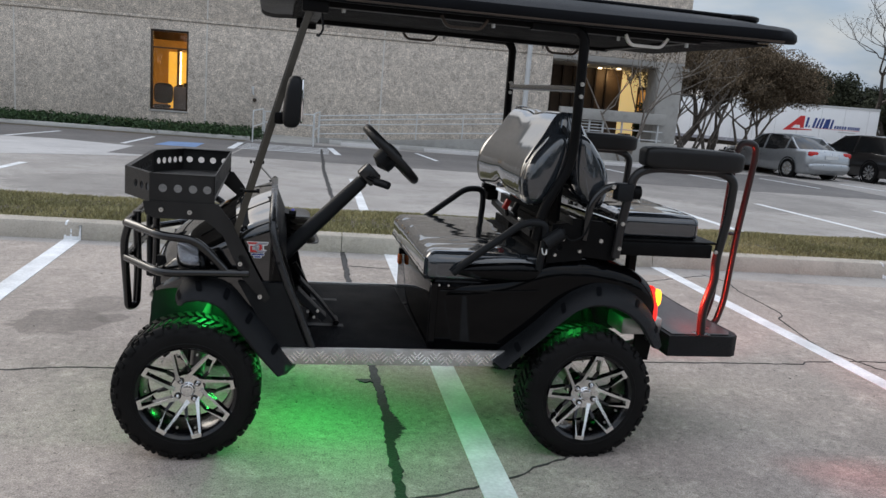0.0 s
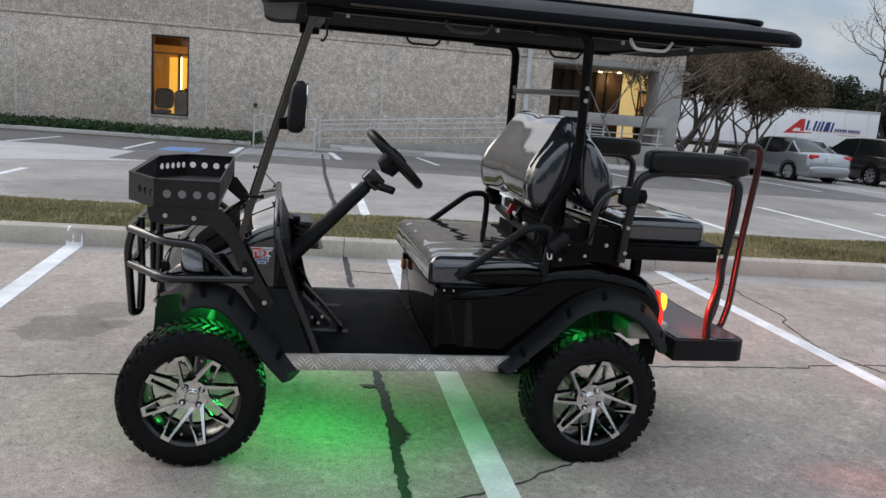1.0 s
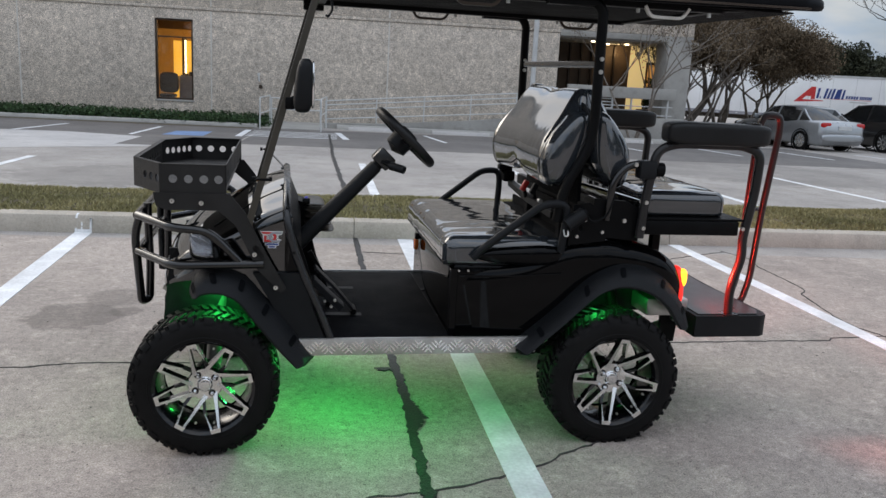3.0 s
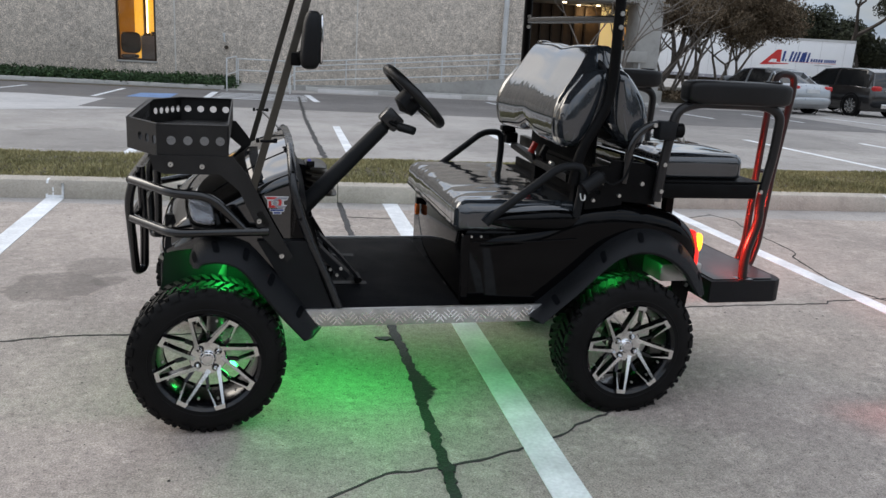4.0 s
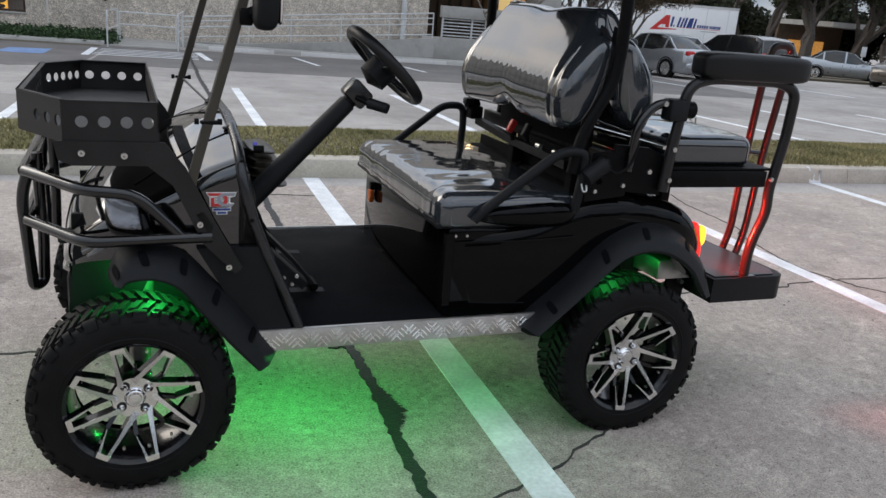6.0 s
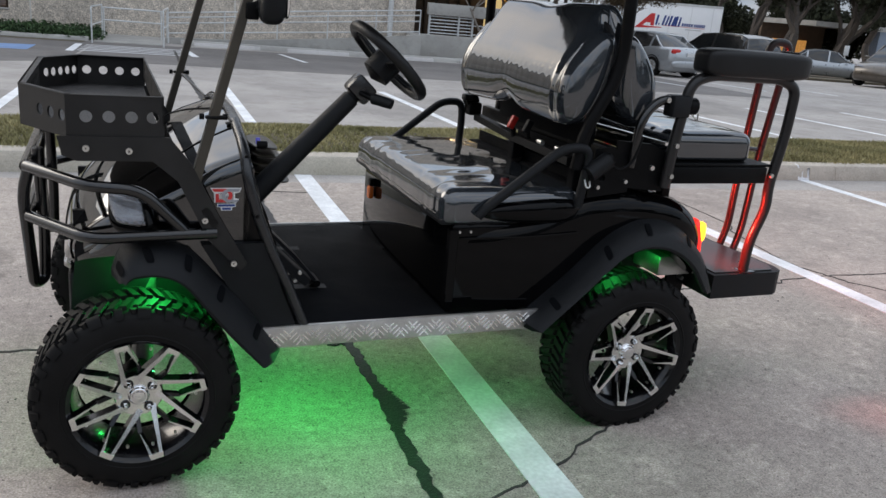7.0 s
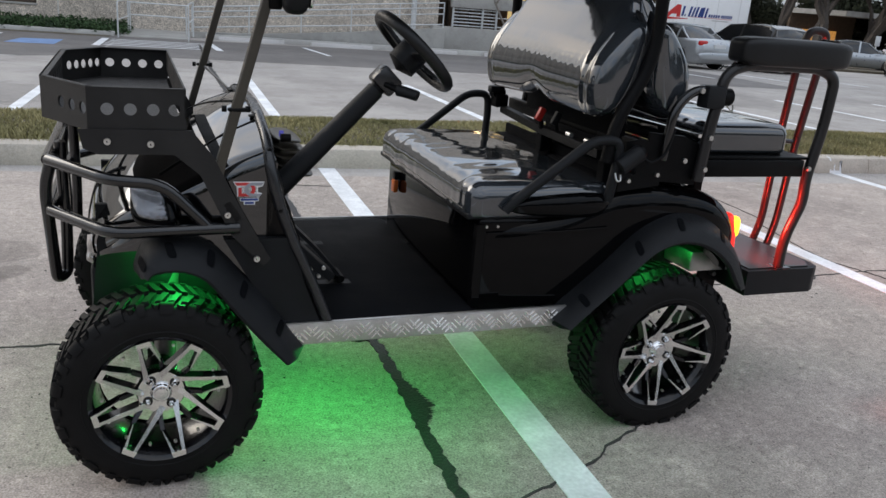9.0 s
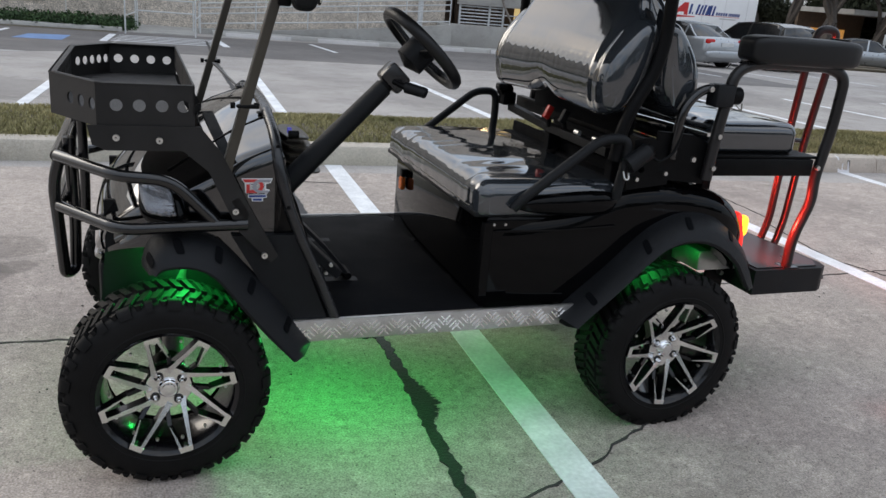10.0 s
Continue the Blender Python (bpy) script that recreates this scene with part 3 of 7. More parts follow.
def blades(name, count, x0, x1, h, mat, label, seed):
    """Short grass between the two kerbs, in tufts, with bare and longer patches."""
    r = np.random.RandomState(seed)
    x, k = r.uniform(x0, x1, count), r.uniform(0, 1, count)
    tuft = r.rand(count) < 0.35
    x[tuft] = np.round(x[tuft] / 0.11) * 0.11 + r.normal(0, 0.014, tuft.sum())
    y = (FRONT(x) + 0.14) * (1 - k) + (BACK(x) - 0.1) * k
    a = r.uniform(0, 2 * np.pi, count)
    patchy = 0.75 + 0.35 * np.sin(x * 2.3 + 1.7 * np.sin(y * 3.1)) * np.sin(y * 4.1 + 0.7 * x)
    hh = h * r.uniform(0.5, 1.35, count) * patchy
    w = 0.006 + 0.006 * r.rand(count)
    lean = r.normal(0, 0.5, (2, count)) * hh
    z = 0.165 - 0.22 * np.clip(np.abs(k - 0.5) - 0.22, 0, 1) ** 1.5
    v = np.empty((count, 3, 3))
    v[:, 0] = np.stack([x - w * np.cos(a), y - w * np.sin(a), z - 0.01], 1)
    v[:, 1] = np.stack([x + w * np.cos(a), y + w * np.sin(a), z - 0.01], 1)
    v[:, 2] = np.stack([x + lean[0], y + lean[1], z + hh], 1)
    f = np.arange(count * 3).reshape(-1, 3)
    return tagged(raw(name, v.reshape(-1, 3).tolist(), f.tolist(), mat), label, "grass", kind="stuff")


blades("grass", 135000, -7, 11, 0.036, M_GRASS, "short dry mown grass on the strip between parking rows", 3)
blades("grass", 9000, 11, 22, 0.042, M_GRASS, "short dry mown grass on the strip between parking rows", 5)


# ---- building ----
WY = 22.7
def slab(name, x0, x1, y0, y1, z0, z1, mat, label, category="wall", bev=0.0, parent=None):
    ob = part(name, box(x0, x1, y0, y1, z0, z1, bev), mat, parent)
    if parent is None:
        tagged(ob, label, category, kind="structure")
    return ob


front = thing("wall_front", "exposed-aggregate concrete panel wall of a low building", "wall", kind="structure")
TOP = 7.2
# aggregate panels between recessed joints, with the window opening left free
for x0, x1 in ((-34, -22.2), (-22.2, -10.05), (-10.05, -6.1), (-4.97, -4.42), (-4.42, 1.05), (1.05, 6.58)):
    slab("panel", x0 + 0.005, x1 - 0.005, WY, WY + 0.3, -0.5, 2.98, M_PANEL, "", bev=0.004, parent=front)
slab("panel", -6.1, -4.97, WY, WY + 0.3, -0.5, 0.25, M_PANEL, "", parent=front)
slab("panel", -6.1, -4.97, WY, WY + 0.3, 2.69, 2.98, M_PANEL, "", parent=front)
for x0, x1 in ((-34, -22.2), (-22.2, -10.05), (-10.05, -4.42), (-4.42, 1.05), (1.05, 6.58), (6.58, 11.1)):
    slab("panel", x0 + 0.005, x1 - 0.005, WY, WY + 0.3, 3.1, TOP, M_PANEL, "", bev=0.004, parent=front)
slab("band", -34, 6.58, WY - 0.03, WY + 0.25, 2.99, 3.09, M_PANEL, "", bev=0.008, parent=front)
slab("band", 6.58, 11.1, WY - 0.01, WY + 0.25, 2.9, 3.09, M_SMOOTH, "", bev=0.008, parent=front)
slab("joint_backing", -34, 6.45, WY + 0.302, WY + 0.34, -0.5, 0.2, M_SMOOTH, "", parent=front)
slab("joint_backing", -34, -6.18, WY + 0.302, WY + 0.34, 0.2, TOP, M_SMOOTH, "", parent=front)
slab("joint_backing", -4.9, 6.5, WY + 0.302, WY + 0.34, 0.2, TOP, M_SMOOTH, "", parent=front)
slab("wall_return", 6.28, 6.58, WY + 0.34, 28.72, -0.5, TOP, M_PANEL, "concrete return wall beside the entrance")
slab("wall_side", 10.8, 11.1, WY + 0.3, 42.45, 2.9, TOP, M_PANEL, "upper concrete side wall of the building")
slab("building_roof", -34, 11.1, WY, 42.45, TOP, TOP + 0.3, M_SMOOTH, "flat concrete roof of the office building", "roof")
slab("column", 10.2, 11.05, WY - 0.1, WY + 0.9, -0.5, 2.9, M_SMOOTH, "square concrete entrance column", "column", 0.02)
slab("entrance_ceiling", 6.58, 11.42, WY + 0.3, 28.72, 2.86, 2.95, M_SMOOTH, "concrete soffit over the entrance", "ceiling")

for x in (-22.2, -10.05, -4.42, 1.05):
    slab("caulk_joint", x - 0.019, x + 0.019, WY - 0.003, WY + 0.03, -0.5, 2.98, M_CAULK, "", parent=front)
    slab("caulk_joint", x - 0.019, x + 0.019, WY - 0.003, WY + 0.03, 3.1, TOP, M_CAULK, "", parent=front)

# window with a lit room behind it
win = thing("window_1", "tall bronze-framed window with warm lit room behind", "window", kind="structure")
wx0, wx1, wz0, wz1 = -6.1, -4.97, 0.25, 2.69
for a in ((wx0, wx0 + 0.06, wz0, wz1), (wx1 - 0.06, wx1, wz0, wz1), (wx0 + 0.06, wx1 - 0.06, wz0, wz0 + 0.06), (wx0 + 0.06, wx1 - 0.06, wz1 - 0.06, wz1), (wx0 + 0.06, wx1 - 0.06, 2.13, 2.17)):
    part("window_frame", box(a[0], a[1], WY + 0.08, WY + 0.2, a[2], a[3], 0.004), M_BRONZE, win)
for z0, z1 in ((wz0 + 0.06, 2.13), (2.17, wz1 - 0.06)):
    p = part("pane", box(wx0 + 0.06, wx1 - 0.06, WY + 0.135, WY + 0.145, z0, z1), M_PANE, win)
    p.visible_shadow = False
part("window_sill", box(wx0 - 0.03, wx1 + 0.03, WY - 0.03, WY + 0.1, wz0 - 0.05, wz0 + 0.002, 0.006), M_SMOOTH, win)
room = thing("office_room", "small office with warm orange lit wall behind the window", "room", kind="structure")
part("back_wall", box(-7.6, -3.6, 25.76, 25.87, -0.2, 3.2), M_WARMDIM, room)
part("lit_partition", box(-5.62, -4.2, 25.13, 25.23, 0.95, 2.1), M_WARM, room)
part("door_panel", box(-6.12, -5.83, 25.55, 25.66, 0.2, 2.1, 0.01), M_WARM, room)
part("strip_lamp", box(-5.66, -5.62, 25.1, 25.13, 0.98, 2.12), M_LAMP, room)
part("door_frame", box(-5.83, -5.68, 25.5, 25.55, 0.2, 2.2), M_BROWNWALL, room)
part("ceiling_beam", box(-7.5, -3.7, 24.6, 24.9, 2.45, 2.85), M_BROWNWALL, room)
part("side_wall", box(-7.7, -7.6, WY + 0.35, 25.87, -0.2, 3.2), M_WARMDIM, room)
part("side_wall", box(-3.6, -3.5, WY + 0.35, 25.87, -0.2, 3.2), M_WARMDIM, room)
part("office_ceiling", box(-7.7, -3.5, WY + 0.35, 25.87, 2.85, 2.95), M_WARMDIM, room)
part("office_floor", box(-7.7, -3.5, WY + 0.35, 25.87, -0.3, -0.2), M_DARKROOM, room)
desk = part("low_cabinet", box(-5.62, -4.4, 23.86, 24.5, -0.2, 0.97, 0.02), M_GREYINK)
for i in range(9):
    part("desk_clutter", box(-5.6 + i * 0.13 + 0.01, -5.6 + i * 0.13 + 0.1, 24.0, 24.2, 0.97, 1.0 + 0.05 * ((i * 7) % 3), 0.004), M_DARKROOM, desk)
tagged(desk, "dark low office cabinet below the window light", "cabinet")
chair = thing("office_chair", "dark office chair seen through the window", "chair", at=(-5.85, 23.49, -0.2))
part("backrest", cushion(0, 0, 0.95, 0.3, 0.06, 0.32, 4), M_DARKROOM, chair)
part("seat", cushion(0, -0.18, 0.55, 0.25, 0.24, 0.06, 4), M_DARKROOM, chair)
part("pedestal", tube([(0, -0.1, 0), (0, -0.1, 0.55)], 0.04), M_DARKROOM, chair)
room_lamp = new("office_lamp", bpy.data.lights.new("office_lamp", "POINT"))
room_lamp.data.energy, room_lamp.data.color, room_lamp.data.shadow_soft_size = 30, (1.0, 0.55, 0.15), 0.3
room_lamp.location = (-5.0, 24.5, 2.5)

# small fittings on the wall
tap = thing("wall_fitting", "small pale hose fitting on the concrete wall", "fitting")
part("cover", box(-3.02, -2.94, WY - 0.04, WY, 1.12, 1.2, 0.01), M_WHITEMETAL, tap)
part("pipe", tube([(-2.97, WY - 0.03, 1.14), (-2.97, WY - 0.03, 0.98), (-2.93, WY - 0.06, 0.95)], 0.025, 8), M_WHITEMETAL, tap)
part("knob", disc((-2.91, WY - 0.04, 0.78), 0.06, 0.08, "y"), M_BRONZE, tap)

# downpipe
tagged(part("downpipe", tube([(5.74, WY - 0.16, -0.4), (5.74, WY - 0.16, 8.5)], 0.085, 12), M_WHITEMETAL), "tall white painted pole in front of the wall", "pole")

# entrance recess
ent = thing("entrance", "recessed entrance with brown panelling and warm lit lobby", "entrance", kind="structure")
part("panelling", box(6.58, 10.2, 26.18, 26.29, -0.4, 2.9), M_BROWNWALL, ent)
for i in range(8):
    part("mullion", box(6.6 + i * 0.42, 6.66 + i * 0.42, 26.03, 26.16, -0.3, 2.88), M_BRONZE, ent)
part("lobby_wall", box(10.2, 11.35, 26.21, 26.29, -0.4, 2.9), M_PALELIT, ent)
part("lobby_door", box(10.85, 11.35, 26.08, 26.18, 0.12, 2.3, 0.01), M_BROWNWALL, ent)
part("door_pane", box(10.9, 11.3, 26.05, 26.078, 1.2, 2.2), M_LITFAR, ent)
part("entrance_floor", box(6.58, 11.35, 22.65, 26.29, -0.45, 0.12), M_SMOOTH, ent)
part("end_wall", box(11.36, 11.42, 23.65, 42.45, -0.5, 2.9), M_BROWNWALL, ent)
part("dark_glazing", box(6.585, 6.68, WY + 0.4, 26.08, 0, 2.86), M_DARKROOM, ent)
for x, y in ((8.1, 24.07), (9.6, 24.92), (9.1, 25.55)):
    part("downlight", disc((x, y, 2.84), 0.07, 0.04, "z"), M_LAMP, ent)
lobby = new("lobby_lamp", bpy.data.lights.new("lobby_lamp", "POINT"))
lobby.data.energy, lobby.data.color, lobby.data.shadow_soft_size = 12, (1.0, 0.7, 0.35), 0.2
lobby.location = (9.6, 25.76, 2.6)

# terrace guard in front of the entrance
guard = thing("terrace_guard", "pale concrete guard beam with white rails below", "railing", kind="structure")
part("beam", box(6.9, 10.55, 22.33, 22.54, 1.02, 1.38, 0.015), M_SMOOTH, guard)
part("plinth", box(6.3, 11.0, 22.22, 22.59, -0.45, 0.42, 0.015), M_SMOOTH, guard)
for x in (6.95, 7.93, 8.4, 9.05, 9.7, 10.3):
    part("post", box(x, x + 0.05, 22.38, 22.45, 0.42, 1.02), M_WHITEMETAL, guard)
for i in range(6):
    part("rail", tube([(6.95, 22.41, 0.48 + i * 0.1), (8.42, 22.41, 0.48 + i * 0.1)], 0.02, 6), M_WHITEMETAL, guard)
for z in (0.5, 0.78):
    part("rail", tube([(8.42, 22.41, z), (10.5, 22.41, z)], 0.02, 6), M_WHITEMETAL, guard)
# low shrubs before the lobby
shrub = thing("shrub", "small green shrub beside the lobby door", "shrub", at=(10.75, 25.2, 0.12))
part("stem", tube([(0, 0, 0), (0.02, 0, 0.9)], 0.02, 6), M_BARKDARK, shrub)

# ramp and handrails
rail_thing = lambda lab: thing("handrail", lab, "handrail")
bm = loft([[(x, 21.38, -0.5), (x, 22.65, -0.5), (x, 22.65, z), (x, 21.38, z)] for x, z in ((-0.9, -0.3), (1.0, -0.22), (3.6, 0.02), (6.4, 0.3))])
tagged(part("ramp", bm, M_SMOOTH), "concrete access ramp rising beside the wall", "ramp", kind="structure")
bm = loft([[(x, 21.22, -0.5), (x, 21.38, -0.5), (x, 21.38, z), (x, 21.22, z)] for x, z in ((-0.9, -0.16), (1.0, -0.1), (3.6, 0.12), (6.4, 0.42))])
tagged(part("ramp_kerb", bm, M_SMOOTH), "low concrete edge of the ramp", "kerb", kind="structure")
hr = rail_thing("white tubular handrail along the ramp")
posts = [-0.85, 0.68, 2.13, 3.57, 5.0, 6.35]
ztop = lambda x: 0.5 + 0.088 * (x + 0.85)
zbot = lambda x: -0.13 + 0.075 * (x + 0.85)
for x in posts:
    part("post", tube([(x, 21.31, zbot(x) - 0.1), (x, 21.31, ztop(x))], 0.019, 8), M_WHITEMETAL, hr)
for f in (1.0, 0.8, 0.56, 0.14):
    part("rail", tube([(x, 21.31, zbot(x) + (ztop(x) - zbot(x)) * f) for x in posts], 0.019, 8), M_WHITEMETAL, hr)
for x, y in ((-0.92, 19.11), (-2.58, 19.16)):
    h2 = rail_thing("white tubular handrail end loop at the ramp foot")
    s = 0.9 if x > -1 else 0.86
    z = gz(y)
    part("post", tube([(x, y, z - 0.02), (x, y, z + s * 0.75)], 0.019, 8), M_WHITEMETAL, h2)
    part("post", tube([(x + 0.1, y + 1.9, z - 0.02), (x + 0.1, y + 1.9, z + s)], 0.019, 8), M_WHITEMETAL, h2)
    part("rail", tube(fillet([(x, y, z + s * 0.7), (x, y, z + s), (x + 0.1, y + 1.9, z + s)], 0.12), 0.019, 8), M_WHITEMETAL, h2)
    part("rail", tube([(x, y, z + s * 0.5), (x + 0.1, y + 1.9, z + s * 0.5)], 0.016, 8), M_WHITEMETAL, h2)

h3 = rail_thing("white tubular handrail joining the ramp foot loops along the wall")
for z in (0.52, 0.2):
    part("rail", tube([(-2.48, 21.15, z), (-0.95, 21.15, z)], 0.019, 8), M_WHITEMETAL, h3)
for x in (-2.44, -1.0):
    part("post", tube([(x, 21.15, -0.27), (x, 21.15, 0.52)], 0.019, 8), M_WHITEMETAL, h3)

# wheel stops before the ramp
for x0 in (-0.15, 2.35, 4.9, 7.5):
    z = gz(20.69)
    bm = loft([[(x, 20.59 + a, z + b) for a, b in ((0, 0), (0.02, 0.08), (0.04, 0.1), (0.13, 0.1), (0.15, 0.08), (0.17, 0))] for x in (x0, x0 + 1.75)])
    tagged(part("wheel_stop", bm, M_PALE), "white painted concrete wheel stop before the ramp", "wheel stop", "wheel stops")
kerb(-0.5, 10.5, 20.9, -1, 0.12, 0.25, "low kerb behind the wheel stops", M_SMOOTH)

for i in range(5):
    x0 = -2.72 - (i + 1) * 3.0
    kerb(x0, x0 + 3.0, 19.8, -1, 0.1, 0.2, "concrete kerb along the hedge bed", M_SMOOTH)
patch("dirt_strip", [(-18, 19.1), (-2.8, 19.2), (-2.8, 19.8), (-18, 19.8)], M_SOIL, "dark dirt and leaf litter in the gutter", "dirt", 0.006)
slab("hedge_bed", -18, -2.75, 20.01, WY, -0.6, -0.24, M_SOIL, "soil bed along the building", "soil")
slab("side_walk", -2.7, -0.9, 19.85, WY, -0.6, -0.26, M_SMOOTH, "short concrete walk between hedge and ramp", "pavement")


def leaves(count, centre, size, leaf, seed, shell=0.0, flat=0.0):
    """Random leaf quads in an ellipsoid; returns verts and faces."""
    r = np.random.RandomState(seed)
    d = r.normal(0, 1, (count, 3))
    d /= np.linalg.norm(d, axis=1)[:, None]
    rad = (shell + (1 - shell) * r.rand(count)) ** (1 / 3)
    c = np.array(centre) + d * rad[:, None] * np.array(size)
    u = r.normal(0, 1, (count, 3))
    u /= np.linalg.norm(u, axis=1)[:, None]
    w = np.cross(u, r.normal(0, 1, (count, 3)))
    w /= np.linalg.norm(w, axis=1)[:, None]
    s = leaf * r.uniform(0.6, 1.4, count)[:, None]
    v = np.stack([c - u * s, c + w * s * 0.45, c + u * s, c - w * s * 0.45], 1)
    return v.reshape(-1, 3)


def leaf_mesh(name, chunks, mat, parent=None, label=""):
    v = np.concatenate(chunks)
    f = np.arange(len(v)).reshape(-1, 4)
    return raw(name, v.tolist(), f.tolist(), mat, parent, label)


leaf_mesh("foliage", [leaves(700, (0, 0, 0.9), (0.3, 0.3, 0.75), 0.06, 61)], M_HEDGE, shrub)
r2 = random.Random(8)
chunks = []
for i in range(150):
    x = -17.5 + i * 0.1 + r2.uniform(-0.05, 0.05)
    for y in (20.22, 20.8, 21.64):
        chunks.append(leaves(90, (x, y + r2.uniform(-0.15, 0.15), -0.2 + r2.uniform(0, 0.1)), (0.22, 0.3, 0.17), 0.045, 100 + i))
tagged(leaf_mesh("hedge", chunks, M_HEDGE), "low dark green ground-cover hedge along the wall", "hedge", kind="stuff")


# ---- trees ----
def limb(bm, p, d, length, r, depth, tips, rnd, bend=0.25, split=2, seg=6):
    pts = [p]
    q, v = p.copy(), d.normalized()
    for _ in range(4):
        v = (v + Vector((rnd.gauss(0, bend), rnd.gauss(0, bend), rnd.gauss(0, bend * 0.6) + 0.06))).normalized()
        q = q + v * length / 4
        pts.append(q.copy())
    tube(pts, r, seg, r * 0.62, bm=bm)
    if depth == 0:
        tips.append(q)
        tips.append(pts[2])
        return
    if depth <= 1:
        tips.append(q)
    for i in range(split + (rnd.random() < 0.35)):
        w = (v + Vector((rnd.gauss(0, 0.55), rnd.gauss(0, 0.55), rnd.gauss(0.1, 0.3)))).normalized()
        limb(bm, q, w, length * rnd.uniform(0.62, 0.85), r * 0.6, depth - 1, tips, rnd, bend, split, max(4, seg - 1))


def tree(at, stems, height, r, depth, leaf_n, leaf, clump, seed, bark, leafmat, label, lean=(0, 0), spread=0.45, drop=0.0):
    rnd = random.Random(seed)
    t = thing("tree", label, "tree", at=at)
    bm = bmesh.new()
    tips = []
    for i in range(stems):
        a = 2 * math.pi * (i + rnd.random() * 0.5) / stems
        d = Vector((lean[0] + spread * math.cos(a) * (stems > 1), lean[1] + spread * math.sin(a) * (stems > 1), 1))
        limb(bm, Vector((0.08 * math.cos(a) * (stems > 1), 0.08 * math.sin(a) * (stems > 1), -0.1)), d, height * 0.42, r, depth, tips, rnd, 0.16)
    part("trunk", bm, bark, t)
    if leaf_n:
        ch = [leaves(leaf_n, tuple(p - Vector((0, 0, drop))), (clump * rnd.uniform(0.6, 1.3), clump * rnd.uniform(0.6, 1.3), clump * rnd.uniform(0.45, 0.9)), leaf, seed * 31 + i) for i, p in enumerate(tips)]
        leaf_mesh("crown", ch, leafmat, t)
    return t


CRAPE = "bare-stemmed small tree with brown seed heads"
OAK = "spreading evergreen oak with dark fine foliage"
def spot(y, ratio, z=None):
    """The place at depth y on a bearing from the first eye."""
    y = 1.056 * y + 0.2
    return (-0.27 + ratio * 0.947 * (y + 3.72), y, gz(y) if z is None else z)


tree(spot(26, 0.505, -0.2), 4, 4.3, 0.08, 3, 520, 0.042, 0.72, 11, M_WOOD, M_LEAFBROWN, CRAPE, spread=0.5)
tree(spot(27.5, 0.555, -0.2), 5, 4.0, 0.07, 3, 520, 0.042, 0.72, 12, M_WOOD, M_LEAFBROWN, CRAPE, spread=0.6)
tree(spot(25, 0.475, -0.2), 4, 4.3, 0.06, 3, 240, 0.042, 0.65, 24, M_WOOD, M_LEAFBROWN, CRAPE)
tree(spot(23, 0.437, -0.2), 4, 4.3, 0.05, 3, 60, 0.04, 0.4, 13, M_WOOD, M_LEAFBROWN, CRAPE)
tree(spot(20.4, 0.385, -0.25), 3, 4.3, 0.045, 3, 25, 0.035, 0.35, 14, M_WOOD, M_LEAFBROWN, CRAPE)
tree(spot(33, 0.45, -0.6), 1, 4.6, 0.24, 4, 260, 0.075, 0.7, 15, M_BARKDARK, M_LEAFDARK, OAK, lean=(0.55, 0))
tree(spot(58, 0.625, -1.6), 1, 6.0, 0.3, 4, 220, 0.13, 1.0, 16, M_BARKDARK, M_LEAFDARK, OAK)
tree(spot(62, 0.58, -1.6), 1, 6.6, 0.3, 4, 220, 0.13, 1.0, 17, M_BARKDARK, M_LEAFDARK, OAK)
tree(spot(52, 0.752, -1.3), 1, 4.6, 0.3, 4, 260, 0.12, 1.0, 28, M_BARKDARK, M_LEAFDARK, OAK)
tree(spot(66, 0.67, -1.6), 1, 5.0, 0.3, 4, 220, 0.13, 1.0, 25, M_BARKDARK, M_LEAFDARK, OAK)
tree((37.4, 50.0, -1.2), 1, 11.0, 0.24, 6, 3, 0.05, 0.6, 18, M_BARKDARK, M_LEAFBROWN, "bare-branched tall tree beside the lot", lean=(-0.22, 0))
for y, q, sd, h in ((34, 0.9, 19, 5.6), (36, 0.985, 20, 5.6), (44, 0.83, 21, 6.0), (41, 1.06, 22, 6.0), (33, 1.13, 23, 5.6), (47, 0.9, 26, 6.5), (50, 0.99, 27, 6.5)):
    y = 1.056 * y + 0.2
    tree((-0.68 + q * 0.947 * (y + 2.8), y, gz(y)), 1, h, 0.36, 4, 330, 0.1, 0.95, sd, M_BARKDARK, M_LEAFDARK, OAK, drop=0.15)

# planting bed with rocks near the trees
bed_poly = [spot(24.6, 0.40)[:2], spot(23.0, 0.6)[:2], spot(30, 0.62)[:2], spot(31, 0.42)[:2]]
bm = bmesh.new()
bm.faces.new([bm.verts.new((x, y, 0)) for x, y in bed_poly])
g = bmesh.ops.extrude_face_region(bm, geom=bm.faces[:])
for v in g["geom"]:
    if isinstance(v, bmesh.types.BMVert):
        v.co.z = -0.18
for v in bm.verts:
    if v.co.z == 0:
        v.co.z = -1.2
tagged(part("planting_bed", bm, M_SOIL), "raised planting bed under the small trees", "soil", kind="structure")
chunks = [leaves(60, (x, y, -0.12), (0.3, 0.3, 0.1), 0.08, 700 + i) for i, (x, y) in enumerate([(11.5 + r2.random() * 5, 24 + r2.random() * 3.5) for _ in range(70)])]
tagged(leaf_mesh("ground_cover", chunks, M_LEAFBROWN), "brown leaf litter on the planting bed", "leaves", kind="stuff")


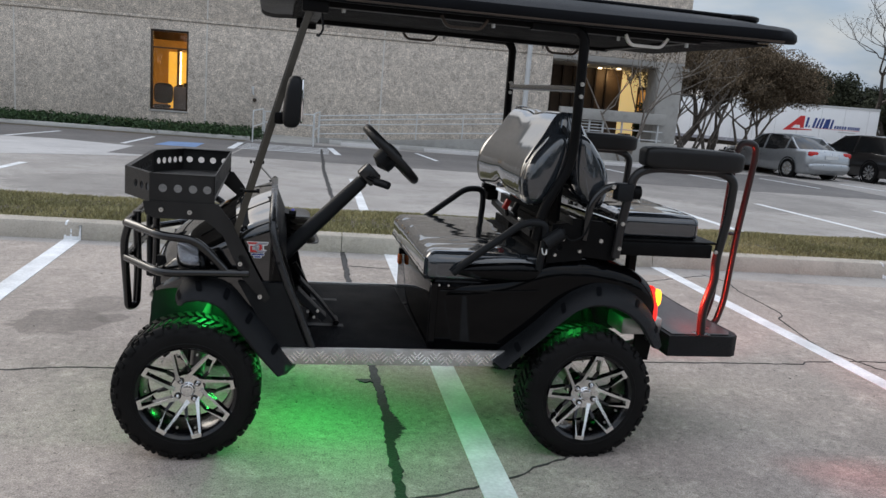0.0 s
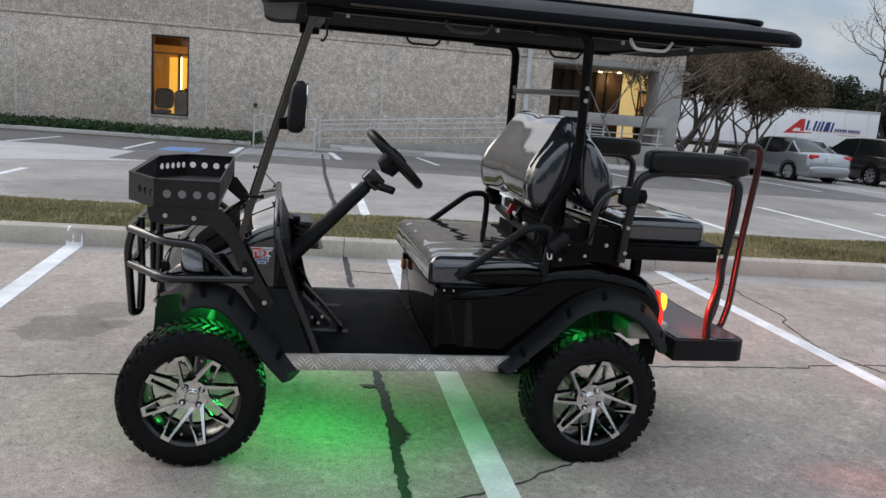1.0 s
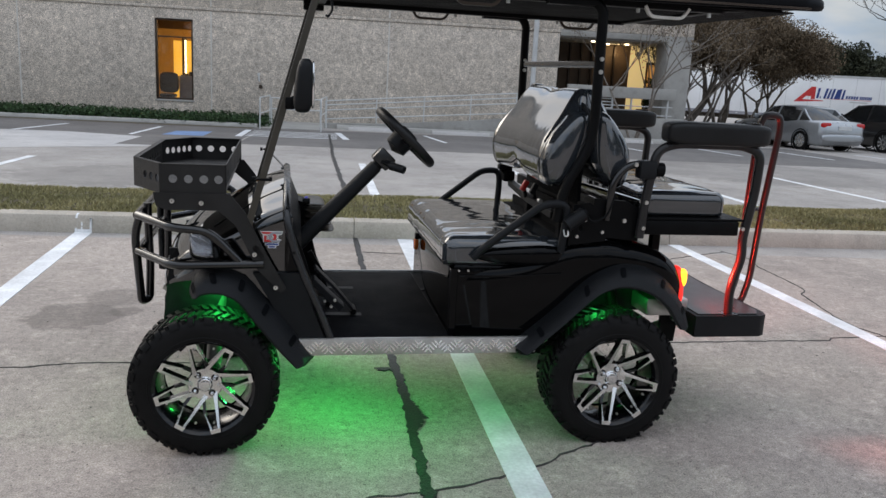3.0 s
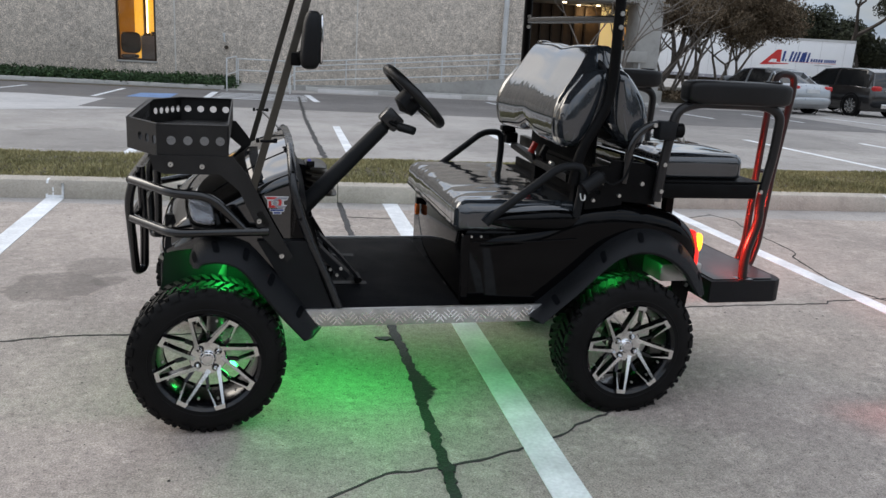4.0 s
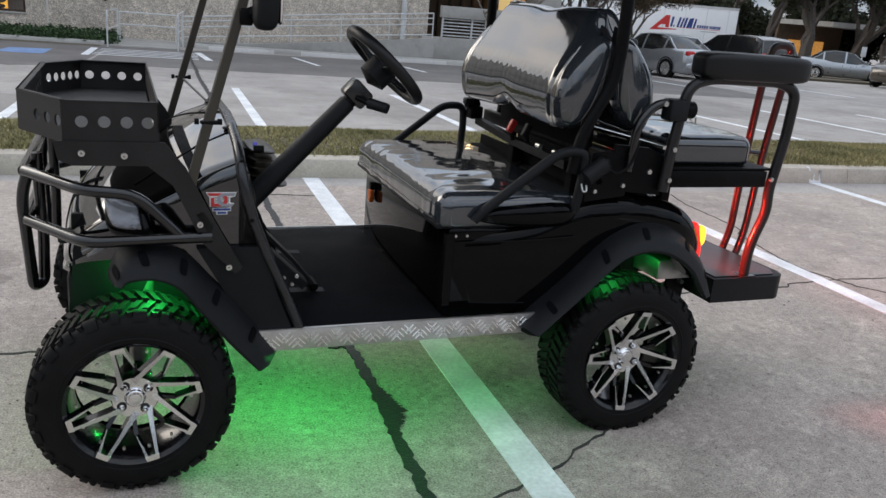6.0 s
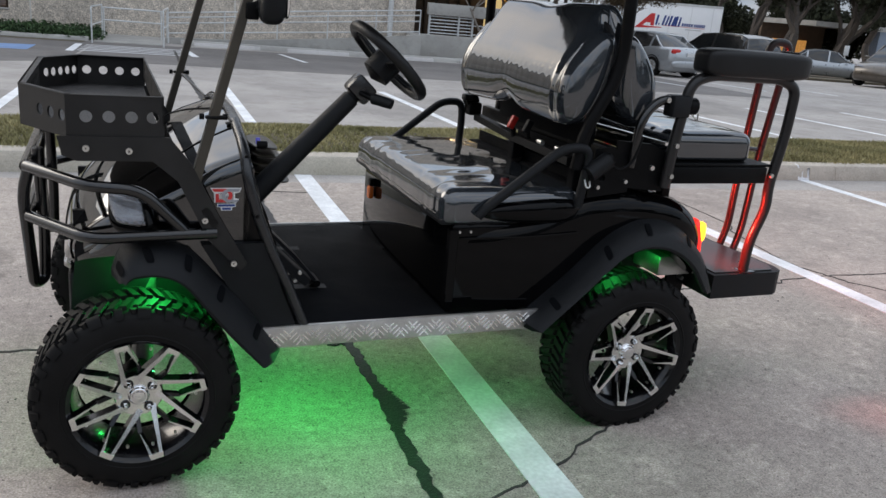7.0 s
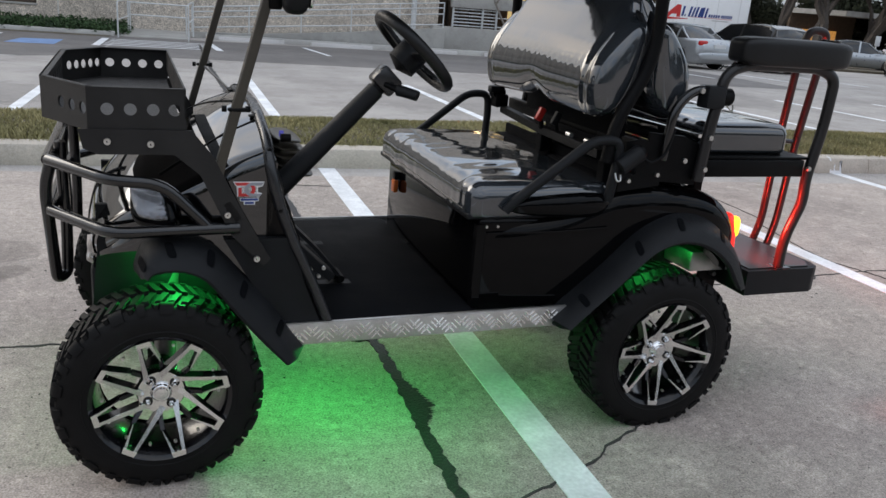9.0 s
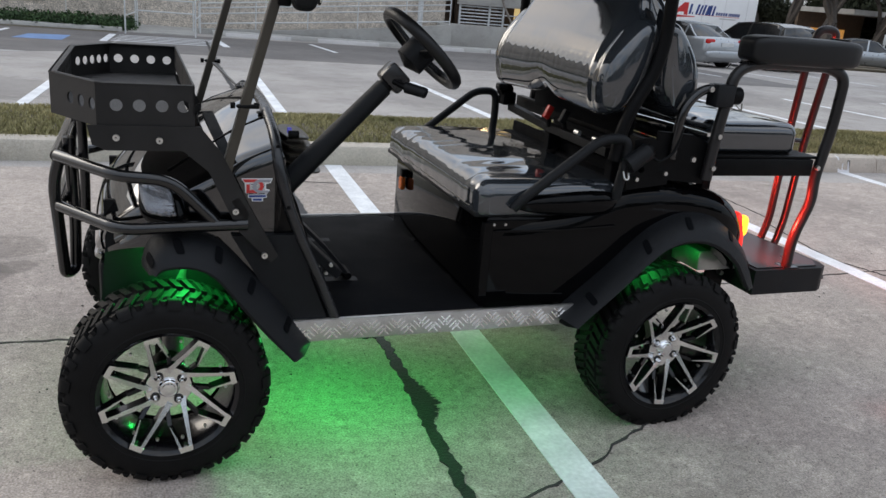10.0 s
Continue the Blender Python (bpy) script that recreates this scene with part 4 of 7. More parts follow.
# ---- trailer ----
def trailer():
    a, b = Vector((20.0, 53.0)), Vector((33.8, 44.4))
    ang = math.degrees(math.atan2(b.y - a.y, b.x - a.x))
    L = (b - a).length
    t = thing("semi_trailer", "white box semi-trailer with red and blue lettering shapes", "trailer", at=(a.x, a.y, -1.3), turn=ang)
    part("box_body", box(0, L, 0, 2.5, 1.2, 3.98, 0.03), M_TRAILER, t)
    part("bottom_rail", box(0, L, -0.03, 0.0, 1.15, 1.35), M_GREYINK, t)
    part("top_rail", box(0, L, -0.03, 0.0, 3.86, 4.0), M_WHITEMETAL, t)
    for i in range(26):
        x = 0.3 + i * (L - 0.6) / 25
        part("marker", box(x, x + 0.12, -0.04, -0.03, 1.22, 1.28), M_WHITEMETAL, t)
    for i in range(12):
        x = 0.6 + i * (L - 1.2) / 11
        part("seam", box(x, x + 0.02, -0.008, 0.0, 1.36, 3.85), M_WHITEMETAL, t)
    part("underframe", box(1, L - 1, 0.5, 2.0, 0.85, 1.15), M_DARKROOM, t)
    for x in (1.6, 2.9, L - 3.6):
        for y in (0.1, 2.1):
            part("wheel", lathe([(0.15, -0.12), (0.46, -0.14), (0.5, 0), (0.46, 0.14), (0.15, 0.12)], 20, at=(x, y + 0.15, 0.5)), M_RUBBER, t)
    # graphics: plain shapes
    px, pz = (lambda q: L - 5.55 + q * 0.68), (lambda q: 2.72 + (q - 2.65) * 0.72)

    def flat(pts, mat, name):
        bm = bmesh.new()
        f = bm.faces.new([bm.verts.new((px(x), -0.012, pz(z))) for x, z in pts])
        g = bmesh.ops.extrude_face_region(bm, geom=[f])
        for v in g["geom"]:
            if isinstance(v, bmesh.types.BMVert):
                v.co.y = 0.004
        part(name, bm, mat, t)
    s = 0.0
    flat([(s, 1.95), (s + 1.45, 3.35), (s + 1.85, 3.35), (s + 1.85, 2.25), (s + 1.5, 2.25), (s + 1.5, 2.5), (s + 1.05, 2.5), (s + 0.75, 2.2), (s + 2.6, 2.18), (s + 2.6, 2.12)], M_RED, "red_swoosh")
    for i, (w, lean) in enumerate(((0.42, 0.12), (0.5, 0.2), (0.6, 0.2), (0.5, 0.12))):
        x = s + 1.95 + i * 0.62
        flat([(x, 2.35), (x + 0.2, 2.35), (x + 0.2 + lean, 3.25), (x + lean, 3.25)], M_NAVY, "blue_stroke")
        flat([(x + 0.3, 2.35), (x + w, 2.35), (x + w + (lean if i > 0 else 0), 3.2 if i > 0 else 2.55), (x + 0.34 + (lean if i > 0 else 0), 3.2 if i > 0 else 2.55)], M_NAVY, "blue_stroke")
    for i in range(5):
        flat([(s + 4.5 + i * 0.22, 2.42), (s + 4.66 + i * 0.22, 2.42), (s + 4.7 + i * 0.22, 2.68), (s + 4.54 + i * 0.22, 2.68)], M_NAVY, "small_bar")
    for i in range(7):
        flat([(s + 5.68 + i * 0.15, 2.42), (s + 5.79 + i * 0.15, 2.42), (s + 5.82 + i * 0.15, 2.68), (s + 5.71 + i * 0.15, 2.68)], M_NAVY, "small_bar")
    flat([(s + 2.7, 2.33), (s + 6.7, 2.33), (s + 6.7, 2.36), (s + 2.7, 2.36)], M_RED, "red_rule")
    flat([(s + 4.9, 2.1), (s + 6.4, 2.1), (s + 6.4, 2.2), (s + 4.9, 2.2)], M_WHITEMETAL, "pale_bar")
    return t


trailer()


# ---- parked cars ----
def car(at, turn, L, W, H, paint, label, suv=False, group="parked cars"):
    """A generic car, nose along +x of its own frame, origin under its middle."""
    t = thing("car", label, "car", at=at, turn=turn, group=group)
    w = W / 2
    low = 0.2
    belt = 0.92 if not suv else 1.05
    if suv:
        st = [(-0.5, 0.5, 0.80, 0.86), (-0.485, 0.3, 0.98, 0.93), (-0.46, 0.24, 1.06, 0.97), (-0.3, low, 1.08, 1.0), (0.0, low, 1.05, 1.0), (0.2, low, 1.02, 1.0), (0.28, low, 1.0, 0.98), (0.42, 0.22, 0.9, 0.94), (0.48, 0.26, 0.76, 0.84), (0.5, 0.35, 0.6, 0.74)]
        gh = [(-0.475, 1.0, 0.9, 1.06, 0.8), (-0.43, 1.04, 0.93, H * 0.94, 0.74), (-0.36, 1.05, 0.95, H, 0.74), (-0.1, 1.04, 0.96, H, 0.76), (0.06, 1.02, 0.96, H * 0.96, 0.74), (0.24, 0.99, 0.93, 1.02, 0.84)]
    else:
        st = [(-0.5, 0.45, 0.78, 0.82), (-0.485, 0.28, 0.94, 0.92), (-0.45, 0.22, 1.0, 0.97), (-0.3, low, 0.98, 1.0), (0.0, low, 0.92, 1.0), (0.2, low, 0.9, 1.0), (0.3, low, 0.86, 0.98), (0.43, 0.2, 0.76, 0.93), (0.48, 0.24, 0.66, 0.82), (0.5, 0.3, 0.55, 0.7)]
        gh = [(-0.36, 0.96, 0.86, 1.0, 0.8), (-0.24, 0.95, 0.93, H * 0.955, 0.7), (-0.14, 0.94, 0.95, H, 0.7), (-0.02, 0.93, 0.95, H, 0.71), (0.06, 0.92, 0.95, H * 0.965, 0.71), (0.22, 0.88, 0.92, 0.93, 0.84)]
    rings = []
    for u, zb, zt, k in st:
        x, q = u * L, w * k
        rings.append([(x, -q * 0.9, zb), (x, -q * 0.99, zb + 0.08), (x, -q, (zb + zt) / 2), (x, -q * 0.985, zt - 0.1), (x, -q * 0.9, zt), (x, 0, zt + 0.025), (x, q * 0.9, zt), (x, q * 0.985, zt - 0.1), (x, q, (zb + zt) / 2), (x, q * 0.99, zb + 0.08), (x, q * 0.9, zb)])
    part("body", loft(rings), paint, t, sharp=50)
    gr, roof = [], []
    for u, zb, kb, zr, kr in gh:
        x = u * L
        gr.append([(x, -w * kb, zb - 0.05), (x, -w * (kb * 0.35 + kr * 0.65), zb + (zr - zb) * 0.7), (x, -w * kr, zr - 0.03), (x, 0, zr), (x, w * kr, zr - 0.03), (x, w * (kb * 0.35 + kr * 0.65), zb + (zr - zb) * 0.7), (x, w * kb, zb - 0.05)])
    part("glasshouse", loft(gr), M_CARGLASS, t, sharp=50)
    rr = [[(x, y * 1.01, z + dz) for x, y, z in (g[2], g[3], g[4])] for g, dz in ((g, 0.008) for g in gr[1:-1])]
    bm = loft([[*r, *((x, y, z - 0.03) for x, y, z in r[::-1])] for r in rr])
    part("roof", bm, paint, t)
    for s in (1, -1):
        for i0 in (1, 3):
            g = gr[i0]
            a, b, c = (Vector(g[k if s < 0 else 6 - k]) for k in (0, 1, 2))
            part("pillar", bar([a, b, c], 0.07, 0.03, up=(1, 0, 0)), paint, t)
        for a, b in ((gr[0], gr[1]), (gr[-1], gr[-2])):
            p0, p1 = (Vector(q[0 if s < 0 else 6]) for q in (a, b))
            p2 = Vector(b[2 if s < 0 else 4])
            part("pillar", bar([p0 + Vector((0, 0, 0.05)), p0.lerp(p2, 0.5), p2], 0.06, 0.04), paint, t)
        part("side_mirror", cushion(0.17 * L, s * (w + 0.09), belt + 0.08, 0.06, 0.1, 0.07, 3), paint, t)
        part("tail_light", cushion(-0.478 * L, s * w * 0.74, 0.88 if not suv else 0.98, 0.07, w * 0.2, 0.085, 4), M_TAIL, t)
        part("headlight", cushion(0.462 * L, s * w * 0.66, 0.66 if not suv else 0.76, 0.09, w * 0.2, 0.07, 4), M_REFLECT, t)
        for u in (-0.3, 0.305):
            R = 0.33 if not suv else 0.37
            wh = part("tyre", lathe([(R * 0.66, -0.1), (R * 0.95, -0.11), (R, -0.07), (R, 0.07), (R * 0.95, 0.11), (R * 0.66, 0.1)], 26, at=(u * L, s * (w - 0.1), R)), M_RUBBER, t)
            bm = lathe([(0.02, s * 0.09), (R * 0.2, s * 0.09), (R * 0.24, s * 0.05), (R * 0.62, s * 0.04), (R * 0.7, s * 0.1)], 26, at=(u * L, s * (w - 0.1), R))
            for i in range(10):
                an = 2 * math.pi * i / 10
                bar_pts = [(u * L + q * math.cos(an), s * (w - 0.1 + 0.09), R + q * math.sin(an)) for q in (R * 0.15, R * 0.68)]
                bar(bar_pts, 0.02, 0.05, bm=bm)
            part("rim", bm, M_ALLOY, wh)
            part("wheel_arch", lathe([(R * 1.05, s * 0.0), (R * 1.16, s * 0.012), (R * 1.05, s * 0.016)], 26, at=(u * L, s * (w - 0.005), R)), M_RUBBER, t)
    part("number_plate", box(-0.505 * L, -0.497 * L, -0.26, 0.26, 0.74, 0.86), M_WHITEMETAL, t)
    part("rear_bumper", cushion(-0.487 * L, 0, 0.48, 0.1, w * 0.93, 0.13, 5), paint if not suv else M_PLASTIC, t)
    if suv:
        part("skid_plate", box(-0.512 * L, -0.5 * L, -0.5, 0.5, 0.36, 0.5, 0.01), M_ALLOY, t)
        part("chrome_strip", box(-0.5 * L, -0.488 * L, -0.4, 0.4, 0.9, 0.93), M_CHROME, t)
    return t


SEDAN = "silver four-door saloon parked nose-in"
car((15.15, 22.9, gz(22.9)), 101, 4.6, 1.81, 1.43, M_SILVER, SEDAN)
car((18.3, 22.9, gz(22.9)), 96, 4.5, 1.8, 1.6, M_BLACKCAR, "dark compact crossover parked beside the saloon", True)
car((30.2, 30.4, gz(30.4)), -35, 4.5, 1.8, 1.42, M_SILVER, "silver saloon parked under the trees")
car((27.8, 23.8, gz(23.8)), 200, 4.7, 1.9, 1.75, M_BROWNCAR, "dark brown crossover parked across the lot", True)

# far side: low building, sign posts, kerb bed
far = thing("far_building", "pale low building with a warm lit entrance behind the trees", "building", kind="structure")
part("far_wall", box(33, 49, 61.5, 62.5, -2.2, 1.6), M_SMOOTH, far)
part("far_wall", box(56, 60, 53.0, 54.1, -2.2, 2.2), M_BLUEWALL, far)
part("far_wall", box(60, 95, 53.0, 54.1, -2.2, 2.2), M_SMOOTH, far)
part("lit_entrance", box(49, 56, 59.3, 59.6, -2.2, 2.2), M_BROWNWALL, far)
part("lit_panel", box(50.2, 51.8, 59.1, 59.3, -1.2, 0.9), M_LITFAR, far)
part("lit_panel", box(53, 54, 59.1, 59.3, -1.2, 0.9), M_LITFAR, far)
part("low_wall", box(40, 60, 50.9, 51.2, -2.0, -0.6), M_SMOOTH, far)
part("far_tower", box(48.2, 49.2, 74, 75, -2.2, 4.9), M_SMOOTH, far)
part("far_roof", box(49, 95, 52.8, 65.7, 2.2, 2.6), M_SMOOTH, far)
car((37.5, 32.4, gz(32.4)), 172, 4.5, 1.85, 1.65, M_TRAILER, "white crossover parked beyond the trees", True)
for x, y in ((32.6, 31.9), (27.9, 33.5), (36.4, 32.9)):
    s = thing("parking_sign", "small pale parking sign on a thin post", "sign", at=(x, y, gz(y)))
    part("post", tube([(0, 0, 0), (0, 0, 1.7)], 0.03, 6), M_WHITEMETAL, s)
    part("sign_plate", box(-0.16, 0.16, -0.05, -0.03, 1.25, 1.75, 0.004), M_WHITEMETAL, s)
tagged(patch("planting_strip", [(24.5, 27.2), (40, 24.2), (48, 30), (30, 40)], M_SOIL, "brown planting strip under the oaks", "soil", 0.1), kind="structure")

chunks = []
for i in range(40):
    x = 38 + i * 1.9 + r2.uniform(-1, 1)
    h = r2.uniform(3.0, 4.6) if x < 54 else r2.uniform(5, 9)
    for j in range(5):
        chunks.append(leaves(330, (x + r2.uniform(-1.5, 1.5), 66 + r2.uniform(-2, 2), -1.2 + h * (0.1 + 0.2 * j)), (1.9, 1.5, 1.2), 0.34, 5000 + i * 7 + j))
tagged(leaf_mesh("far_woods", chunks, M_LEAFDARK), "dark evergreen trees beyond the far building", "trees", kind="stuff")

# tree line across the street behind the viewer
chunks = []
for i in range(46):
    x = -70 + i * 3.1 + r2.uniform(-1, 1)
    h = r2.uniform(7, 12)
    for j in range(5):
        chunks.append(leaves(70, (x + r2.uniform(-1.5, 1.5), -40 + r2.uniform(-2, 2), h * (0.2 + 0.19 * j)), (2.4, 1.8, 2.0), 0.6, 3000 + i * 7 + j))
tagged(leaf_mesh("tree_line", chunks, M_LEAFDARK), "distant dark tree line across the street", "trees", kind="stuff")


# ---- golf cart ----
# Its own frame: nose to -x, near side -y, ground at z = 0.
cart = thing("golf_cart", "glossy black lifted four-seat golf cart with chunky off-road tyres", "golf cart", at=(-0.004, 0.062, -0.017), turn=4.2)
HUBX, HUBY, HUBZ = 0.838, 0.544, 0.303


def wheel(x, s, turn):
    """One wheel: alloy rim with eight looped spokes, tyre with tread blocks. s: side (-1 near)."""
    hub = part("wheel", lathe([(0.03, -0.03), (0.188, -0.112), (0.196, -0.118), (0.2, -0.122), (0.198, -0.112), (0.188, -0.1), (0.178, -0.06), (0.174, 0.06), (0.186, 0.1), (0.196, 0.115), (0.176, 0.1), (0.15, 0.03), (0.03, 0.02)][1:11], 48), M_RIMBLACK, cart, "gloss black alloy wheel rim")
    hub.matrix_parent_inverse = Matrix.Identity(4)
    grow = 0.957 if x < 0 else 0.985
    hub.location = (x, s * (HUBY if x < 0 else HUBY + 0.013), HUBZ if x < 0 else HUBZ - 0.007)
    hub.rotation_euler = (0, 0, 0 if s < 0 else math.pi)
    hub.scale = (grow, 0.86 if x < 0 else 0.82, grow)
    part("brake_drum", lathe([(0.02, 0.02), (0.05, 0.02), (0.055, 0.03), (0.055, 0.1), (0.02, 0.1)], 28), M_MATTE, hub)
    prof = [(0.193, -0.112), (0.2, -0.12), (0.222, -0.123), (0.246, -0.122), (0.266, -0.116), (0.28, -0.106), (0.286, -0.094), (0.288, 0.0), (0.286, 0.094), (0.28, 0.106), (0.266, 0.116), (0.246, 0.122), (0.225, 0.126), (0.2, 0.118), (0.19, 0.108)]
    bm = lathe(prof, 64)
    # raised rings on the sidewall
    for y in (-1, 1):
        lathe([(0.212, y * 0.119), (0.216, y * 0.1245), (0.221, y * 0.121)], 64, bm=bm)

    part("tyre", bm, M_RUBBER, hub, "chunky all-terrain rubber tyre")
    bm = bmesh.new()

    def block(an, pts, r0, r1):
        """A rubber block: a quad outline in (arc, y), from radius r0 to r1."""
        ring = []
        for r, k in ((r0, 1.0), (r1, 0.9)):
            cu, cy = sum(p[0] for p in pts) / len(pts), sum(p[1] for p in pts) / len(pts)
            row = []
            for u, y in pts:
                u, y = cu + (u - cu) * k, cy + (y - cy) * k
                a = an + u / 0.3
                row.append((r * math.cos(a), y, r * math.sin(a)))
            ring.append(row)
        loft(ring, bm=bm)

    n = 26
    for i in range(n):
        a = 2 * math.pi * i / n
        for sd in (-1, 1):
            aa = a + (0.25 if sd > 0 else 0.0) * 2 * math.pi / n
            for j in range(2):
                o = -0.034 + j * 0.036
                block(aa, [(o, sd * 0.006), (o + 0.022, sd * 0.006), (o + 0.046, sd * 0.084), (o + 0.026, sd * 0.084)], 0.284, 0.299)
            # shoulder lug reaching down the sidewall
            w = 0.011 if i % 2 else 0.019
            ring = []
            for u in (-w, w):
                an = aa + 0.05 + u / 0.3
                ring.append([(r * math.cos(an), sd * y, r * math.sin(an)) for r, y in ((0.281, 0.088), (0.298, 0.09), (0.2965, 0.1), (0.291, 0.109), (0.281, 0.1165), (0.27, 0.12), (0.267, 0.104))])
            loft(ring, bm=bm)
            # small wedge lug between the chevrons and the shoulder
            block(aa + 0.15, [(-0.014, sd * 0.088), (0.014, sd * 0.088), (0.006, sd * 0.108), (-0.006, sd * 0.108)], 0.28, 0.294)
    tagged(part("tread", bm, M_RUBBER, hub, "deep chevron tread blocks"), kind="stuff")
    # dark backing of the spokes and machined faces
    for i in range(8):
        a = radians(turn + 45 * i)
        tipc = Vector((math.cos(a), 0, math.sin(a)))
        side = Vector((-math.sin(a), 0, math.cos(a)))
        face, dark = bmesh.new(), bmesh.new()
        hub_a = a + radians(36)
        h0 = Vector((math.cos(hub_a), 0, math.sin(hub_a)))
        tipL = tipc * 0.186 + side * 0.0138
        long_arm = [(h0 * 0.05, -0.062, 2.1), ((h0 * 0.05).lerp(tipL, 0.25), -0.079, 1.5), ((h0 * 0.05).lerp(tipL, 0.6), -0.103, 1.2), (tipL, -0.1275, 1.0)]
        bl = a - radians(14)
        b0 = Vector((math.cos(bl), 0, math.sin(bl))) * 0.115
        tipR = tipc * 0.186 - side * 0.0138
        blade_arm = [(b0, -0.098, 0.2), (b0.lerp(tipR, 0.5), -0.112, 0.6), (tipR, -0.1275, 0.95)]
        for arm in (long_arm, blade_arm):
            for bmx, w, dy, th in ((face, 0.0094, 0.0, 0.005), (dark, 0.0094, 0.006, 0.04)):
                rings = []
                for p, y, k in arm:
                    h = side * w * k / 2
                    rings.append([p - h + Vector((0, y + dy, 0)), p + h + Vector((0, y + dy, 0)), p + h + Vector((0, y + dy + th, 0)), p - h + Vector((0, y + dy + th, 0))])
                loft(rings, bm=bmx)
        # recessed lower blade from the hub
        loft([[p + side * q + Vector((0, y, 0)) for q, y in ((-w, y0), (w, y0), (w, y0 + 0.02), (-w, y0 + 0.02))] for p, w, y0 in ((tipc * 0.05 - side * 0.02, 0.007, -0.05), (b0, 0.006, -0.09))], bm=dark)
        # closed tip of the loop
        t0, t1 = tipc * 0.178, tipc * 0.194
        for bmx, dy, th in ((face, -0.0005, 0.006), (dark, 0.007, 0.03)):
            rings = []
            for sgn in (-1, 1):
                rings.append([t0 + side * sgn * 0.0215 + Vector((0, -0.126 + dy, 0)), t1 + side * sgn * 0.0185 + Vector((0, -0.129 + dy, 0)), t1 + side * sgn * 0.0185 + Vector((0, -0.129 + dy + th, 0)), t0 + side * sgn * 0.0215 + Vector((0, -0.126 + dy + th, 0))])
            loft(rings, bm=bmx)
        part("spoke", face, M_ALLOY, hub, "machined alloy looped spoke")
        part("spoke_back", dark, M_RIMBLACK, hub)
    part("hub_face", lathe([(0.001, -0.058), (0.03, -0.059), (0.05, -0.062), (0.066, -0.063), (0.071, -0.052), (0.071, -0.01), (0.001, -0.02)], 32), M_ALLOY, hub)
    part("centre_cap", lathe([(0.001, -0.078), (0.012, -0.079), (0.018, -0.077), (0.0195, -0.0745), (0.024, -0.0745), (0.027, -0.072), (0.0285, -0.066), (0.031, -0.064), (0.031, -0.05), (0.001, -0.05)], 28), M_CHROME, hub, "chrome centre cap with a stepped rim")
    for i in range(4):
        a = radians(turn + 22 + 90 * i)
        px, pz = 0.0475 * math.cos(a), 0.0475 * math.sin(a)
        part("nut_well", disc((px, -0.0625, pz), 0.0145, 0.004), M_RIMBLACK, hub)
        part("lug_nut", lathe([(0.001, -0.086), (0.004, -0.0855), (0.0075, -0.082), (0.0085, -0.07), (0.0105, -0.066), (0.0105, -0.06), (0.001, -0.06)], 6, at=(px, 0, pz)), M_CHROME, hub)
    for i in range(14):
        a = 2 * math.pi * i / 14
        part("rim_bolt", disc((0.163 * math.cos(a), -0.085, 0.163 * math.sin(a)), 0.0045, 0.012, seg=6), M_BOLT, hub)


for x, s, turn in ((-HUBX, -1, 14), (HUBX, -1, 37), (-HUBX, 1, 5), (HUBX, 1, 30)):
    wheel(x, s, turn)

# chassis
for s in (-1, 1):
    part("frame_rail", bar([(-0.98, s * 0.22, 0.5), (-0.55, s * 0.22, 0.44), (0.45, s * 0.22, 0.42), (0.62, s * 0.22, 0.5), (1.2, s * 0.22, 0.54)], 0.05, 0.07), M_MATTE, cart)
    part("leaf_spring", bar([(0.5, s * 0.33, 0.44), (0.68, s * 0.33, 0.385), (0.84, s * 0.33, 0.365), (1.0, s * 0.33, 0.385), (1.2, s * 0.33, 0.45)], 0.05, 0.028), M_STEEL, cart)
    part("spring_shackle", plate([(-0.035, -0.07), (0.035, -0.07), (0.045, 0.05), (0.0, 0.07), (-0.045, 0.06)], [(0.015, 0.045, 0.009)], 0.012, lambda u, v, w, s=s: (1.2 + u, s * 0.37 + w, 0.445 + v)), M_MATTE, cart)
    part("shackle_bolt", disc((1.213, s * 0.37 - 0.008, 0.488), 0.009, 0.03), M_BOLT, cart)
    part("shock_absorber", tube([(0.98, s * 0.36, 0.36), (0.92, s * 0.3, 0.62)], 0.024, 10), M_MATTE, cart)
    part("front_strut", tube([(-0.82, s * 0.4, 0.32), (-0.8, s * 0.34, 0.64)], 0.032, 12), M_STEEL, cart)
    part("control_arm", bar([(-0.84, s * 0.12, 0.4), (-0.84, s * 0.44, 0.29)], 0.06, 0.04, up=(1, 0, 0)), M_MATTE, cart)
    part("inner_liner", box(-1.0, -0.6, s * 0.3 - 0.01, s * 0.3 + 0.01, 0.48, 0.78), M_PLASTIC, cart)
    part("inner_liner", box(0.6, 1.15, s * 0.27 - 0.01, s * 0.27 + 0.01, 0.5, 0.76), M_PLASTIC, cart)
part("rear_axle", tube([(HUBX, -0.47, HUBZ), (HUBX, 0.47, HUBZ)], 0.038, 12), M_STEEL, cart)
part("differential", cushion(HUBX, 0.08, HUBZ, 0.12, 0.12, 0.11, 5, 3), M_STEEL, cart)
part("motor", tube([(0.9, 0.12, 0.36), (1.08, 0.12, 0.42)], 0.09, 16), M_STEEL, cart)
part("front_axle", tube([(-HUBX, -0.47, HUBZ), (-HUBX, 0.47, HUBZ)], 0.03, 10), M_STEEL, cart)
part("rear_crossmember", box(1.05, 1.25, -0.44, 0.44, 0.52, 0.6, 0.01), M_TREADPLATE, cart)
part("underbody", box(-0.5, 0.55, -0.5, 0.5, 0.41, 0.438, 0.004), M_MATTE, cart)
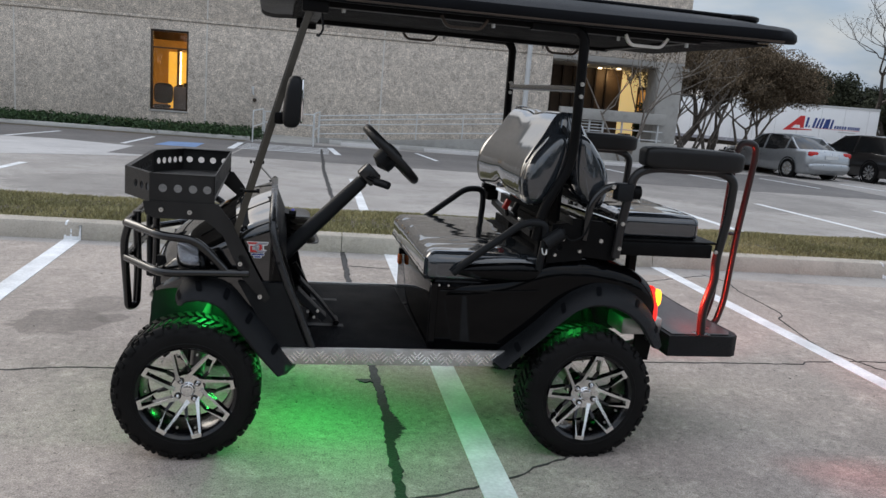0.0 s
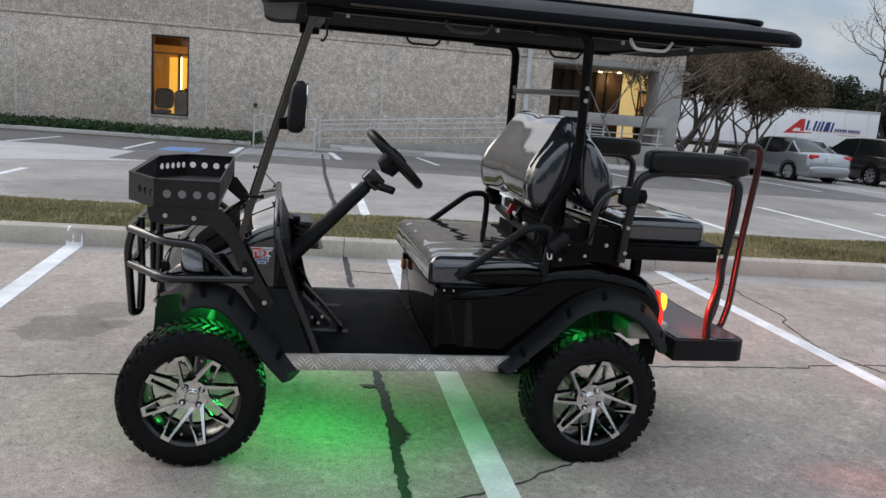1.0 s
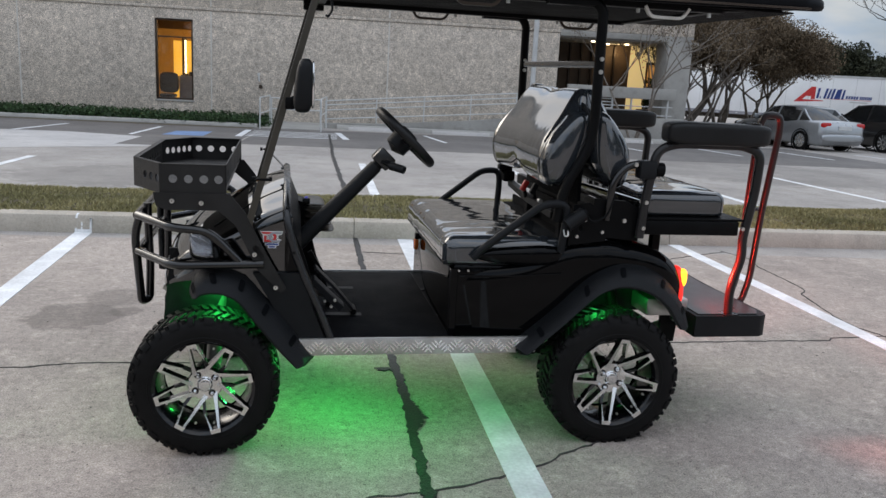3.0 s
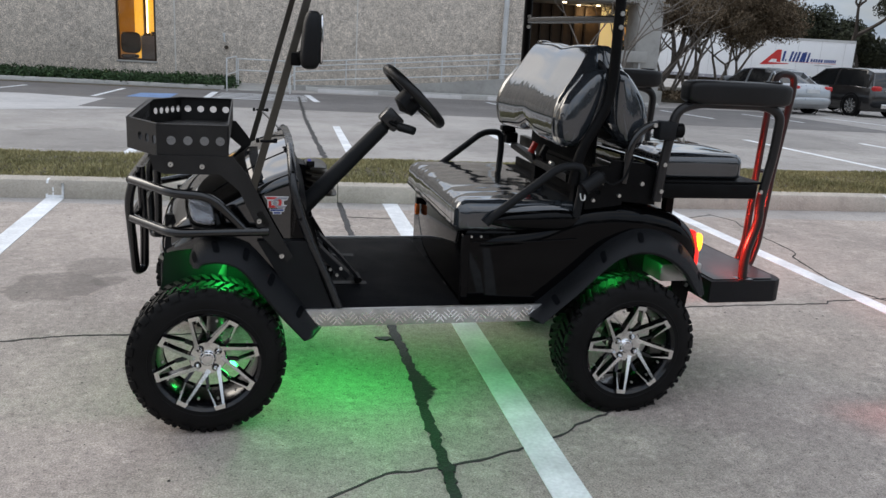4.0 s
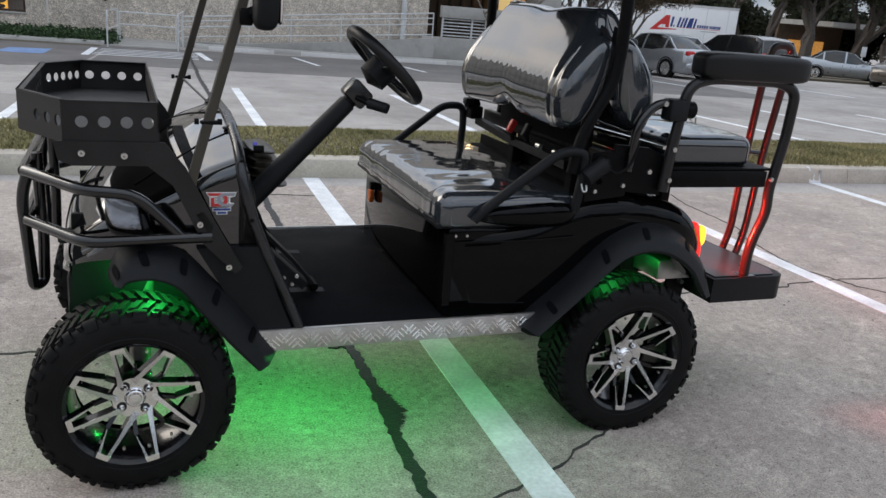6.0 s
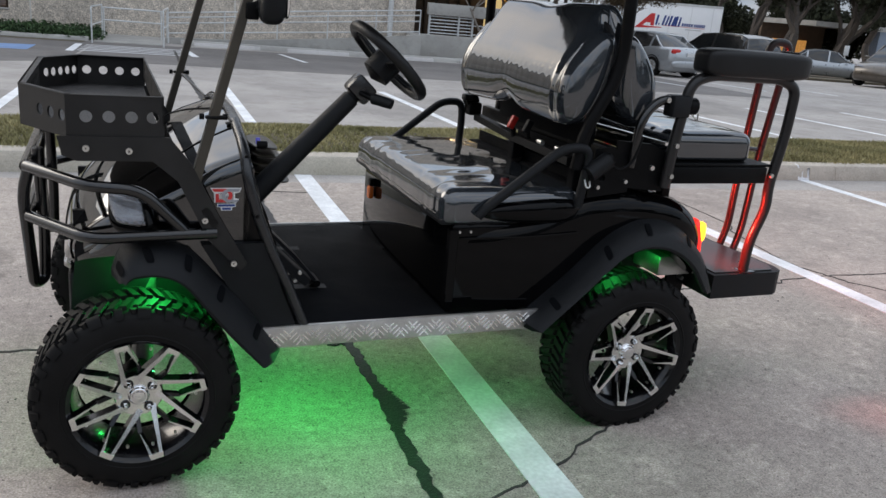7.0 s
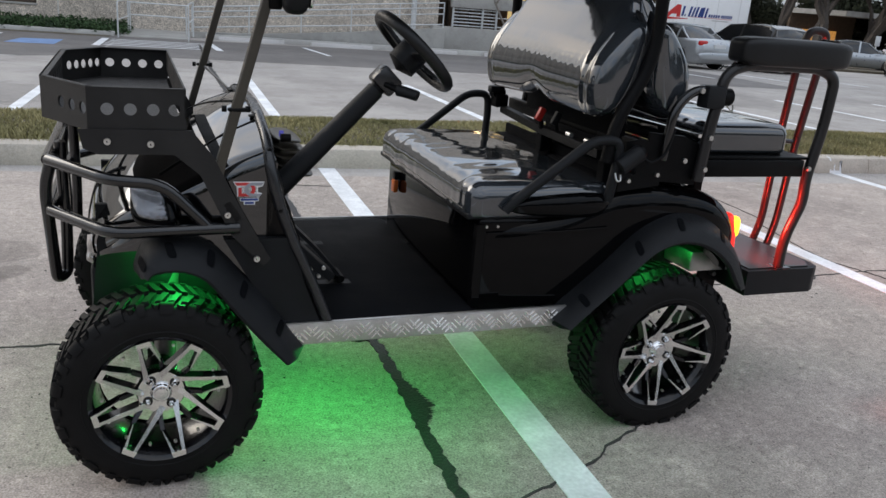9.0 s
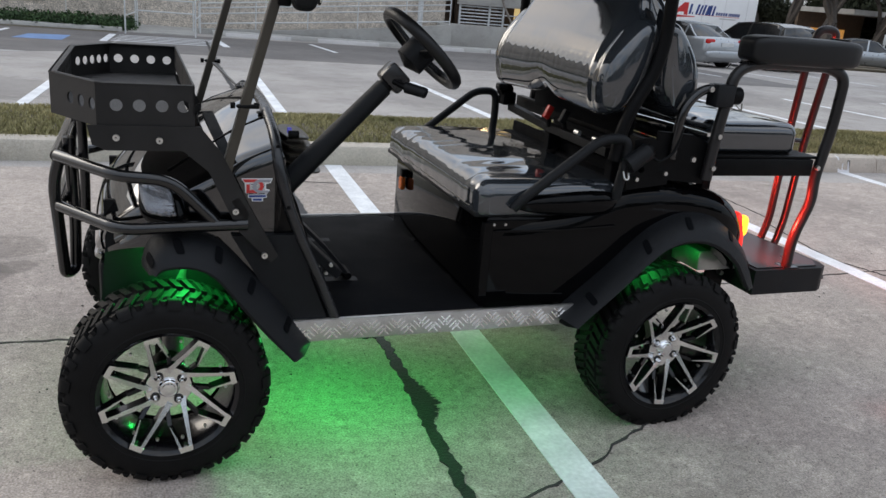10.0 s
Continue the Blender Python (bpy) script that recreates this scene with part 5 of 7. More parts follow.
part("battery_tray", box(0.18, 0.6, -0.4, 0.4, 0.36, 0.42, 0.01), M_MATTE, cart)

# floor, sills
part("floor_pan", box(-0.56, 0.16, -0.56, 0.56, 0.436, 0.458, 0.004), M_MATTE, cart)
mat = part("floor_mat", box(-0.5, 0.135, -0.545, 0.545, 0.459, 0.468, 0.004), M_MAT, cart, "black ribbed rubber floor mat")
for s in (-1, 1):
    yo = s * 0.574
    sill = part("rocker_panel", box(-0.485, 0.5, min(yo, yo - s * 0.006), max(yo, yo - s * 0.006), 0.405, 0.472, 0.002), M_TREADPLATE, cart, "aluminium tread-plate rocker panel")
    if s < 0:
        part("sill_lip", box(-0.485, 0.5, min(yo, yo - s * 0.012), max(yo, yo - s * 0.012), 0.4722, 0.4755, 0.001), M_TREADPLATE, sill)
    bm = bmesh.new()
    for i in range(24):
        x = -0.465 + i * 0.0405
        up = i % 2
        for j in range(4):
            d = (j - 1.5) * 0.0105
            m = Matrix.Translation((x + d, yo + s * 0.0008, 0.4385 + (d if up else -d) * 0.9)) @ Matrix.Rotation(radians(45 if up else -45), 4, "Y")
            box(-0.0155, 0.0155, -0.0022, 0.0022, -0.0021, 0.0021, 0.0, bm=bm, m=m)
    part("tread_bar", bm, M_TREADBAR, sill)
    for x in (-0.33, -0.02, 0.3):
        part("rivet", disc((x, yo + s * 0.001, 0.44), 0.006, 0.006), M_BOLT, sill)


# front cowl
def cowl_top(y, w, zt):
    """Height of the crowned top at y, before the shoulder."""
    return zt - 0.085 * abs(y / w) ** 1.9


def ring_section(x, w, zt, zb, r=0.05, n=7, dx=0.0):
    """Section across y at x: upright sides, rounded shoulders, a gently crowned top."""
    r = min(r, (zt - zb) * 0.6)
    zs = cowl_top(w - r, w, zt)
    half = [(x, w, zb), (x, w, zb + (zs - r - zb) * 0.5)]
    for i in range(n + 1):
        a = math.pi / 2 * i / n
        half.append((x + dx * (1 - math.sin(a)), w - r + r * math.cos(a), zs - r + r * math.sin(a)))
    half += [(x, (w - r) * k, cowl_top((w - r) * k, w, zt)) for k in (0.85, 0.7, 0.55, 0.4, 0.25, 0.12)]
    return [(p, -q, z) for p, q, z in half] + [(x, 0, zt)] + half[::-1]


def smooth_rings(st, k=4):
    """Stations refined by a smooth curve through them."""
    out = []
    a = np.array(st, float)
    for i in range(len(a) - 1):
        p0, p1, p2, p3 = a[max(i - 1, 0)], a[i], a[i + 1], a[min(i + 2, len(a) - 1)]
        for j in range(k):
            t = j / k
            out.append(0.5 * (2 * p1 + (p2 - p0) * t + (2 * p0 - 5 * p1 + 4 * p2 - p3) * t * t + (3 * p1 - p0 - 3 * p2 + p3) * t ** 3))
    out.append(a[-1])
    return out


cowl_st = [(-1.03, 0.3, 0.7, 0.62), (-1.01, 0.38, 0.765, 0.64), (-0.965, 0.44, 0.825, 0.67), (-0.9, 0.485, 0.88, 0.69), (-0.82, 0.515, 0.925, 0.7), (-0.72, 0.535, 0.985, 0.68), (-0.64, 0.54, 1.03, 0.6), (-0.56, 0.54, 1.062, 0.5), (-0.53, 0.54, 1.074, 0.455)]
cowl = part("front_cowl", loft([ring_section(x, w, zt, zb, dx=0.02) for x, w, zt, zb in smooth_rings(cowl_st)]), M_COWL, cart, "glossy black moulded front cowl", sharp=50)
for s in (-1, 1):
    part("hood_crease", bar([(x, s * y, cowl_top(y, w, zt) - 0.001) for x, y, w, zt in ((-0.82, 0.36, 0.515, 0.925), (-0.72, 0.35, 0.535, 0.985), (-0.64, 0.335, 0.54, 1.03), (-0.545, 0.315, 0.54, 1.067))], 0.007, 0.008), M_MATTE, cowl)
    part("hood_slot", cushion(-0.548, s * 0.29, 1.0455, 0.012, 0.018, 0.004, 4, 3), M_MATTE, cowl)
for s in (-1, 1):
    # headlight: bowl, lens, bezel, indicator
    rot = Matrix.Translation((-0.85, s * 0.503, 0.828)) @ Matrix.Rotation(radians(s * -58) if s > 0 else radians(58), 4, "Z") @ Matrix.Rotation(radians(24), 4, "Y")
    part("headlight_bezel", cushion(0.014, -0.006, 0.0, 0.026, 0.072, 0.064, 8, 3, shape=lambda u, v, w: (u, v + 0.2 * w, w)), M_GLOSS, cowl).data.transform(rot)
    lampb = part("headlight", cushion(-0.008, -0.004, 0.004, 0.018, 0.048, 0.045, 7, 6, shape=lambda u, v, w: (u, v + 0.5 * w, w)), M_REFLECT, cowl, "clear faceted headlight")
    lampb.data.transform(rot)
    part("headlight_lens", cushion(-0.014, -0.004, 0.004, 0.02, 0.05, 0.046, 7, 3.2, shape=lambda u, v, w: (u, v + 0.5 * w, w)), M_LENS, cowl).data.transform(rot)
    rot2 = Matrix.Translation((-1.0, s * 0.3, 0.715)) @ Matrix.Rotation(radians(s * 28), 4, "Z")
    part("indicator", box(-0.02, 0.01, -0.05, 0.05, -0.018, 0.018, 0.008, m=rot2), M_PLASTIC, cowl)
    # matte lower panel behind the wheel, and the trim along the cowl's rear edge
    out = [(-0.66, 0.74), (-0.47, 0.74), (-0.43, 0.6), (-0.375, 0.462), (-0.47, 0.462), (-0.58, 0.6)]
    part("side_panel", plate(out, [], 0.03, lambda u, v, w, s=s: (u, s * (0.53 + w), v)), M_PLASTIC, cart, "matte moulded side panel")
    part("cowl_trim", tube([(-0.532, s * 0.3, 1.052), (-0.533, s * 0.44, 1.02), (-0.534, s * 0.5, 0.998), (-0.534, s * 0.53, 0.97), (-0.53, s * 0.545, 0.94), (-0.518, s * 0.55, 0.885), (-0.5, s * 0.553, 0.82), (-0.462, s * 0.555, 0.72), (-0.407, s * 0.557, 0.6), (-0.352, s * 0.557, 0.466)], 0.016, 12), M_TRIM, cart, "satin rounded edge trim")
    part("cowl_return", plate([(-0.54, 0.73), (-0.54, 0.93), (-0.53, 0.94), (-0.505, 0.85), (-0.47, 0.73)], [], 0.02, lambda u, v, w, s=s: (u, s * (0.52 + w), v)), M_GLOSS, cart)
    # added plate stops LED light leaking out behind the cowl edge
    part("leak_stop_plate", plate([(-0.64, 0.47), (-0.64, 0.93), (-0.53, 0.95), (-0.47, 0.82), (-0.36, 0.47)], [], 0.01, lambda u, v, w, s=s: (u, s * (0.5 + w), v)), M_MATTE, cart)
    for x, y, z in ((-0.532, 0.53, 0.99), (-0.505, 0.566, 0.823)):
        part("trim_screw", disc((x, s * y, z), 0.006, 0.008), M_MATTE, cart)
part("cowl_trim", bar([(-0.532, -0.32, 1.05), (-0.532, -0.16, 1.068), (-0.532, 0.16, 1.068), (-0.532, 0.32, 1.05)], 0.028, 0.02, up=(1, 0, 0)), M_TRIM, cart)
part("nose_apron", box(-1.02, -0.93, -0.34, 0.34, 0.42, 0.6, 0.02), M_PLASTIC, cart)
for s in (-1, 1):
    part("mud_guard", plate([(-1.02, 0.44), (-0.95, 0.37), (-0.86, 0.45), (-0.78, 0.62), (-0.8, 0.72), (-0.99, 0.72)], [], 0.012, lambda u, v, w, s=s: (u, s * (0.4 + w), v)), M_PLASTIC, cart)

# decal: plain shapes
def decal(pts, mat, name, lift):
    bm = bmesh.new()
    f = bm.faces.new([bm.verts.new((-0.59 + (u + 0.608) * 0.76, -0.5415 - lift, 0.902 + (v - 0.906) * 0.76)) for u, v in pts])
    g = bmesh.ops.extrude_face_region(bm, geom=[f])
    for v in g["geom"]:
        if isinstance(v, bmesh.types.BMVert):
            v.co.y += 0.0035 + lift * 0.5
    part(name, bm, mat, badge)


def arc(cx, cz, r, a0, a1, n=8):
    return [(cx + r * math.cos(radians(a0 + (a1 - a0) * i / n)), cz + r * math.sin(radians(a0 + (a1 - a0) * i / n))) for i in range(n + 1)]


badge = part("decal_backing", box(-0.613, -0.567, -0.5425, -0.537, 0.845, 0.89, 0.001), M_GLOSS, cart, "red and grey badge of plain shapes")
decal([(-0.665, 0.906), (-0.551, 0.906), (-0.558, 0.889), (-0.575, 0.885), (-0.575, 0.866), (-0.56, 0.862), (-0.57, 0.848), (-0.65, 0.85), (-0.652, 0.886)], M_DECALWHITE, "pale_outline", 0.001)
decal([(-0.66, 0.903), (-0.61, 0.903)] + arc(-0.61, 0.877, 0.026, 90, -90) + [(-0.646, 0.851), (-0.646, 0.884), (-0.634, 0.884), (-0.634, 0.862), (-0.612, 0.862)] + arc(-0.612, 0.877, 0.015, -90, 90) + [(-0.652, 0.892)], M_RED, "red_stroke", 0.002)
decal([(-0.556, 0.903), (-0.6, 0.903)] + arc(-0.598, 0.877, 0.026, 90, 270) + [(-0.568, 0.851), (-0.562, 0.86), (-0.596, 0.861)] + arc(-0.596, 0.877, 0.015, 270, 90) + [(-0.562, 0.892)], M_GREYINK, "grey_stroke", 0.003)
decal([(-0.64, 0.846), (-0.572, 0.846), (-0.572, 0.833), (-0.585, 0.831), (-0.586, 0.819), (-0.626, 0.819), (-0.627, 0.831), (-0.64, 0.833)], M_DECALWHITE, "pale_outline", 0.001)
decal([(-0.637, 0.843), (-0.575, 0.843), (-0.575, 0.835), (-0.637, 0.835)], M_NAVY, "dark_bar", 0.002)
decal([(-0.622, 0.83), (-0.59, 0.83), (-0.59, 0.822), (-0.622, 0.822)], M_NAVY, "dark_bar", 0.002)

# dash, louvres, gauge
part("dash", loft([ring_section(x, w, zt, zb) for x, w, zt, zb in ((-0.53, 0.525, 1.06, 0.47), (-0.515, 0.515, 1.035, 0.6), (-0.495, 0.49, 0.985, 0.66), (-0.475, 0.44, 0.94, 0.76))]), M_PLASTIC, cart, sharp=50)
vent = part("dash_pod", loft([[(-0.5, y, 0.8), (-0.43, y, 0.81), (-0.425, y, 0.84), (-0.43, y, 0.9), (-0.44, y, 0.945), (-0.5, y, 0.96)] for y in (-0.12, 0.03)]), M_MATTE, cart, "ribbed black dash pod", sharp=40)
for i in range(5):
    z = 0.84 + i * 0.028
    x = -0.325 - 0.011 * i
    part("louvre", cushion((x - 0.46) / 2, -0.085, z, (x + 0.46) / 2, 0.125, 0.0075, 6, 3.0, shape=lambda u, v, w: (u, v, w - 0.9 * max(0.0, u) ** 2)), M_POST, vent)
part("gauge", disc((-0.452, -0.245, 0.985), 0.01, 0.012, "x"), M_BLUEDOT, cart, "small blue lit gauge")
part("key_switch", disc((-0.455, -0.34, 0.99), 0.012, 0.03, "x"), M_MATTE, cart)

# steering
ax = Vector((0.69, 0, 0.72)).normalized()
sc = Vector((-0.05, -0.3, 1.262))
part("steering_column", tube([sc - ax * 0.72, sc - ax * 0.3, sc - ax * 0.14], 0.03, 14, 0.024), M_MATTE, cart)
part("column_shroud", tube([sc - ax * 0.66, sc - ax * 0.17], 0.036, 16, 0.029), M_PLASTIC, cart)
rotc = Matrix.Translation(sc - ax * 0.125) @ ax.to_track_quat("Z", "Y").to_matrix().to_4x4()
part("switch_box", box(-0.034, 0.034, -0.042, 0.042, -0.035, 0.03, 0.011, m=rotc), M_TRIM, cart)
stalk = part("indicator_stalk", tube([sc - ax * 0.14 + Vector((0.0, -0.03, 0)), sc - ax * 0.125 + Vector((0.04, -0.085, -0.033))], 0.009, 10), M_MATTE, cart)
part("stalk_grip", tube([sc - ax * 0.13 + Vector((0.025, -0.066, -0.02)), sc - ax * 0.125 + Vector((0.035, -0.08, -0.026)), sc - ax * 0.12 + Vector((0.062, -0.105, -0.036)), sc - ax * 0.12 + Vector((0.068, -0.11, -0.038))], 0.018, 12, 0.016), M_PLASTIC, stalk)
swm = Matrix.Translation(sc) @ ax.to_track_quat("Z", "Y").to_matrix().to_4x4()
bm = bmesh.new()
rows = []
for i in range(40):
    a = 2 * math.pi * i / 40
    rows.append([swm @ Vector(((0.15 + 0.0165 * math.cos(b)) * math.cos(a), (0.15 + 0.0165 * math.cos(b)) * math.sin(a), 0.0165 * math.sin(b) * 1.15)) for b in (2 * math.pi * j / 10 for j in range(10))])
loft(rows + [rows[0]], caps=False, bm=bm)
bmesh.ops.remove_doubles(bm, verts=bm.verts, dist=1e-5)
sw = part("steering_wheel", bm, M_PADBLACK, cart, "black padded three-spoke steering wheel")
b = lathe([(0.001, 0.035), (0.04, 0.03), (0.05, 0.01), (0.05, -0.06), (0.001, -0.08)], 24)
bmesh.ops.transform(b, matrix=swm @ Matrix.Rotation(radians(90), 4, "X"), verts=b.verts)
part("wheel_hub", b, M_PLASTIC, sw)
for an in (90, 210, 330):
    a = radians(an + 90)
    part("wheel_spoke", bar([swm @ Vector((0.03 * math.cos(a), 0.03 * math.sin(a), -0.02)), swm @ Vector((0.148 * math.cos(a), 0.148 * math.sin(a), 0.0))], 0.008, 0.03, up=tuple(ax)), M_PLASTIC, sw)

# pedals
acc = part("pedal", bar([(-0.408, -0.2, 0.676), (-0.32, -0.19, 0.585), (-0.24, -0.19, 0.488)], 0.075, 0.013), M_PLASTIC, cart, "long black accelerator pedal")
part("pedal_hinge", disc((-0.236, -0.19, 0.482), 0.012, 0.09, "y"), M_MATTE, acc)
brk = part("pedal", bar([(-0.425, -0.325, 0.655), (-0.36, -0.325, 0.59), (-0.3, -0.325, 0.535)], 0.085, 0.03), M_PLASTIC, cart, "ribbed black brake pedal")
for i in range(5):
    x, z = -0.41 + i * 0.022, 0.66 - i * 0.021
    part("pedal_ridge", bar([(x, -0.366, z), (x, -0.284, z)], 0.006, 0.012), M_MATTE, brk)
part("pedal_arm", bar([(-0.36, -0.3, 0.575), (-0.47, -0.3, 0.62)], 0.02, 0.02), M_STEEL, brk)
for x, z in ((-0.372, 0.572), (-0.345, 0.548), (-0.33, 0.575)):
    part("pedal_pin", disc((x, -0.37, z), 0.006, 0.012), M_BOLT, brk)
part("pedal_post", bar([(-0.43, -0.08, 0.72), (-0.37, -0.08, 0.62), (-0.34, -0.08, 0.47)], 0.025, 0.02), M_MATTE, cart)
part("accessory_cable", tube(fillet([(-0.44, 0.36, 0.8), (-0.39, 0.37, 0.6), (-0.36, 0.36, 0.47)], 0.05), 0.01, 8), M_MATTE, cart)

# seat box and rear body
part("seat_box", box(0.142, 0.64, -0.505, 0.505, 0.43, 0.772, 0.02, seg=3), M_GLOSS, cart, "glossy black seat box")
part("corner_trim", bar([(0.148, -0.497, 0.46), (0.146, -0.502, 0.75)], 0.03, 0.03), M_GLOSS, cart)
part("front_reflector", box(0.118, 0.14, 0.345, 0.385, 0.635, 0.69, 0.008), M_AMBER, cart, "amber side reflector")
part("reflector_bracket", box(0.122, 0.143, 0.35, 0.38, 0.69, 0.72, 0.003), M_MATTE, cart)
body_st = [(0.16, 0.5, 0.765, 0.47), (0.3, 0.52, 0.775, 0.47), (0.45, 0.53, 0.8, 0.47), (0.56, 0.535, 0.845, 0.53), (0.66, 0.54, 0.872, 0.62), (0.8, 0.545, 0.878, 0.68), (0.92, 0.545, 0.866, 0.68), (1.04, 0.54, 0.835, 0.64), (1.12, 0.525, 0.79, 0.58), (1.17, 0.5, 0.735, 0.54), (1.19, 0.46, 0.67, 0.54)]
def body_section(x, w, zt, zb, n=7):
    r = min(0.075, (zt - zb) * 0.45)
    pts = [(x, -w * 0.985, zb)]
    for i in range(n):
        a = math.pi / 2 * i / (n - 1)
        pts.append((x, -w + r - r * math.cos(a), zt - r + r * math.sin(a)))
    pts.append((x, 0, zt + 0.004))
    for i in range(n):
        a = math.pi / 2 * (1 - i / (n - 1))
        pts.append((x, w - r + r * math.cos(a), zt - r + r * math.sin(a)))
    pts.append((x, w * 0.985, zb))
    return pts
part("rear_body", loft([body_section(*q) for q in smooth_rings(body_st)]), M_GLOSS, cart, "glossy black rear body", sharp=60)
for s in (-1, 1):
    part("body_seam", bar([(0.17, s * 0.5155, 0.72), (0.4, s * 0.535, 0.725), (0.6, s * 0.544, 0.738)], 0.005, 0.006), M_GLOSS, cart)
    for x in (0.165, 0.205):
        part("body_screw", disc((x, s * 0.508, 0.742), 0.0045, 0.012), M_BOLT, cart)
    part("hip_panel", cushion(0.42, s * 0.5, 0.81, 0.2, 0.045, 0.05, 6, 3, shape=lambda u, v, w: (u, v, w * (0.8 + 0.25 * u))), M_GLOSS, cart)
    # tail lamp: red lens, amber lamp
    part("tail_lamp", cushion(1.168, s * 0.465, 0.675, 0.02, 0.04, 0.085, 6, 3, shape=lambda u, v, w: (u - 0.5 * w, v, w)), M_REDLIT, cart, "lit red tail lamp")
    part("turn_lamp", cushion(1.178, s * 0.485, 0.71, 0.02, 0.02, 0.04, 5, 3), M_AMBERLIT, cart, "lit amber turn lamp")


# fender flares
def flare(outer, inner, s, name="fender_flare"):
    rows = []
    o = smooth_rings([(x, z) for x, z in outer], 6)
    q = smooth_rings([(x, z) for x, z in inner], 6)
    for (x0, z0), (x1, z1) in zip(o, q):
        m = ((x0 + x1) / 2, (z0 + z1) / 2)
        rows.append([(x0, s * 0.525, z0), (x0 * 0.8 + x1 * 0.2, s * 0.585, z0 * 0.8 + z1 * 0.2 + 0.004), (x0 * 0.45 + x1 * 0.55, s * 0.635, z0 * 0.45 + z1 * 0.55 + 0.004), (x1 * 0.9 + x0 * 0.1, s * 0.652, z1 * 0.9 + z0 * 0.1), (x1, s * 0.648, z1), (x1 * 1.0, s * 0.632, z1), (m[0], s * 0.615, m[1] - 0.012), (x0, s * 0.525, z0 - 0.02)])
    fl = part(name, loft(rows), M_PLASTIC, cart, "moulded black plastic fender flare with bolt pockets", sharp=40)
    n = len(rows)
    for f in (0.1, 0.3, 0.5, 0.7, 0.88):
        i = min(n - 2, int(f * n))
        a, b2 = Vector(rows[i][1]), Vector(rows[i][2])
        c = a.lerp(b2, 0.5)
        t = (Vector(rows[i + 1][1]) - Vector(rows[i][1])).normalized()
        nrm = Vector((0, s, 0))
        across = (b2 - a).normalized()
        mx = Matrix((( t.x, across.x, nrm.x, c.x), (t.y, across.y, nrm.y, c.y), (t.z, across.z, nrm.z, c.z), (0, 0, 0, 1)))
        # dark raised pad stands in for the shade inside a bolt pocket
        bmp = cushion(0, -0.004, 0, 0.0125, 0.031, 0.005, 4, 4)
        bmesh.ops.transform(bmp, matrix=mx, verts=bmp.verts)
        part("pocket_shade_pad", bmp, M_MAT, fl)
    return fl


for s in (-1, 1):
    flare([(-0.9, 0.67), (-0.872, 0.735), (-0.8, 0.752), (-0.69, 0.725), (-0.606, 0.64), (-0.52, 0.545), (-0.418, 0.402)],
          [(-0.862, 0.66), (-0.84, 0.676), (-0.775, 0.677), (-0.715, 0.648), (-0.655, 0.573), (-0.578, 0.475), (-0.492, 0.378)], s)
    flare([(0.402, 0.43), (0.504, 0.515), (0.602, 0.605), (0.7, 0.705), (0.77, 0.755), (0.86, 0.787), (0.97, 0.777), (1.06, 0.73), (1.13, 0.663), (1.175, 0.59), (1.2, 0.51)],
          [(0.447, 0.418), (0.51, 0.475), (0.59, 0.545), (0.68, 0.63), (0.745, 0.68), (0.82, 0.703), (0.9, 0.698), (0.975, 0.668), (1.037, 0.621), (1.075, 0.57), (1.11, 0.525)], s)


# front basket
BT, BB, BX = 1.156, 1.046, 0.012
basket = part("basket_floor", plate([(-1.12, -0.385), (-1.005, -0.57), (-0.775, -0.57), (-0.775, 0.53), (-1.005, 0.53), (-1.12, 0.35)], [], 0.005, lambda u, v, w: (u + BX, v, BB - 0.002 + w)), M_BASKET, cart, "black steel front clay basket")


def panel(p, q, holes, name, z0=BB, z1=BT, r=0.0155, th=0.005):
    """A punched upright sheet between two plan points."""
    p, q = Vector((p[0] + BX, p[1], 0)), Vector((q[0] + BX, q[1], 0))
    d = q - p
    L = d.length
    d.normalize()
    nrm = Vector((-d.y, d.x, 0))
    zm = (z0 + z1) / 2
    part(name, plate([(0, z0), (L, z0), (L, z1), (0, z1)], [(L * h, zm, r) for h in holes], th, lambda u, v, w: tuple(p + d * u + nrm * w + Vector((0, 0, v)))), M_BASKET, basket)


panel((-1.127, -0.385), (-1.007, -0.577), (0.46, 0.69, 0.92), "basket_side")
panel((-1.007, -0.577), (-0.768, -0.577), (0.2, 0.43, 0.66, 0.88), "basket_side")
panel((-0.768, -0.577), (-0.768, 0.537), (0.08, 0.92), "basket_back", BB + 0.03, BT, 0.015)
panel((-1.127, 0.35), (-1.127, -0.385), (0.1, 0.2, 0.3, 0.4, 0.5, 0.6, 0.7, 0.8, 0.9), "basket_front")
panel((-1.007, 0.537), (-1.127, 0.35), (0.1, 0.28, 0.46, 0.64, 0.82), "basket_side")
panel((-0.768, 0.537), (-1.007, 0.537), (0.14, 0.38, 0.62, 0.86), "basket_side")
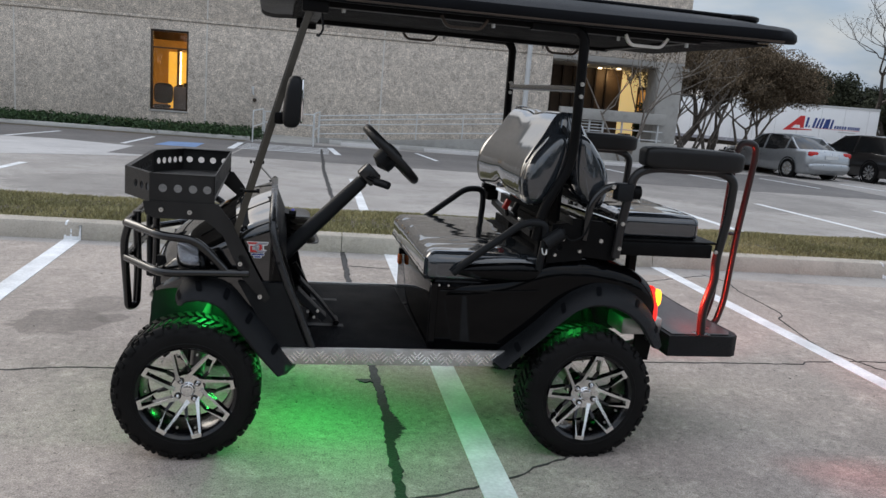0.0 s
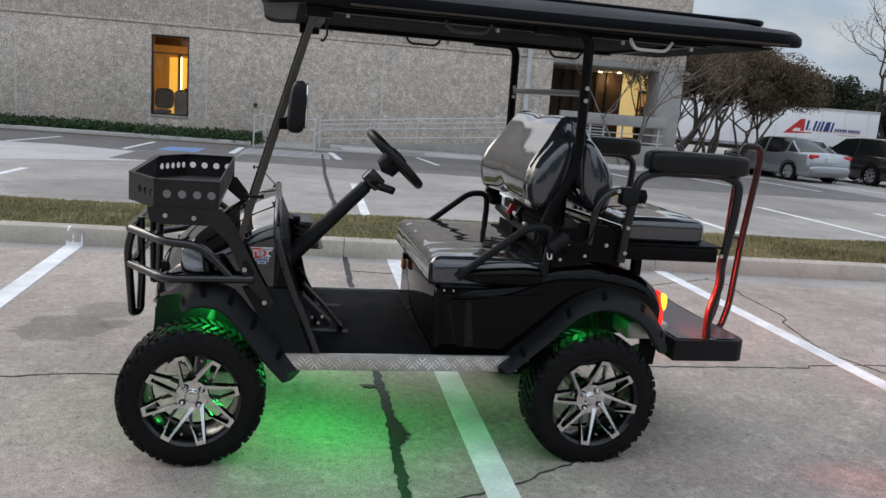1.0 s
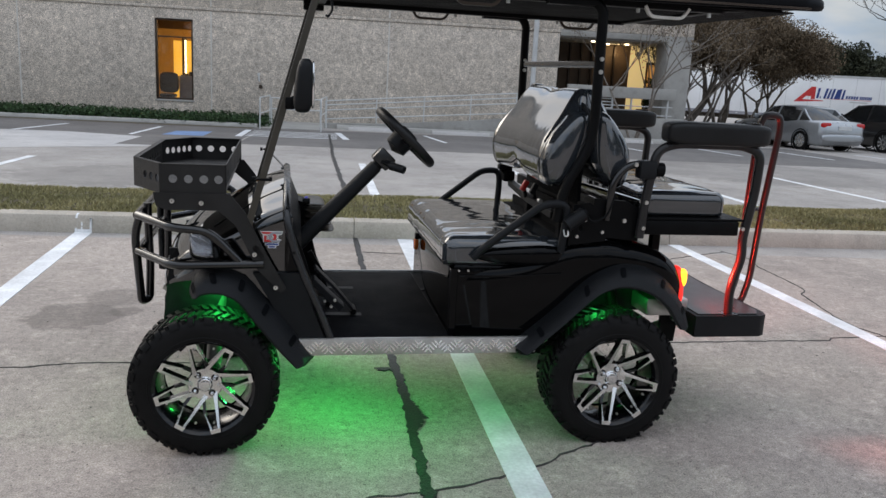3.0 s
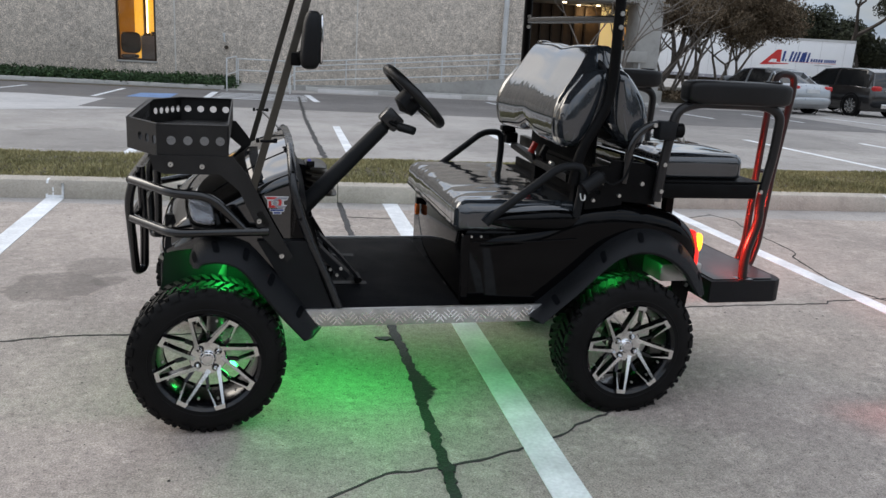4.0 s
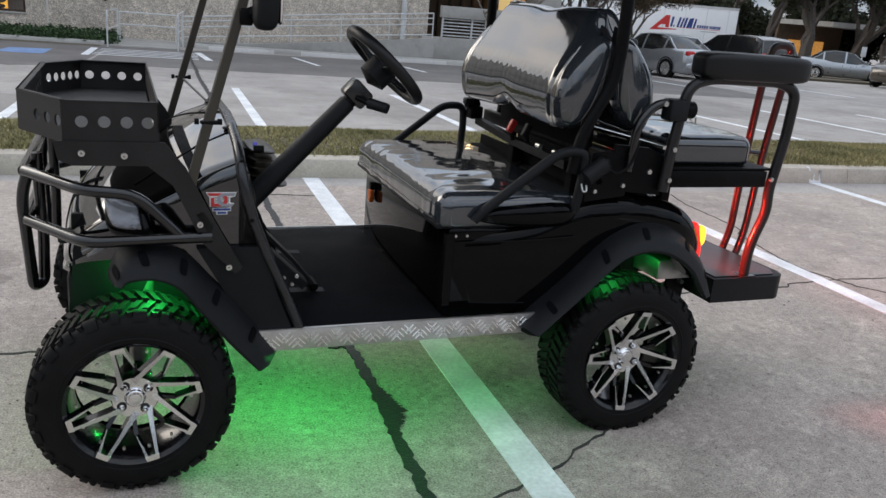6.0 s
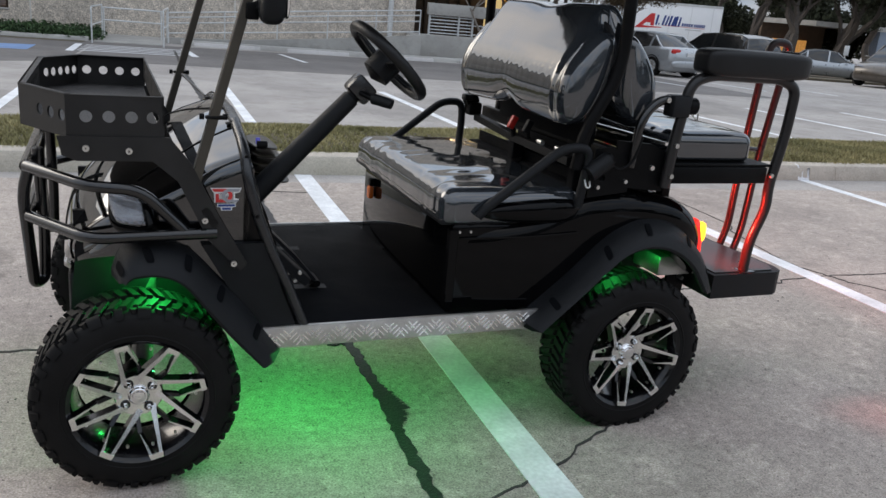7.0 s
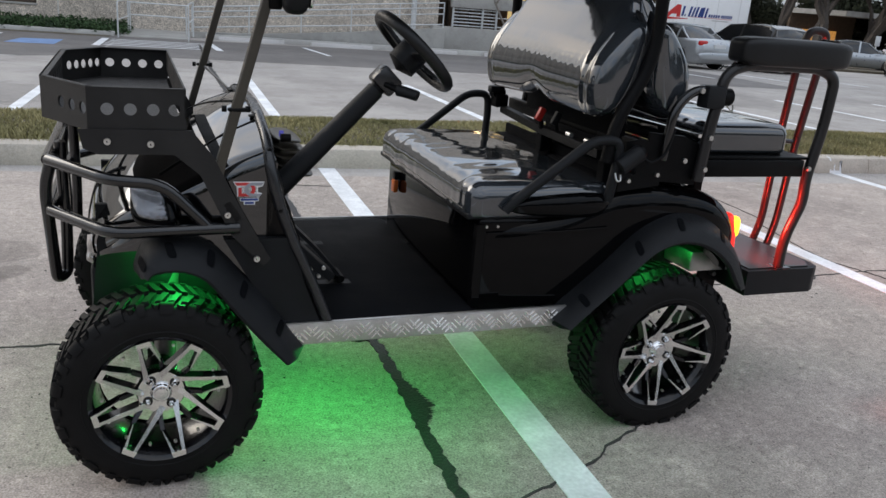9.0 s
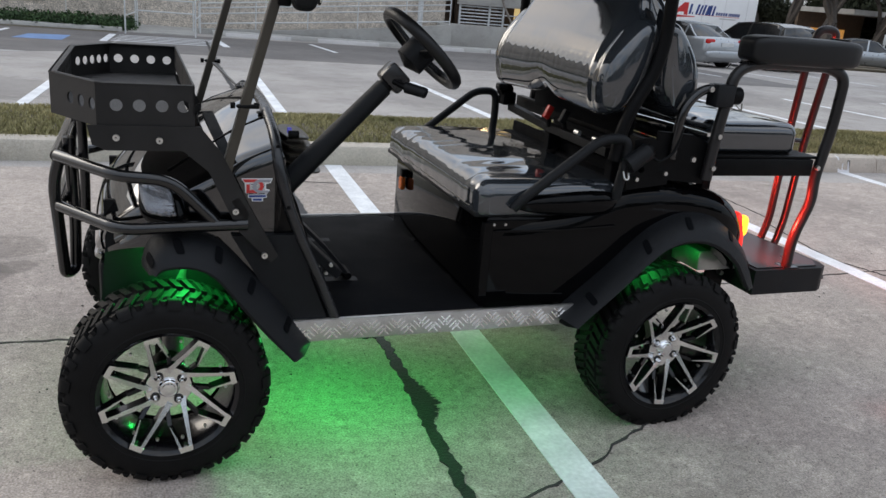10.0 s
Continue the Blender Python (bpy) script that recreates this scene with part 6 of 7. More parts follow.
# folded lips along the upper edges
for p, q in (((-1.127, -0.385), (-1.007, -0.577)), ((-1.007, -0.577), (-0.768, -0.577)), ((-1.127, 0.35), (-1.127, -0.385)), ((-1.007, 0.537), (-1.127, 0.35)), ((-0.768, 0.537), (-1.007, 0.537))):
    d = (Vector((*q, 0)) - Vector((*p, 0))).normalized()
    nx, ny = -d.y * 0.009 + BX, d.x * 0.009
    part("basket_lip", bar([(p[0] + nx, p[1] + ny, BT - 0.002), (q[0] + nx, q[1] + ny, BT - 0.002)], 0.004, 0.02, up=(0, 0, 1)), M_BASKET, basket)
for s in (-1, 1):
    yy = -0.582 if s < 0 else 0.538
    pts = [(-1.03, 1.05), (-1.02, 1.0), (-0.985, 0.985), (-0.8, 0.985), (-0.735, 0.93), (-0.655, 0.76), (-0.565, 0.665), (-0.545, 0.685), (-0.62, 0.82), (-0.7, 0.98), (-0.755, 1.05)]
    pl = part("basket_bracket", plate(pts, [], 0.006, lambda u, v, w, yy=yy: (u + BX, yy + w, v)), M_BASKET, cart)
    for x, z in ((-0.962, 1.02), (-0.858, 1.014), (-0.665, 0.82), (-0.585, 0.69)):
        part("bolt_socket", disc((x + BX, yy - 0.0105, z), 0.0035, 0.004, seg=6), M_RIMBLACK, pl)
        part("bracket_bolt", disc((x + BX, yy + s * 0.006, z), 0.0085, 0.013, dome=0.004), M_BOLT, pl)
# brush guard
for s in (-1, 1):
    bumper = part("brush_guard", tube(fillet([(-1.11, s * 0.36, 0.922), (-0.947, s * 0.585, 0.918), (-0.82, s * 0.585, 0.908), (-0.705, s * 0.575, 0.785)], 0.05), 0.0165, 12), M_TUBE, cart, "black tubular brush guard")
    part("guard_tube", tube(fillet([(-1.11, s * 0.36, 0.778), (-0.95, s * 0.59, 0.775), (-0.62, s * 0.578, 0.78)], 0.05), 0.0165, 12), M_TUBE, bumper)
    part("guard_hoop", tube(fillet([(-1.1, s * 0.345, 0.935), (-1.125, s * 0.345, 0.84), (-1.112, s * 0.3, 0.55), (-1.085, s * 0.27, 0.56), (-1.08, s * 0.27, 0.7), (-1.085, s * 0.28, 0.96)], 0.04), 0.0165, 12), M_TUBE, bumper)
part("guard_cross_tube", tube([(-1.112, -0.36, 0.922), (-1.112, 0.36, 0.922)], 0.0165, 12), M_TUBE, cart)
part("guard_cross_tube", tube([(-1.112, -0.36, 0.778), (-1.112, 0.36, 0.778)], 0.0165, 12), M_TUBE, cart)

# windscreen posts
for s in (-1, 1):
    wp = part("windscreen_post", bar(fillet([(-0.62, s * 0.567, 0.8), (-0.685, s * 0.567, 0.9), (-0.6, s * 0.55, 1.2), (-0.42, s * 0.53, 1.845)], 0.06), 0.03, 0.026), M_POST, cart, "square black windscreen post")
    part("post_clip", cushion(-0.622, s * 0.56, 1.105, 0.028, 0.012, 0.006, 3), M_MATTE, wp)
    part("post_bracket", box(-0.46, -0.36, s * 0.53 - 0.02, s * 0.53 + 0.02, 1.8, 1.86, 0.006), M_MATTE, wp)
    for dx in (-0.032, 0.03):
        part("clip_knob", disc((-0.626 + dx, s * 0.555, 1.106), 0.0085, 0.012, "x"), M_MATTE, wp)
part("post_stay", tube([(-0.62, 0.53, 1.1), (-0.545, 0.42, 1.035)], 0.0045, 8), M_STEEL, cart)
part("screen_clip", bar(fillet([(-0.385, -0.5, 1.83), (-0.375, -0.5, 1.74), (-0.39, -0.5, 1.715), (-0.4, -0.5, 1.72)], 0.01), 0.02, 0.008), M_PLASTIC, cart)

# mirror
mr = part("side_mirror", cushion(-0.478, -0.595, 1.46, 0.034, 0.046, 0.098, 7, 3.5, shape=lambda u, v, w: (u * (1 - 0.12 * w) + 0.16 * w, v, w)), M_PLASTIC, cart, "black moulded side mirror")
part("mirror_glass", cushion(-0.445, -0.595, 1.465, 0.006, 0.04, 0.086, 5, 4), M_MIRRORGLASS, mr)
part("mirror_arm", tube([(-0.52, -0.55, 1.4), (-0.485, -0.585, 1.42)], 0.016, 8), M_MATTE, mr)
part("mirror_clamp", box(-0.545, -0.51, -0.57, -0.535, 1.37, 1.415, 0.006), M_MATTE, mr)

# roof
def roof_ring(x, w, z0, z1, lip):
    return [(x, -w, z0), (x, -w - 0.012, z0 + lip * 0.35), (x, -w - 0.006, z0 + lip), (x, -w + 0.03, z0 + lip + 0.02), (x, -w + 0.1, z1 - 0.01), (x, -w * 0.5, z1), (x, 0, z1 + 0.006), (x, w * 0.5, z1), (x, w - 0.1, z1 - 0.01), (x, w - 0.03, z0 + lip + 0.02), (x, w + 0.006, z0 + lip), (x, w + 0.012, z0 + lip * 0.35), (x, w, z0),
            (x, w - 0.02, z0), (x, w - 0.06, z0 + 0.02), (x, w - 0.1, z0 + 0.012), (x, 0, z0 + 0.022), (x, -w + 0.1, z0 + 0.012), (x, -w + 0.06, z0 + 0.02), (x, -w + 0.02, z0)]
rs = [(-0.63, 0.38, 1.848, 1.885, 0.015), (-0.61, 0.47, 1.84, 1.905, 0.025), (-0.56, 0.53, 1.838, 1.92, 0.035), (-0.46, 0.565, 1.845, 1.935, 0.05), (-0.2, 0.575, 1.843, 1.955, 0.055), (0.4, 0.575, 1.845, 1.965, 0.055), (1.0, 0.575, 1.85, 1.965, 0.055), (1.4, 0.572, 1.858, 1.96, 0.055), (1.575, 0.56, 1.862, 1.945, 0.05), (1.64, 0.53, 1.868, 1.925, 0.035), (1.665, 0.46, 1.88, 1.905, 0.015)]
roof = part("roof", loft([roof_ring(*q) for q in smooth_rings(rs, 3)]), M_ROOF, cart, "long glossy black moulded roof", sharp=50)
part("roof_liner", box(-0.48, 1.5, -0.55, 0.55, 1.846, 1.852, 0.002), M_MAT, roof)
part("roof_ridge", box(-0.3, 1.42, -0.42, -0.36, 1.962, 1.978, 0.006), M_ROOF, roof)
part("roof_ridge", box(-0.3, 1.42, 0.36, 0.42, 1.962, 1.978, 0.006), M_ROOF, roof)
part("roof_hump", cushion(1.45, 0, 1.965, 0.1, 0.45, 0.022, 5), M_ROOF, roof)
for s in (-1, 1):
    part("gutter_strip", bar([(-0.3, s * 0.592, 1.853), (0.6, s * 0.593, 1.856), (1.55, s * 0.585, 1.868)], 0.012, 0.008), M_BRONZE, roof)
    part("roof_rail", bar([(-0.4, s * 0.5, 1.838), (1.2, s * 0.5, 1.842)], 0.045, 0.026), M_MATTE, roof)
    for x in (-0.3, 0.3, 0.84, 1.15):
        part("rail_bolt", disc((x, s * 0.5, 1.822), 0.008, 0.02, "z"), M_BOLT, roof)
    for x0 in (0.08, 0.86):
        part("grab_handle", bar(fillet([(x0, s * 0.52, 1.838), (x0 + 0.025, s * 0.52, 1.798), (x0 + 0.165, s * 0.52, 1.798), (x0 + 0.19, s * 0.52, 1.838)], 0.03), 0.016, 0.012), M_CAULK if s < 0 and x0 > 0.5 else M_BRONZE, roof, "moulded roof grab handle")
    # rear posts
    post = part("rear_post", tube(fillet(([(0.562, -0.53, 0.96), (0.58, -0.53, 1.09)] if s < 0 else [(0.63, 0.53, 1.18)]) + [(0.672, s * 0.53, 1.265), (0.688, s * 0.53, 1.36), (0.683, s * 0.53, 1.8), (0.655, s * 0.53, 1.836), (0.45, s * 0.53, 1.84)], 0.075, 7), 0.021, 14, flat=1.0), M_MATTE, cart, "black tubular rear roof post")
    part("post_sleeve", bar([(0.45, s * 0.53, 1.832), (0.64, s * 0.53, 1.834)], 0.05, 0.028), M_MATTE, post)
    for z in (1.57, 1.62):
        part("post_bolt", disc((0.685, s * 0.53 - 0.021, z), 0.009, 0.012), M_BOLT, post)
part("post_crossbar", bar([(0.685, -0.53, 1.6), (0.685, 0.53, 1.6)], 0.02, 0.028, up=(1, 0, 0)), M_TUBE, cart)
part("roof_crossbar", bar([(-0.38, -0.5, 1.838), (-0.38, 0.5, 1.838)], 0.04, 0.02, up=(1, 0, 0)), M_MATTE, cart)
part("roof_crossbar", bar([(1.2, -0.5, 1.845), (1.2, 0.5, 1.845)], 0.04, 0.02, up=(1, 0, 0)), M_MATTE, cart)
for s in (-1, 1):
    part("roof_stay", bar([(1.2, s * 0.5, 1.845), (1.5, s * 0.45, 1.868)], 0.03, 0.016), M_MATTE, cart)


# seats
def wrinkle(p, k, amp):
    return noise.noise(Vector(p) * k) * amp


def bench_pad(x0, x1, y0, y1, z0, z1, r, crown, fold):
    """A bench cushion with rolled edges; its film cover runs in small folds over the front roll."""
    rows, n = [], 84
    for i in range(n + 1):
        y = (y0 + y1) / 2 - (y1 - y0) / 2 * math.cos(math.pi * i / n)
        d = min(y - y0, y1 - y)
        k = r - math.sqrt(max(0.0, r * r - (r - d) ** 2)) if d < r else 0.0
        a, b, c, e = x0 + k, x1 - k, z0 + 0.4 * k, z1 - k
        q = max(0.006, r - k * 0.8)
        e = max(e, c + q + 0.004)
        pts = [(a + 0.012, c), (a + 0.003, c + 0.004), (a, c + 0.014)]
        pts += [(a + q - q * math.cos(math.pi / 2 * m / 8), e - q + q * math.sin(math.pi / 2 * m / 8)) for m in range(9)]
        pts += [(a + q + (b - a - 2 * q) * m / 16, e) for m in range(1, 16)]
        pts += [(b - q + q * math.sin(math.pi / 2 * m / 8), e - q + q * math.cos(math.pi / 2 * m / 8)) for m in range(9)]
        pts += [(b, c + 0.014), (b - 0.003, c + 0.004), (b - 0.012, c)]
        v = 2 * (y - y0) / (y1 - y0) - 1
        ring = []
        for x, z in pts:
            u = 2 * (x - x0) / (x1 - x0) - 1
            up = max(0.0, min(1.0, (z - z0) / (z1 - z0)))
            lip = max(0.0, 1 - (x - x0) / 0.2)
            f = wrinkle((x * 5, y * 36, z * 5), 1, fold * (0.35 + lip)) + wrinkle((x, y, z), 9, 0.003)
            ring.append((x - f * 0.8 * lip, y, z + up * (crown * (1 - u * u) * (1 - v ** 4) + f)))
        rows.append(ring)
    return loft(rows)


bm = bench_pad(0.1, 0.632, -0.517, 0.512, 0.764, 0.882, 0.05, 0.014, 0.0017)
sc_ = part("seat_cushion", bm, M_VINYL, cart, "charcoal vinyl bench cushion in shiny plastic wrap", sharp=80)
part("cushion_piping", tube([(0.104, y, 0.79) for y in (-0.45, -0.2, 0.1, 0.45)], 0.006, 6), M_VINYLSIDE, sc_)
part("seat_base", box(0.1, 0.63, -0.5, 0.5, 0.764, 0.782, 0.004), M_PLASTIC, cart)


def back_bm(face, x0):
    """Two bolstered seat backs under one tight film: lobed foot, narrower head, fat oval ends. face -1 looks to the nose."""
    y0, y1, n, m = -0.505, 0.435, 130, 56
    mid, rows = -0.03, []
    for i in range(n + 1):
        s = -math.cos(math.pi * i / n)
        y = (y0 + y1) / 2 + (y1 - y0) / 2 * (0.35 * s + 0.65 * (2 * i / n - 1))
        d = min(y - y0, y1 - y)
        u = max(0.0, 1 - d / 0.1)
        k = max(0.02, 1 - u ** 2.5) ** (1 / 2.5)
        lobe = math.cos(math.pi * min(1.0, abs(y - mid) / 0.5)) * 0.5 + 0.5          # 1 between the two backs
        valley = math.exp(-((y - mid) / 0.1) ** 2)
        head = min(1.0, max(0.0, (d - 0.06) / 0.075))
        head = head * head * (3 - 2 * head)
        zt = 1.415 + 0.085 * head - 0.012 * valley - 0.05 * (1 - k)
        zb = 1.09 + 0.024 * math.exp(-((y - mid) / 0.075) ** 2) + 0.075 * (1 - k) + 0.012 * lobe
        groove = math.exp(-((d - 0.088) / 0.016) ** 2)
        ring = []
        for q in range(m):
            a = 2 * math.pi * q / m
            ca, sa = math.cos(a), math.sin(a)
            cx, cz = math.copysign(abs(ca) ** 0.72, ca), math.copysign(abs(sa) ** 0.62, sa)
            z = (zt + zb) / 2 + (zt - zb) / 2 * cz
            w = 2 * (z - 1.09) / 0.41 - 1
            thick = (0.064 + 0.016 * math.exp(-((w + 0.45) / 0.5) ** 2) - 0.016 * max(0.0, w)) * k
            f = max(0.0, cx)                       # 1 on the seating face
            bulge = f * (0.026 * math.exp(-((w + 0.12) / 0.5) ** 2) - 0.009 * groove)
            # the film gathers in small upright folds over the lower half
            fold = f * 0.0005 * (0.6 + noise.noise(Vector((y * 14, 2, face)))) * math.sin(2 * math.pi * (y / 0.043 + 0.9 * noise.noise(Vector((y * 11, w * 0.7, face))))) * math.exp(-((w + 0.35) / 0.3) ** 2) * (1 - u)
            x = cx * thick + bulge + fold
            p = Vector((x0 + face * x - face * 0.30 * (z - 1.28), y, z))
            p.x += wrinkle((y * 4, z * 3, face), 1, 0.0025) * f
            ring.append(p)
        rows.append(ring)
    return loft(rows)


for face, x in ((-1, 0.62), (1, 0.778)):
    sb = part("seat_back", back_bm(face, x), M_VINYL, cart, "charcoal bolstered seat back in shiny plastic wrap", sharp=80)
    for y in (-0.28, 0.22):
        shell = cushion(0, 0, 0, 0.012, 0.19, 0.17, 5, 5)
        bmesh.ops.transform(shell, matrix=Matrix.Translation((x - face * 0.062, y, 1.29)) @ Matrix.Rotation(radians(-face * 16.7), 4, "Y"), verts=shell.verts)
        part("back_shell", shell, M_PLASTIC, sb)
    # loose end of the film bunched on top
    part("film_tuck", cushion(x - face * 0.075, 0.3, 1.5, 0.03, 0.05, 0.008, 5, 2.5, shape=lambda u, v, w: (u, v + 0.3 * u, w + 0.5 * u * v)), M_VINYL, sb)
# added black sheets darken the gap between the backs and the well below
part("gap_dark_sheet", box(-0.008, 0.008, -0.4, 0.35, -0.19, 0.19, 0.004, m=Matrix.Translation((0.7, 0, 1.2))), M_MAT, cart)
part("well_dark_sheet", box(0.67, 0.685, -0.47, 0.12, 0.886, 1.0, 0.004), M_MAT, cart)
part("well_dark_sheet", box(0.652, 0.667, -0.47, 0.45, 0.84, 0.925, 0.004), M_MAT, cart)
for y in (-0.272, 0.235):
    part("back_bracket", bar([(0.7, y, 0.95), (0.715, y, 1.4)], 0.06, 0.02), M_MATTE, cart)

# seat frame
part("seat_frame_bar", bar([(0.645, 0.47, 0.98), (0.6, 0.0, 0.972), (0.56, -0.5, 0.98)], 0.03, 0.034, up=(0, 0, 1)), M_MATTE, cart)
part("seat_frame_bar", bar([(0.71, -0.53, 1.0), (0.71, 0.53, 1.0)], 0.05, 0.03, up=(0, 0, 1)), M_MATTE, cart)
part("seat_tray", box(0.6, 0.95, -0.45, 0.45, 0.862, 0.885, 0.01), M_MAT, cart)
for y in (-0.45, 0.02):
    part("frame_upright", bar([(0.62, y, 0.84), (0.62, y, 0.97)], 0.045, 0.05), M_MAT, cart)
for s in (-1,):
    br = part("frame_plate", plate([(0.62, 0.86), (0.78, 0.88), (0.79, 0.98), (0.7, 1.04), (0.63, 1.03)], [(0.67, 0.93, 0.012)], 0.008, lambda u, v, w, s=s: (u, s * 0.535 + w, v)), M_MATTE, cart)
    for x, z in ((0.68, 0.97), (0.65, 0.9), (0.76, 0.92)):
        part("frame_bolt", disc((x, s * 0.535 + s * 0.008, z), 0.007, 0.014), M_BOLT, br)
    strut = part("strut_end", tube([(0.595, s * 0.565, 0.95), (0.665, s * 0.565, 1.0)], 0.03, 14), M_PLASTIC, cart)
    part("strut_cap", tube([(0.665, s * 0.565, 1.0), (0.675, s * 0.565, 1.007)], 0.022, 14), M_MATTE, strut)
    part("shackle_pin", tube(fillet([(0.585, s * 0.56, 0.93), (0.587, s * 0.57, 0.905), (0.603, s * 0.57, 0.905), (0.605, s * 0.56, 0.925)], 0.008), 0.0032, 8), M_BOLT, cart)
    part("belt_wire", tube(fillet([(0.66, s * 0.55, 1.02), (0.7, s * 0.57, 0.96), (0.77, s * 0.56, 0.99), (0.8, s * 0.55, 1.08)], 0.03), 0.005, 8), M_MATTE, cart)
for s in (-1, 1):
    # hip rails
    part("hip_rail", tube(fillet([(0.215, s * 0.53, 0.8), (0.25, s * 0.54, 0.84), (0.5, s * 0.545, 1.035), (0.595, s * 0.545, 1.035), (0.6, s * 0.54, 0.96), (0.59, s * 0.53, 0.83)], 0.05, 6), 0.0165, 12), M_PLASTIC, cart, "black coated hip rail")
    # rear arm rail and seat-belt reel
    part("rear_arm_rail", tube(fillet([(0.775, s * 0.54, 0.97), (0.79, s * 0.54, 1.14), (0.85, s * 0.54, 1.205), (0.93, s * 0.54, 1.21)], 0.06, 6), 0.016, 12), M_TUBE, cart)
    reel = part("belt_reel", box(0.89, 0.965, s * 0.545 - 0.03, s * 0.545 + 0.03, 1.15, 1.225, 0.008), M_PLASTIC, cart, "black seat-belt reel")
    part("reel_spool", disc((0.985, s * 0.54, 1.188), 0.03, 0.035, "x"), M_MATTE, reel)
    part("reel_clip", tube(fillet([(0.99, s * 0.55, 1.16), (1.01, s * 0.56, 1.14), (1.0, s * 0.57, 1.165)], 0.008), 0.003, 6), M_BOLT, reel)
    part("reel_bolt", disc((0.875, s * 0.54 - 0.018, 1.207), 0.009, 0.012), M_BOLT, reel)
fr = part("belt_reel", box(0.6, 0.665, 0.465, 0.53, 0.985, 1.045, 0.012), M_MATTE, cart, "black seat-belt reel")
part("reel_spool", disc((0.62, 0.5, 1.05), 0.03, 0.05, "y"), M_MATTE, fr)
part("reel_guide", box(0.57, 0.615, 0.46, 0.5, 1.05, 1.08, 0.008), M_PLASTIC, fr)
for y, x in ((-0.02, 0.57), (-0.12, 0.585)):
    bk = part("belt_buckle", box(-0.013, 0.013, -0.011, 0.011, -0.026, 0.026, 0.005, m=Matrix.Translation((x, y, 1.035)) @ Matrix.Rotation(radians(25), 4, "Y")), M_REDBUCKLE if y > -0.1 else M_PLASTIC, cart, "seat-belt buckle with red release")
    part("buckle_stalk", tube([(x + 0.01, y, 0.98), (x, y, 1.02)], 0.009, 8), M_MATTE, bk)
for y in (-0.25, -0.38):
    part("hinge_knuckle", disc((0.575, y, 1.0), 0.009, 0.03, "y"), M_BOLT, cart)
part("belt_webbing", bar([(0.5, -0.1, 0.885), (0.6, -0.02, 0.885), (0.66, 0.06, 0.9)], 0.045, 0.004, up=(0, 1, 0)), M_MATTE, cart)

# rear seat
rear_fr = part("rear_seat_frame", box(0.93, 1.375, -0.56, -0.535, 0.915, 0.975, 0.004), M_MATTE, cart, "black steel rear seat frame")
part("frame_side", box(0.93, 1.375, 0.535, 0.56, 0.915, 0.975, 0.004), M_MATTE, rear_fr)
part("frame_end", box(1.35, 1.375, -0.534, 0.534, 0.915, 0.975, 0.004), M_MATTE, rear_fr)
part("frame_end", box(0.93, 0.955, -0.534, 0.534, 0.915, 0.975, 0.004), M_MATTE, rear_fr)
part("frame_lip", box(0.955, 1.4, -0.55, 0.55, 0.9755, 0.985, 0.002), M_MATTE, rear_fr)
part("frame_panel", plate([(0.72, 0.9), (0.93, 0.88), (0.93, 1.02), (0.86, 1.05), (0.72, 1.06)], [], 0.012, lambda u, v, w: (u, -0.53 + w, v)), M_MATTE, rear_fr)
part("frame_edge", bar([(0.76, 0.1, 1.07), (0.86, -0.26, 1.06), (0.93, -0.52, 1.05)], 0.012, 0.02, up=(0, 0, 1)), M_ALLOY, rear_fr)
for x, z in ((0.928, 0.945), (0.93, 1.053), (0.84, 0.975), (1.385, 0.948)):
    part("frame_bolt", disc((x, -0.572, z), 0.0085, 0.013, dome=0.003), M_BOLT, rear_fr)
bm = bench_pad(0.946, 1.334, -0.514, 0.514, 0.986, 1.092, 0.04, 0.01, 0.0018)
rc = part("rear_cushion", bm, M_VINYL, cart, "charcoal vinyl rear bench cushion in plastic wrap", sharp=80)
part("cushion_band", box(0.965, 1.318, -0.5, 0.5, 0.986, 1.01, 0.006), M_VINYLSIDE, rc)
for s in (-1, 1):
    y = s * 0.55
    hoop = part("armrest_hoop", tube(fillet([(0.925, y, 0.9), (0.935, y, 1.06), (0.965, y, 1.27), (1.05, y, 1.3), (1.36, y, 1.3), (1.44, y, 1.27), (1.435, y, 1.1), (1.405, y, 0.9), (1.415, y + s * -0.0, 0.82), (1.395, y - s * 0.03, 0.67), (1.415, y - s * 0.05, 0.545)], 0.06, 6), 0.0195, 14), M_RAIL, cart, "black tubular armrest hoop")
    part("hoop_foot", box(1.38, 1.45, y - s * 0.05 - 0.03, y - s * 0.05 + 0.03, 0.546, 0.552, 0.002), M_TUBE, hoop)
    pad = part("armrest_pad", cushion(1.225, s * 0.545, 1.345, 0.232, 0.062, 0.047, 9, 6), M_PADBLACK, cart, "black padded armrest with cup holder")
    part("cup_holder", disc((1.385, s * 0.545, 1.393), 0.036, 0.008, "z"), M_RIMBLACK, pad)

# rear step
out = [(1.255, -0.535), (1.57, -0.535), (1.605, -0.515), (1.62, -0.47), (1.6, -0.1), (1.6, 0.1), (1.62, 0.47), (1.605, 0.515), (1.57, 0.535), (1.255, 0.535)]
step = part("foot_step", plate(out, [], 0.096, lambda u, v, w: (u - 0.012, v, 0.451 + w)), M_PLASTIC, cart, "black moulded rear foot step", sharp=30)
part("step_mat", plate([(1.275, -0.515), (1.56, -0.515), (1.595, -0.46), (1.575, 0), (1.595, 0.46), (1.56, 0.515), (1.275, 0.515)], [], 0.005, lambda u, v, w: (u - 0.012, v, 0.5465 + w)), M_RAIL, step)
